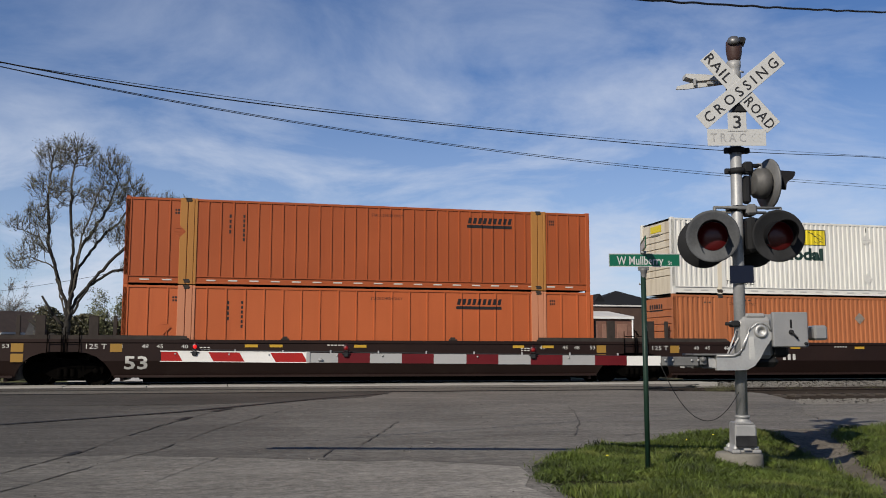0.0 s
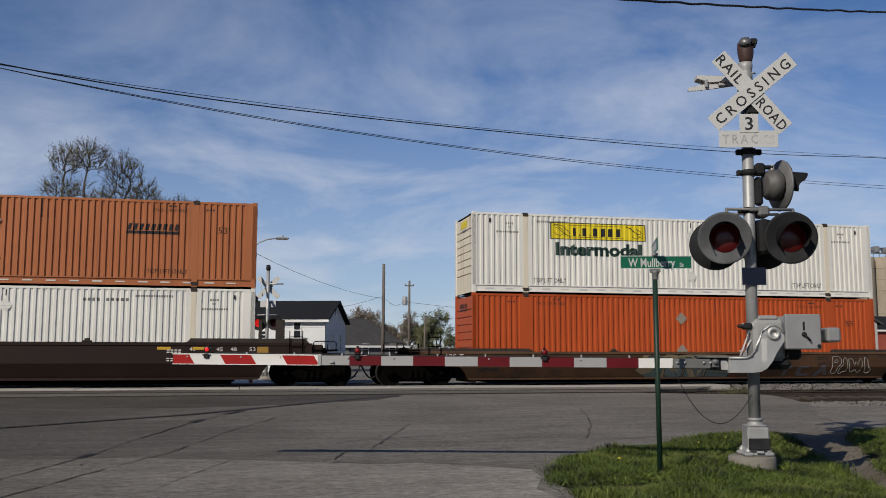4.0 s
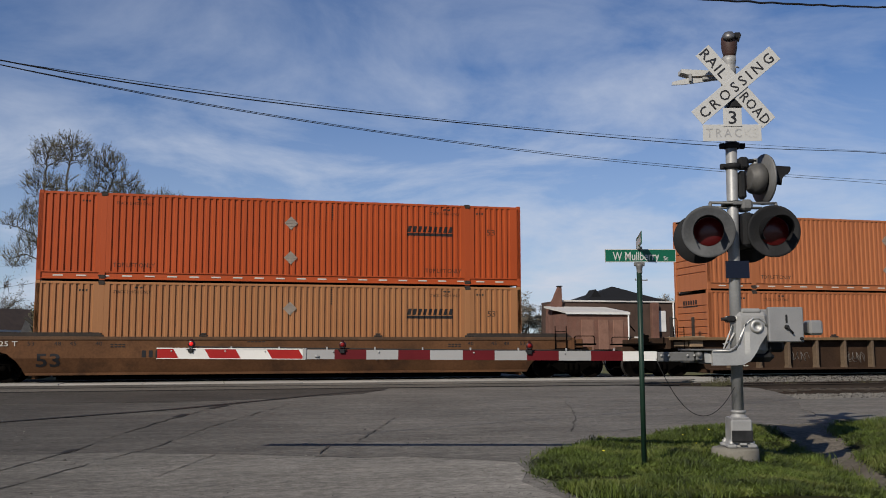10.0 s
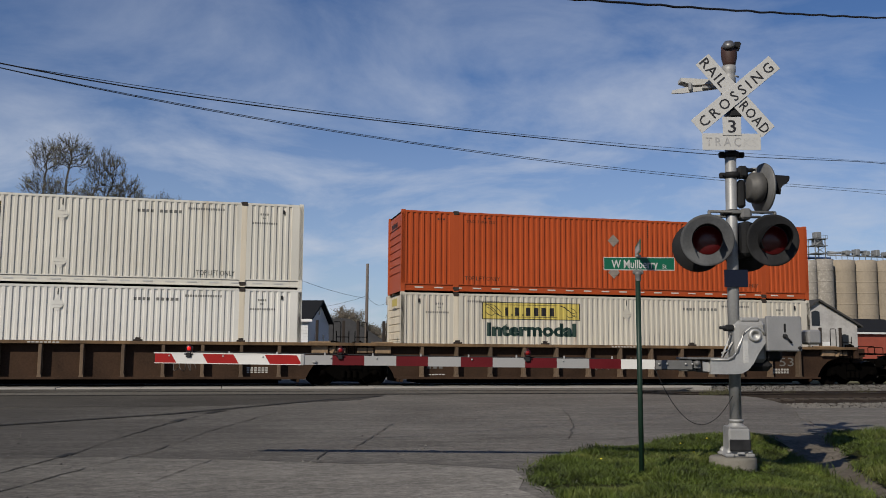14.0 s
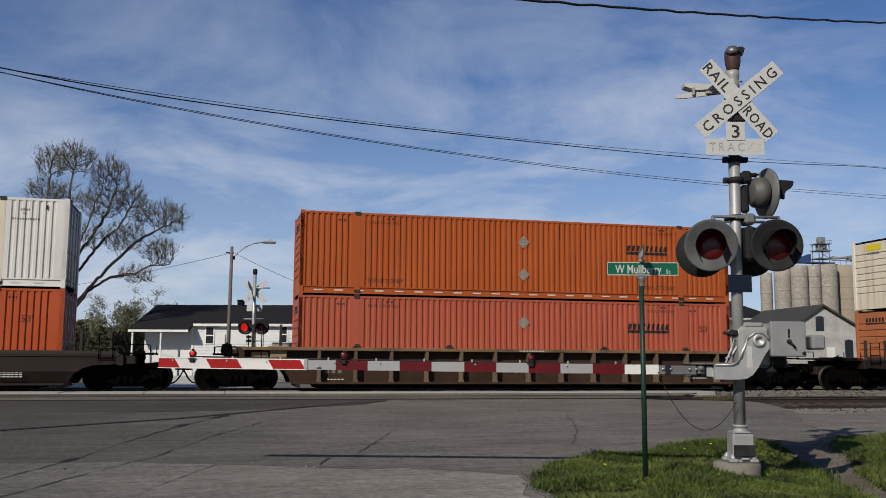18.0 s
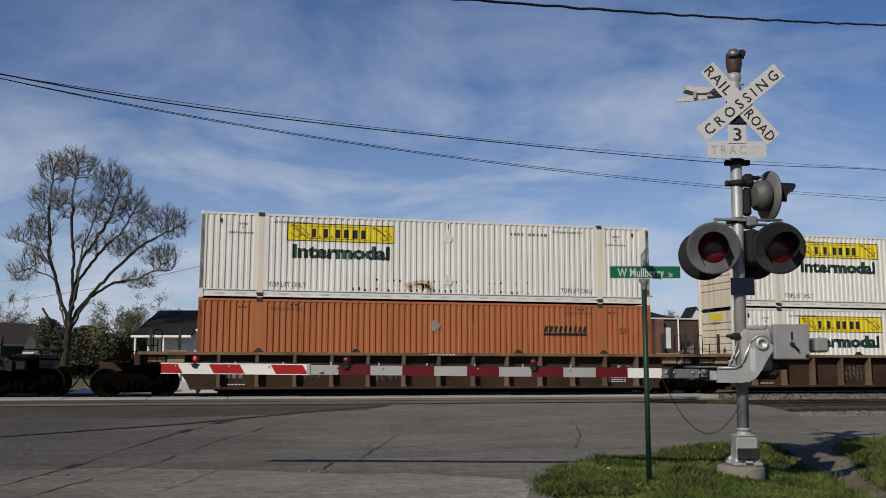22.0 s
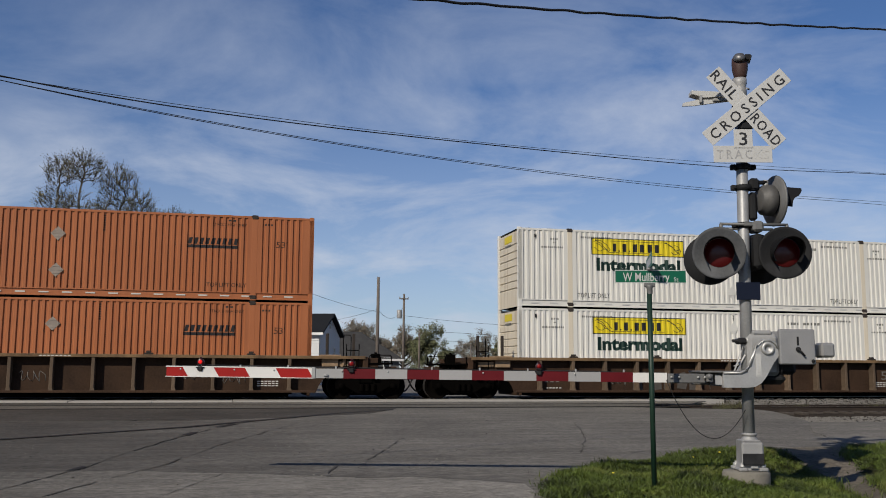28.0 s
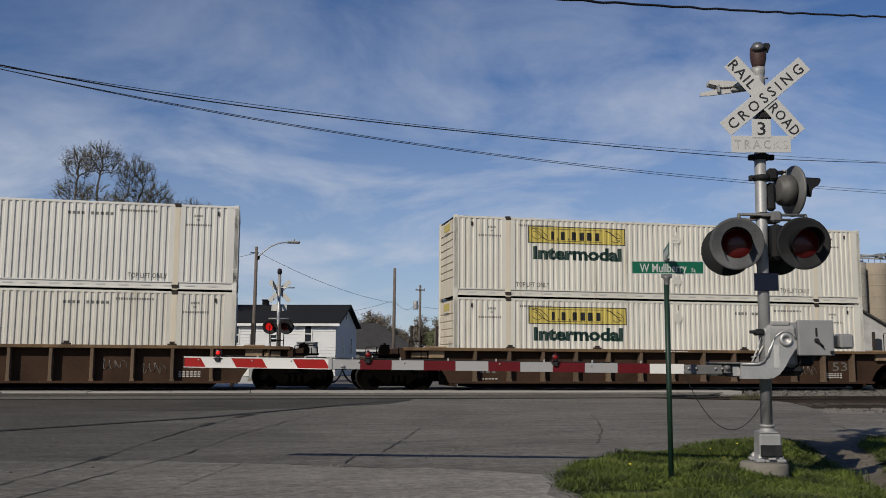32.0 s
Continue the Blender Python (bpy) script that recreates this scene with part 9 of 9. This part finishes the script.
for x, z0, w, h in ((3.2, 4.2, 0.85, 1.5), (1.0, 1.9, 0.8, 1.5), (6.2, 1.5, 0.85, 1.9)):
    part("opening", (lambda x, z0, w, h: lambda bm: prism(bm, [(x - w / 2, z0), (x + w / 2, z0), (x + w / 2, z0 + h - 0.12), (x, z0 + h), (x - w / 2, z0 + h - 0.12)], -0.04, 0.02))(x, z0, w, h), GLASS, barn, label="dark arched opening")
part("boarded_opening", lambda bm: box(bm, 3.8, 4.7, -0.03, 0.02, 1.0, 2.6), TRIMW, barn)
red = gable_house("shed", (66.0, 88, 0), "red shed with a dark low roof", 9, 7, 3.9, 5.4, RED_SHED, SHINGLE, 0.3, lap=False)

# grain elevator
elevator = thing("grain_elevator", (0, 0, 0), "row of tall stained concrete grain silos", "grain elevator")


def silo(r, h):
    def build(bm):
        shape = [(r, 0)]
        for k in range(2, 9):
            z = h * k / 9
            shape += [(r, z - 0.25), (r, z), (r + 0.045, z + 0.04), (r + 0.045, z + 0.14), (r, z + 0.2), (r, z + 0.45)]
        turned(bm, shape + [(r, h), (r - 0.15, h + 0.05), (0, h + 0.35)], (0, 0, 0), (0, 0, 1), 32)
    return build


for x, y, r, h, mat in ((198.9, 306, 2.2, 34.6, SILO_M), (203.1, 302, 3.0, 35.6, SILO_M), (208.7, 300, 3.3, 37.0, SILO_M), (214.7, 300.5, 3.2, 37.3, SILO_M), (221.0, 300, 3.6, 37.8, SILO_M),
                        (231.2, 303, 4.9, 38.0, SILO_TAN), (240.8, 303, 4.9, 38.2, SILO_TAN), (250.6, 303, 4.9, 38.4, SILO_TAN), (260.4, 303, 4.9, 38.4, SILO_TAN)):
    part("silo", silo(r, h), mat, elevator, f"silo_{r}_{h}_{mat.name}", (x, y, 0))
part("gallery", lambda bm: (rbox(bm, 203, 224, 299, 302, 38.2, 38.8, 0.1)), BLUE_STEEL, elevator, label="blue gallery on the silo tops")
part("blue_hopper", lambda bm: prism(bm, [(206.5, 38.8), (214.0, 38.8), (214.0, 41.8), (212.5, 41.2), (208, 39.8)], 299.5, 302), BLUE_STEEL, elevator, label="blue spout housing")


def head_tower(bm):
    for x in (217.2, 221.6):
        for y in (299, 303):
            tube(bm, (x, y, 37.5), (x, y, 46.0), 0.22, 6)
    for z in (40.0, 43.0, 45.6):
        rbox(bm, 216.4, 222.4, 298.4, 303.6, z, z + 0.25, 0.05)
    for z in (40, 43):
        tube(bm, (217.2, 299, z), (221.6, 299, z + 3), 0.14, 5)
        tube(bm, (221.6, 299, z), (217.2, 299, z + 3), 0.14, 5)
    rbox(bm, 217.8, 221, 299.5, 302, 43.2, 45.4, 0.1)
    for k in range(7):
        tube(bm, (216.4 + k, 298.4, 45.8), (216.4 + k, 298.4, 47.0), 0.07, 4)
    tube(bm, (216.4, 298.4, 47.0), (222.4, 298.4, 47.0), 0.08, 4)
    rbox(bm, 218.2, 220.6, 299.5, 302, 46.0, 48.4, 0.2)


part("head_tower", head_tower, STEEL, elevator, label="steel head tower with platforms and rails")


def conveyor(bm):
    tube(bm, (223, 301, 40.5), (243, 303, 42.0), 0.45, 8)
    for k in range(14):
        x = 225 + k * 2.6
        tube(bm, (x, 301, 38.3), (x, 301, 41.2), 0.12, 4)
    tube(bm, (224, 301, 41.2), (262, 303, 41.0), 0.16, 5)
    tube(bm, (224, 301, 39.9), (262, 303, 40.0), 0.3, 5)
    for k in range(7):
        x = 232 + k * 4.4
        rbox(bm, x, x + 1.6, 300.5, 303.5, 40.2, 41.9 + 0.6 * (k % 2), 0.1)


part("conveyor", conveyor, STEEL, elevator, label="steel conveyor along the silo tops")
# Black slab stands for the shade in the gap between two silos.
part("ladder_shaft", lambda bm: (box(bm, 226.0, 227.2, 302, 306, 0, 38.5)), UNDER, elevator, label="dark gap with a ladder shaft")


# street lamp, far signal, poles
lamp = thing("street_lamp", (0.30, 50, 0), "wooden street lamp pole with a curved steel arm", "street lamp")
part("pole", lambda bm: tube(bm, (0, 0, -0.2), (0.02, 0, 7.05), 0.12, 12, 0.085), WOODPOLE, lamp)
part("arm", lambda bm: path(bm, [(0.1, 0, 6.45), (0.35, 0, 6.75), (0.75, 0, 7.08), (1.2, 0, 7.28), (1.75, 0, 7.35)], 0.035, 8), GALV, lamp, label="curved galvanised arm")
part("lamp_head", lambda bm: (rbox(bm, 1.6, 2.35, -0.14, 0.14, 7.28, 7.42, 0.06), tube(bm, (2.0, 0, 7.4), (2.0, 0, 7.52), 0.05, 8)), ALU, lamp, label="flat aluminium lamp head")
part("bracket", lambda bm: (rbox(bm, -0.3, 0.14, -0.04, 0.04, 6.68, 6.74, 0.01), rbox(bm, 0.05, 0.2, -0.06, 0.06, 6.35, 6.55, 0.02)), UNDER, lamp)
far_sig = thing("crossing_signal", (1.33, 42, 0), "far silver crossing signal with a lit red light", "crossing signal", turn=166)
part("mast", lambda bm: tube(bm, (0, 0, -0.2), (0, 0, 4.95), 0.075, 12), ALU, far_sig)
part("bell", lambda bm: turned(bm, [(0, 0), (0.08, 0), (0.11, 0.1), (0.09, 0.25), (0, 0.28)], (0, 0, 4.85), (0, 0, 1), 12), SIGNAL_BLACK, far_sig)
for a in (-45, 45):
    part("crossbuck_blade", blade, SIGN_WHITE, far_sig, "blade", matrix=pose(0, -0.12, 4.1, 0, a, 0), label="white crossbuck blade")
part("side_blade", lambda bm: (prism(bm, [(-0.05, 0.62), (0.1, 0.62), (0.1, -0.62), (-0.05, -0.62)], -0.01, 0.01, "x")), SIGN_WHITE, far_sig, matrix=pose(0.25, 0.2, 4.15, 40, 0, 20))
part("side_arm", lambda bm: tube(bm, (-0.7, 0, 4.25), (0.1, 0, 4.25), 0.03, 8), ALU, far_sig)
part("track_sign", lambda bm: rbox(bm, -0.35, 0.35, -0.1, -0.09, 3.2, 3.5, 0.01), SIGN_WHITE, far_sig)
part("crossarm", lambda bm: tube(bm, (-0.45, 0, 2.85), (0.45, 0, 2.85), 0.03, 8), ALU, far_sig)
for u, mat, back in ((-0.36, LENS, True), (0.36, LENS_LIT, True)):
    hd = part("signal_light", disc, SIGNAL_BLACK, far_sig, "disc_far", matrix=pose(u, 0.14, 2.48, 0, 0, 180), label="round black crossing light")
    part("lens", lens, mat, hd, f"lens_{mat.name}", label="red lens")
    part("visor", hood, SIGNAL_BLACK, hd, "hood")
    part("rear_light", disc, SIGNAL_BLACK, far_sig, "disc_far", matrix=pose(u, -0.14, 2.48))
part("foundation", lambda bm: turned(bm, [(0, -0.1), (0.3, -0.1), (0.3, 0.1), (0, 0.1)], (0, 0, 0), (0, 0, 1), 10), BASE_CONC, far_sig)
part("gate_case", lambda bm: (rbox(bm, -0.25, 0.25, -0.2, 0.2, 0.95, 1.5, 0.05), rbox(bm, -0.5, -0.3, -0.15, 0.15, 1.0, 1.35, 0.03)), ALU_DULL, far_sig, label="grey gate mechanism")


def cabinet(x, y, w, d, h, label):
    cb = thing("signal_cabinet", (x, y, 0), label, "cabinet", "signal cabinets")
    part("body", lambda bm: (rbox(bm, 0, w, 0, d, 0.1, h, 0.02), rbox(bm, -0.03, w + 0.03, -0.05, d + 0.05, h, h + 0.06, 0.015)), ALU_DULL, cb)
    part("door", lambda bm: rbox(bm, 0.06, w - 0.06, -0.02, 0.0, 0.2, h - 0.08, 0.008), ALU, cb)
    part("plinth", lambda bm: box(bm, -0.05, w + 0.05, -0.05, d + 0.05, -0.1, 0.1), BASE_CONC, cb)


cabinet(0.1, 44, 0.95, 0.7, 1.6, "small silver signal cabinet")
cabinet(2.35, 44.4, 0.95, 0.8, 1.8, "silver signal cabinet beside the crossing")


def utility_pole(x, y, h, label, cross=0.0, can=False, z=0.0):
    p = thing("utility_pole", (x, y, z), label, "utility pole", "utility poles")
    part("pole", lambda bm: tube(bm, (0, 0, -0.3), (0.03, 0, h), 0.16, 10, 0.11), WOODPOLE, p)
    if cross:
        part("cross_arm", lambda bm: rbox(bm, -cross / 2, cross / 2, -0.14, -0.04, h - 0.6, h - 0.48, 0.01), WOODPOLE, p)
        for u in (-0.45, 0.0, 0.45):
            part("insulator", lambda bm: turned(bm, [(0, 0), (0.04, 0.02), (0.06, 0.1), (0.02, 0.16), (0, 0.16)], (0, 0, 0), (0, 0, 1), 8), GALV, p, "insulator", (u * cross, -0.09, h - 0.48))
    if can:
        part("transformer", lambda bm: (turned(bm, [(0, 0), (0.26, 0.0), (0.27, 0.08), (0.27, 0.8), (0.2, 0.9), (0, 0.92)], (-0.45, 0, h - 2.6), (0, 0, 1), 16), rbox(bm, -0.25, 0.0, -0.05, 0.05, h - 2.3, h - 2.2, 0.01)), ALU_DULL, p, label="grey drum transformer")
    return p


utility_pole(11.0, 70, 8.1, "plain brown utility pole")
utility_pole(17.7, 95, 8.9, "utility pole with a grey drum transformer", 1.0, True)
utility_pole(48.0, 99, 9.6, "utility pole behind the brick building", 1.6)
utility_pole(24.5, 120, 6.3, "thin far utility pole", 1.0)
utility_pole(31.6, 120, 4.3, "short far pole with a lamp", 0.0)
WIRES = tagged(new("overhead_wires"), "black overhead cables strung across the street", "cable", kind="structure")


def wire(name, a, b, sag, r, label, s0=0.0, s1=1.0, n=40, wave=0.0):
    a, b = Vector(a), Vector(b)

    def build(bm):
        pts = []
        for k in range(n + 1):
            s = s0 + (s1 - s0) * k / n
            p = a.lerp(b, s)
            p.z -= 4 * sag * s * (1 - s) - wave * math.sin(k * 1.1) * (0.6 + 0.4 * math.sin(k * 0.37))
            pts.append(p)
        path(bm, pts, r, 6)
    return part(name, build, CABLE, WIRES, label=label)



def strung(name, a, b, shape, r, label):
    """A cable over the plan line a to b; shape: its height as a polynomial of the share of the way, going straight on past both ends."""
    def build(bm):
        pts = []
        slope = np.polyder(shape)
        for k in range(-20, 101):
            q = k / 60
            e = min(1.0, max(0.0, q))
            pts.append((a[0] + (b[0] - a[0]) * q, a[1] + (b[1] - a[1]) * q, float(np.polyval(shape, e) + (q - e) * np.polyval(slope, e))))
        path(bm, pts, r, 6)
    return part(name, build, CABLE, WIRES, label=label)


strung("cable", (-7.77, 33.20), (53.33, 64.37), (-24.974, 64.849, -61.505, 28.637, -0.722, 10.963), 0.0252, "thick lashed black cable")
strung("cable", (-7.77, 33.20), (53.33, 64.37), (-1.201, 4.077, -7.504, 8.901, 2.130, 10.946), 0.0122, "thin black wire")
strung("cable", (-7.77, 33.20), (53.33, 64.37), (-1.199, 6.263, -12.274, 13.064, -1.725, 10.811), 0.0138, "thin black wire")
strung("cable", (-7.77, 33.20), (53.33, 64.37), (-8.932, 24.466, -27.289, 18.113, -2.508, 10.803), 0.0154, "black cable")
wire("cable", (6.11, 12.6, 6.513), (12.87, 15.31, 7.927), 0.02, 0.019, "twisted black service drop", -1.5, 2.5, 220, 0.012)
wire("cable", (0.35, 50, 6.72), (-22, 70, 4.6), 0.5, 0.011, "far thin wire from the lamp pole")
wire("cable", (0.5, 50, 6.7), (11.0, 70, 5.4), 0.4, 0.011, "far thin wire between the poles")
wire("cable", (11.0, 70, 5.6), (17.6, 95, 7.4), 0.9, 0.012, "far thin wire between the poles")
wire("cable", (11.0, 70, 5.6), (2.0, 62, 3.9), 0.4, 0.011, "far service wire to the house")
wire("cable", (17.7, 95, 6.6), (48.0, 99, 6.4), 0.7, 0.016, "far thin wire along the street")
wire("cable", (17.7, 95, 5.2), (48.0, 99, 4.6), 0.3, 0.016, "far thin wire along the street")
wire("cable", (17.7, 95, 4.2), (48.0, 99, 4.0), 0.3, 0.016, "far thin wire along the street")


def car(x, y, turn):
    """A parked dark estate car, nose along its own -y."""
    paint_m = surface("dark blue car paint", (0.007, 0.009, 0.015), 0.5, vary=0.05, bump=0.0, gloss=0.12)
    c = thing("car", (x, y, 0), "dark blue car waiting beyond the tracks", "car", turn=turn)
    prof = [(-2.2, 0.3), (-2.25, 0.55), (-2.15, 0.78), (-1.2, 0.95), (-0.55, 1.42), (1.2, 1.47), (2.0, 1.0), (2.2, 0.85), (2.2, 0.3)]
    part("body", lambda bm: (prism(bm, prof, -0.85, 0.85, "x"),), paint_m, c)
    part("windscreen", lambda bm: prism(bm, [(-1.17, 0.99), (-0.6, 1.39), (-0.58, 1.36), (-1.1, 0.95)], -0.7, 0.7, "x"), surface("shaded windscreen", (0.006, 0.007, 0.008), 0.35, bump=0.0, gloss=0.15), c, at=(0, -0.02, 0.012))
    for s in (-1, 1):
        part("side_window", lambda bm: prism(bm, [(-0.95, 0.98), (-0.5, 1.36), (1.1, 1.4), (1.6, 1.0)], -0.01, 0.01, "x"), GLASS, c, "car_side_window", (0.855 * s, 0, 0))
        part("headlight", lambda bm: rbox(bm, -0.18, 0.18, -0.04, 0.08, -0.08, 0.08, 0.03), surface("clear headlight", (0.75, 0.76, 0.78), 0.15, bump=0.0), c, "car_headlight", (0.62 * s, -2.2, 0.68))
        for wy in (-1.35, 1.35):
            w = part("wheel", lambda bm: turned(bm, [(0.0, -0.1), (0.2, -0.1), (0.31, -0.1), (0.33, -0.07), (0.33, 0.07), (0.31, 0.1), (0, 0.1)], (0, 0, 0), (1, 0, 0), 20), RUBBER, c, "car_wheel", (0.78 * s, wy, 0.33))
            part("rim", lambda bm: turned(bm, [(0, -0.112), (0.19, -0.112), (0.2, -0.1)], (0, 0, 0), (1, 0, 0), 14), ALU, w, "car_rim", turn=0 if s < 0 else 180)
    part("bumper", lambda bm: rbox(bm, -0.84, 0.84, -2.3, -2.15, 0.28, 0.5, 0.05), paint_m, c)
    part("grille", lambda bm: (rbox(bm, -0.4, 0.4, -2.29, -2.2, 0.56, 0.72, 0.02), rbox(bm, -0.55, 0.55, -2.33, -2.25, 0.26, 0.31, 0.01)), ALU, c)
    part("blank_plate", lambda bm: rbox(bm, -0.16, 0.16, -2.32, -2.29, 0.34, 0.46, 0.005), TRIMW, c)


car(-7.55, 40.6, 6)


def roll(truck_part, start, run):
    """The wheels of one truck roll without slipping while it passes the crossing, and rest where nobody can see them."""
    times, way = [r[0] for r in run], [r[1] for r in run]
    steps = [k / 30 for k in range(0, 961) if -26 < start - float(np.interp(k / 30, times, way)) < 38]
    if len(steps) < 2:
        return
    for w in [c for c in truck_part.children if c.name.startswith("wheel")]:
        rest = w.matrix_basis.copy()
        sense = -1 if rest.col[1].y > 0 else 1
        first = float(np.interp(steps[0], times, way))
        rows = [(t, rest @ Matrix.Rotation(sense * (float(np.interp(t, times, way)) - first) / 0.457, 4, "Y")) for t in steps]
        if steps[0] > 0:
            rows.insert(0, (0.0, rows[0][1]))
        if steps[-1] < 32:
            rows.append((32.0, rows[-1][1]))
        walk(w, rows)


def motions():
    """The whole train runs to the left at a little under 13 m/s, slowing slightly."""
    run = ((0, 0.0), (4, 51.20), (8, 102.22), (12, 152.98), (16, 203.80), (20, 254.42), (24, 304.78), (28, 354.75), (32, 404.66))
    for ob, x, y, z in CARRIED:
        walk(ob, [(t, pose(x - gone, y, z)) for t, gone in run])
        for truck_part in [c for c in ob.children if c.name.startswith("truck")]:
            start = x + truck_part.matrix_basis.translation.x
            roll(truck_part, start, run)


motions()
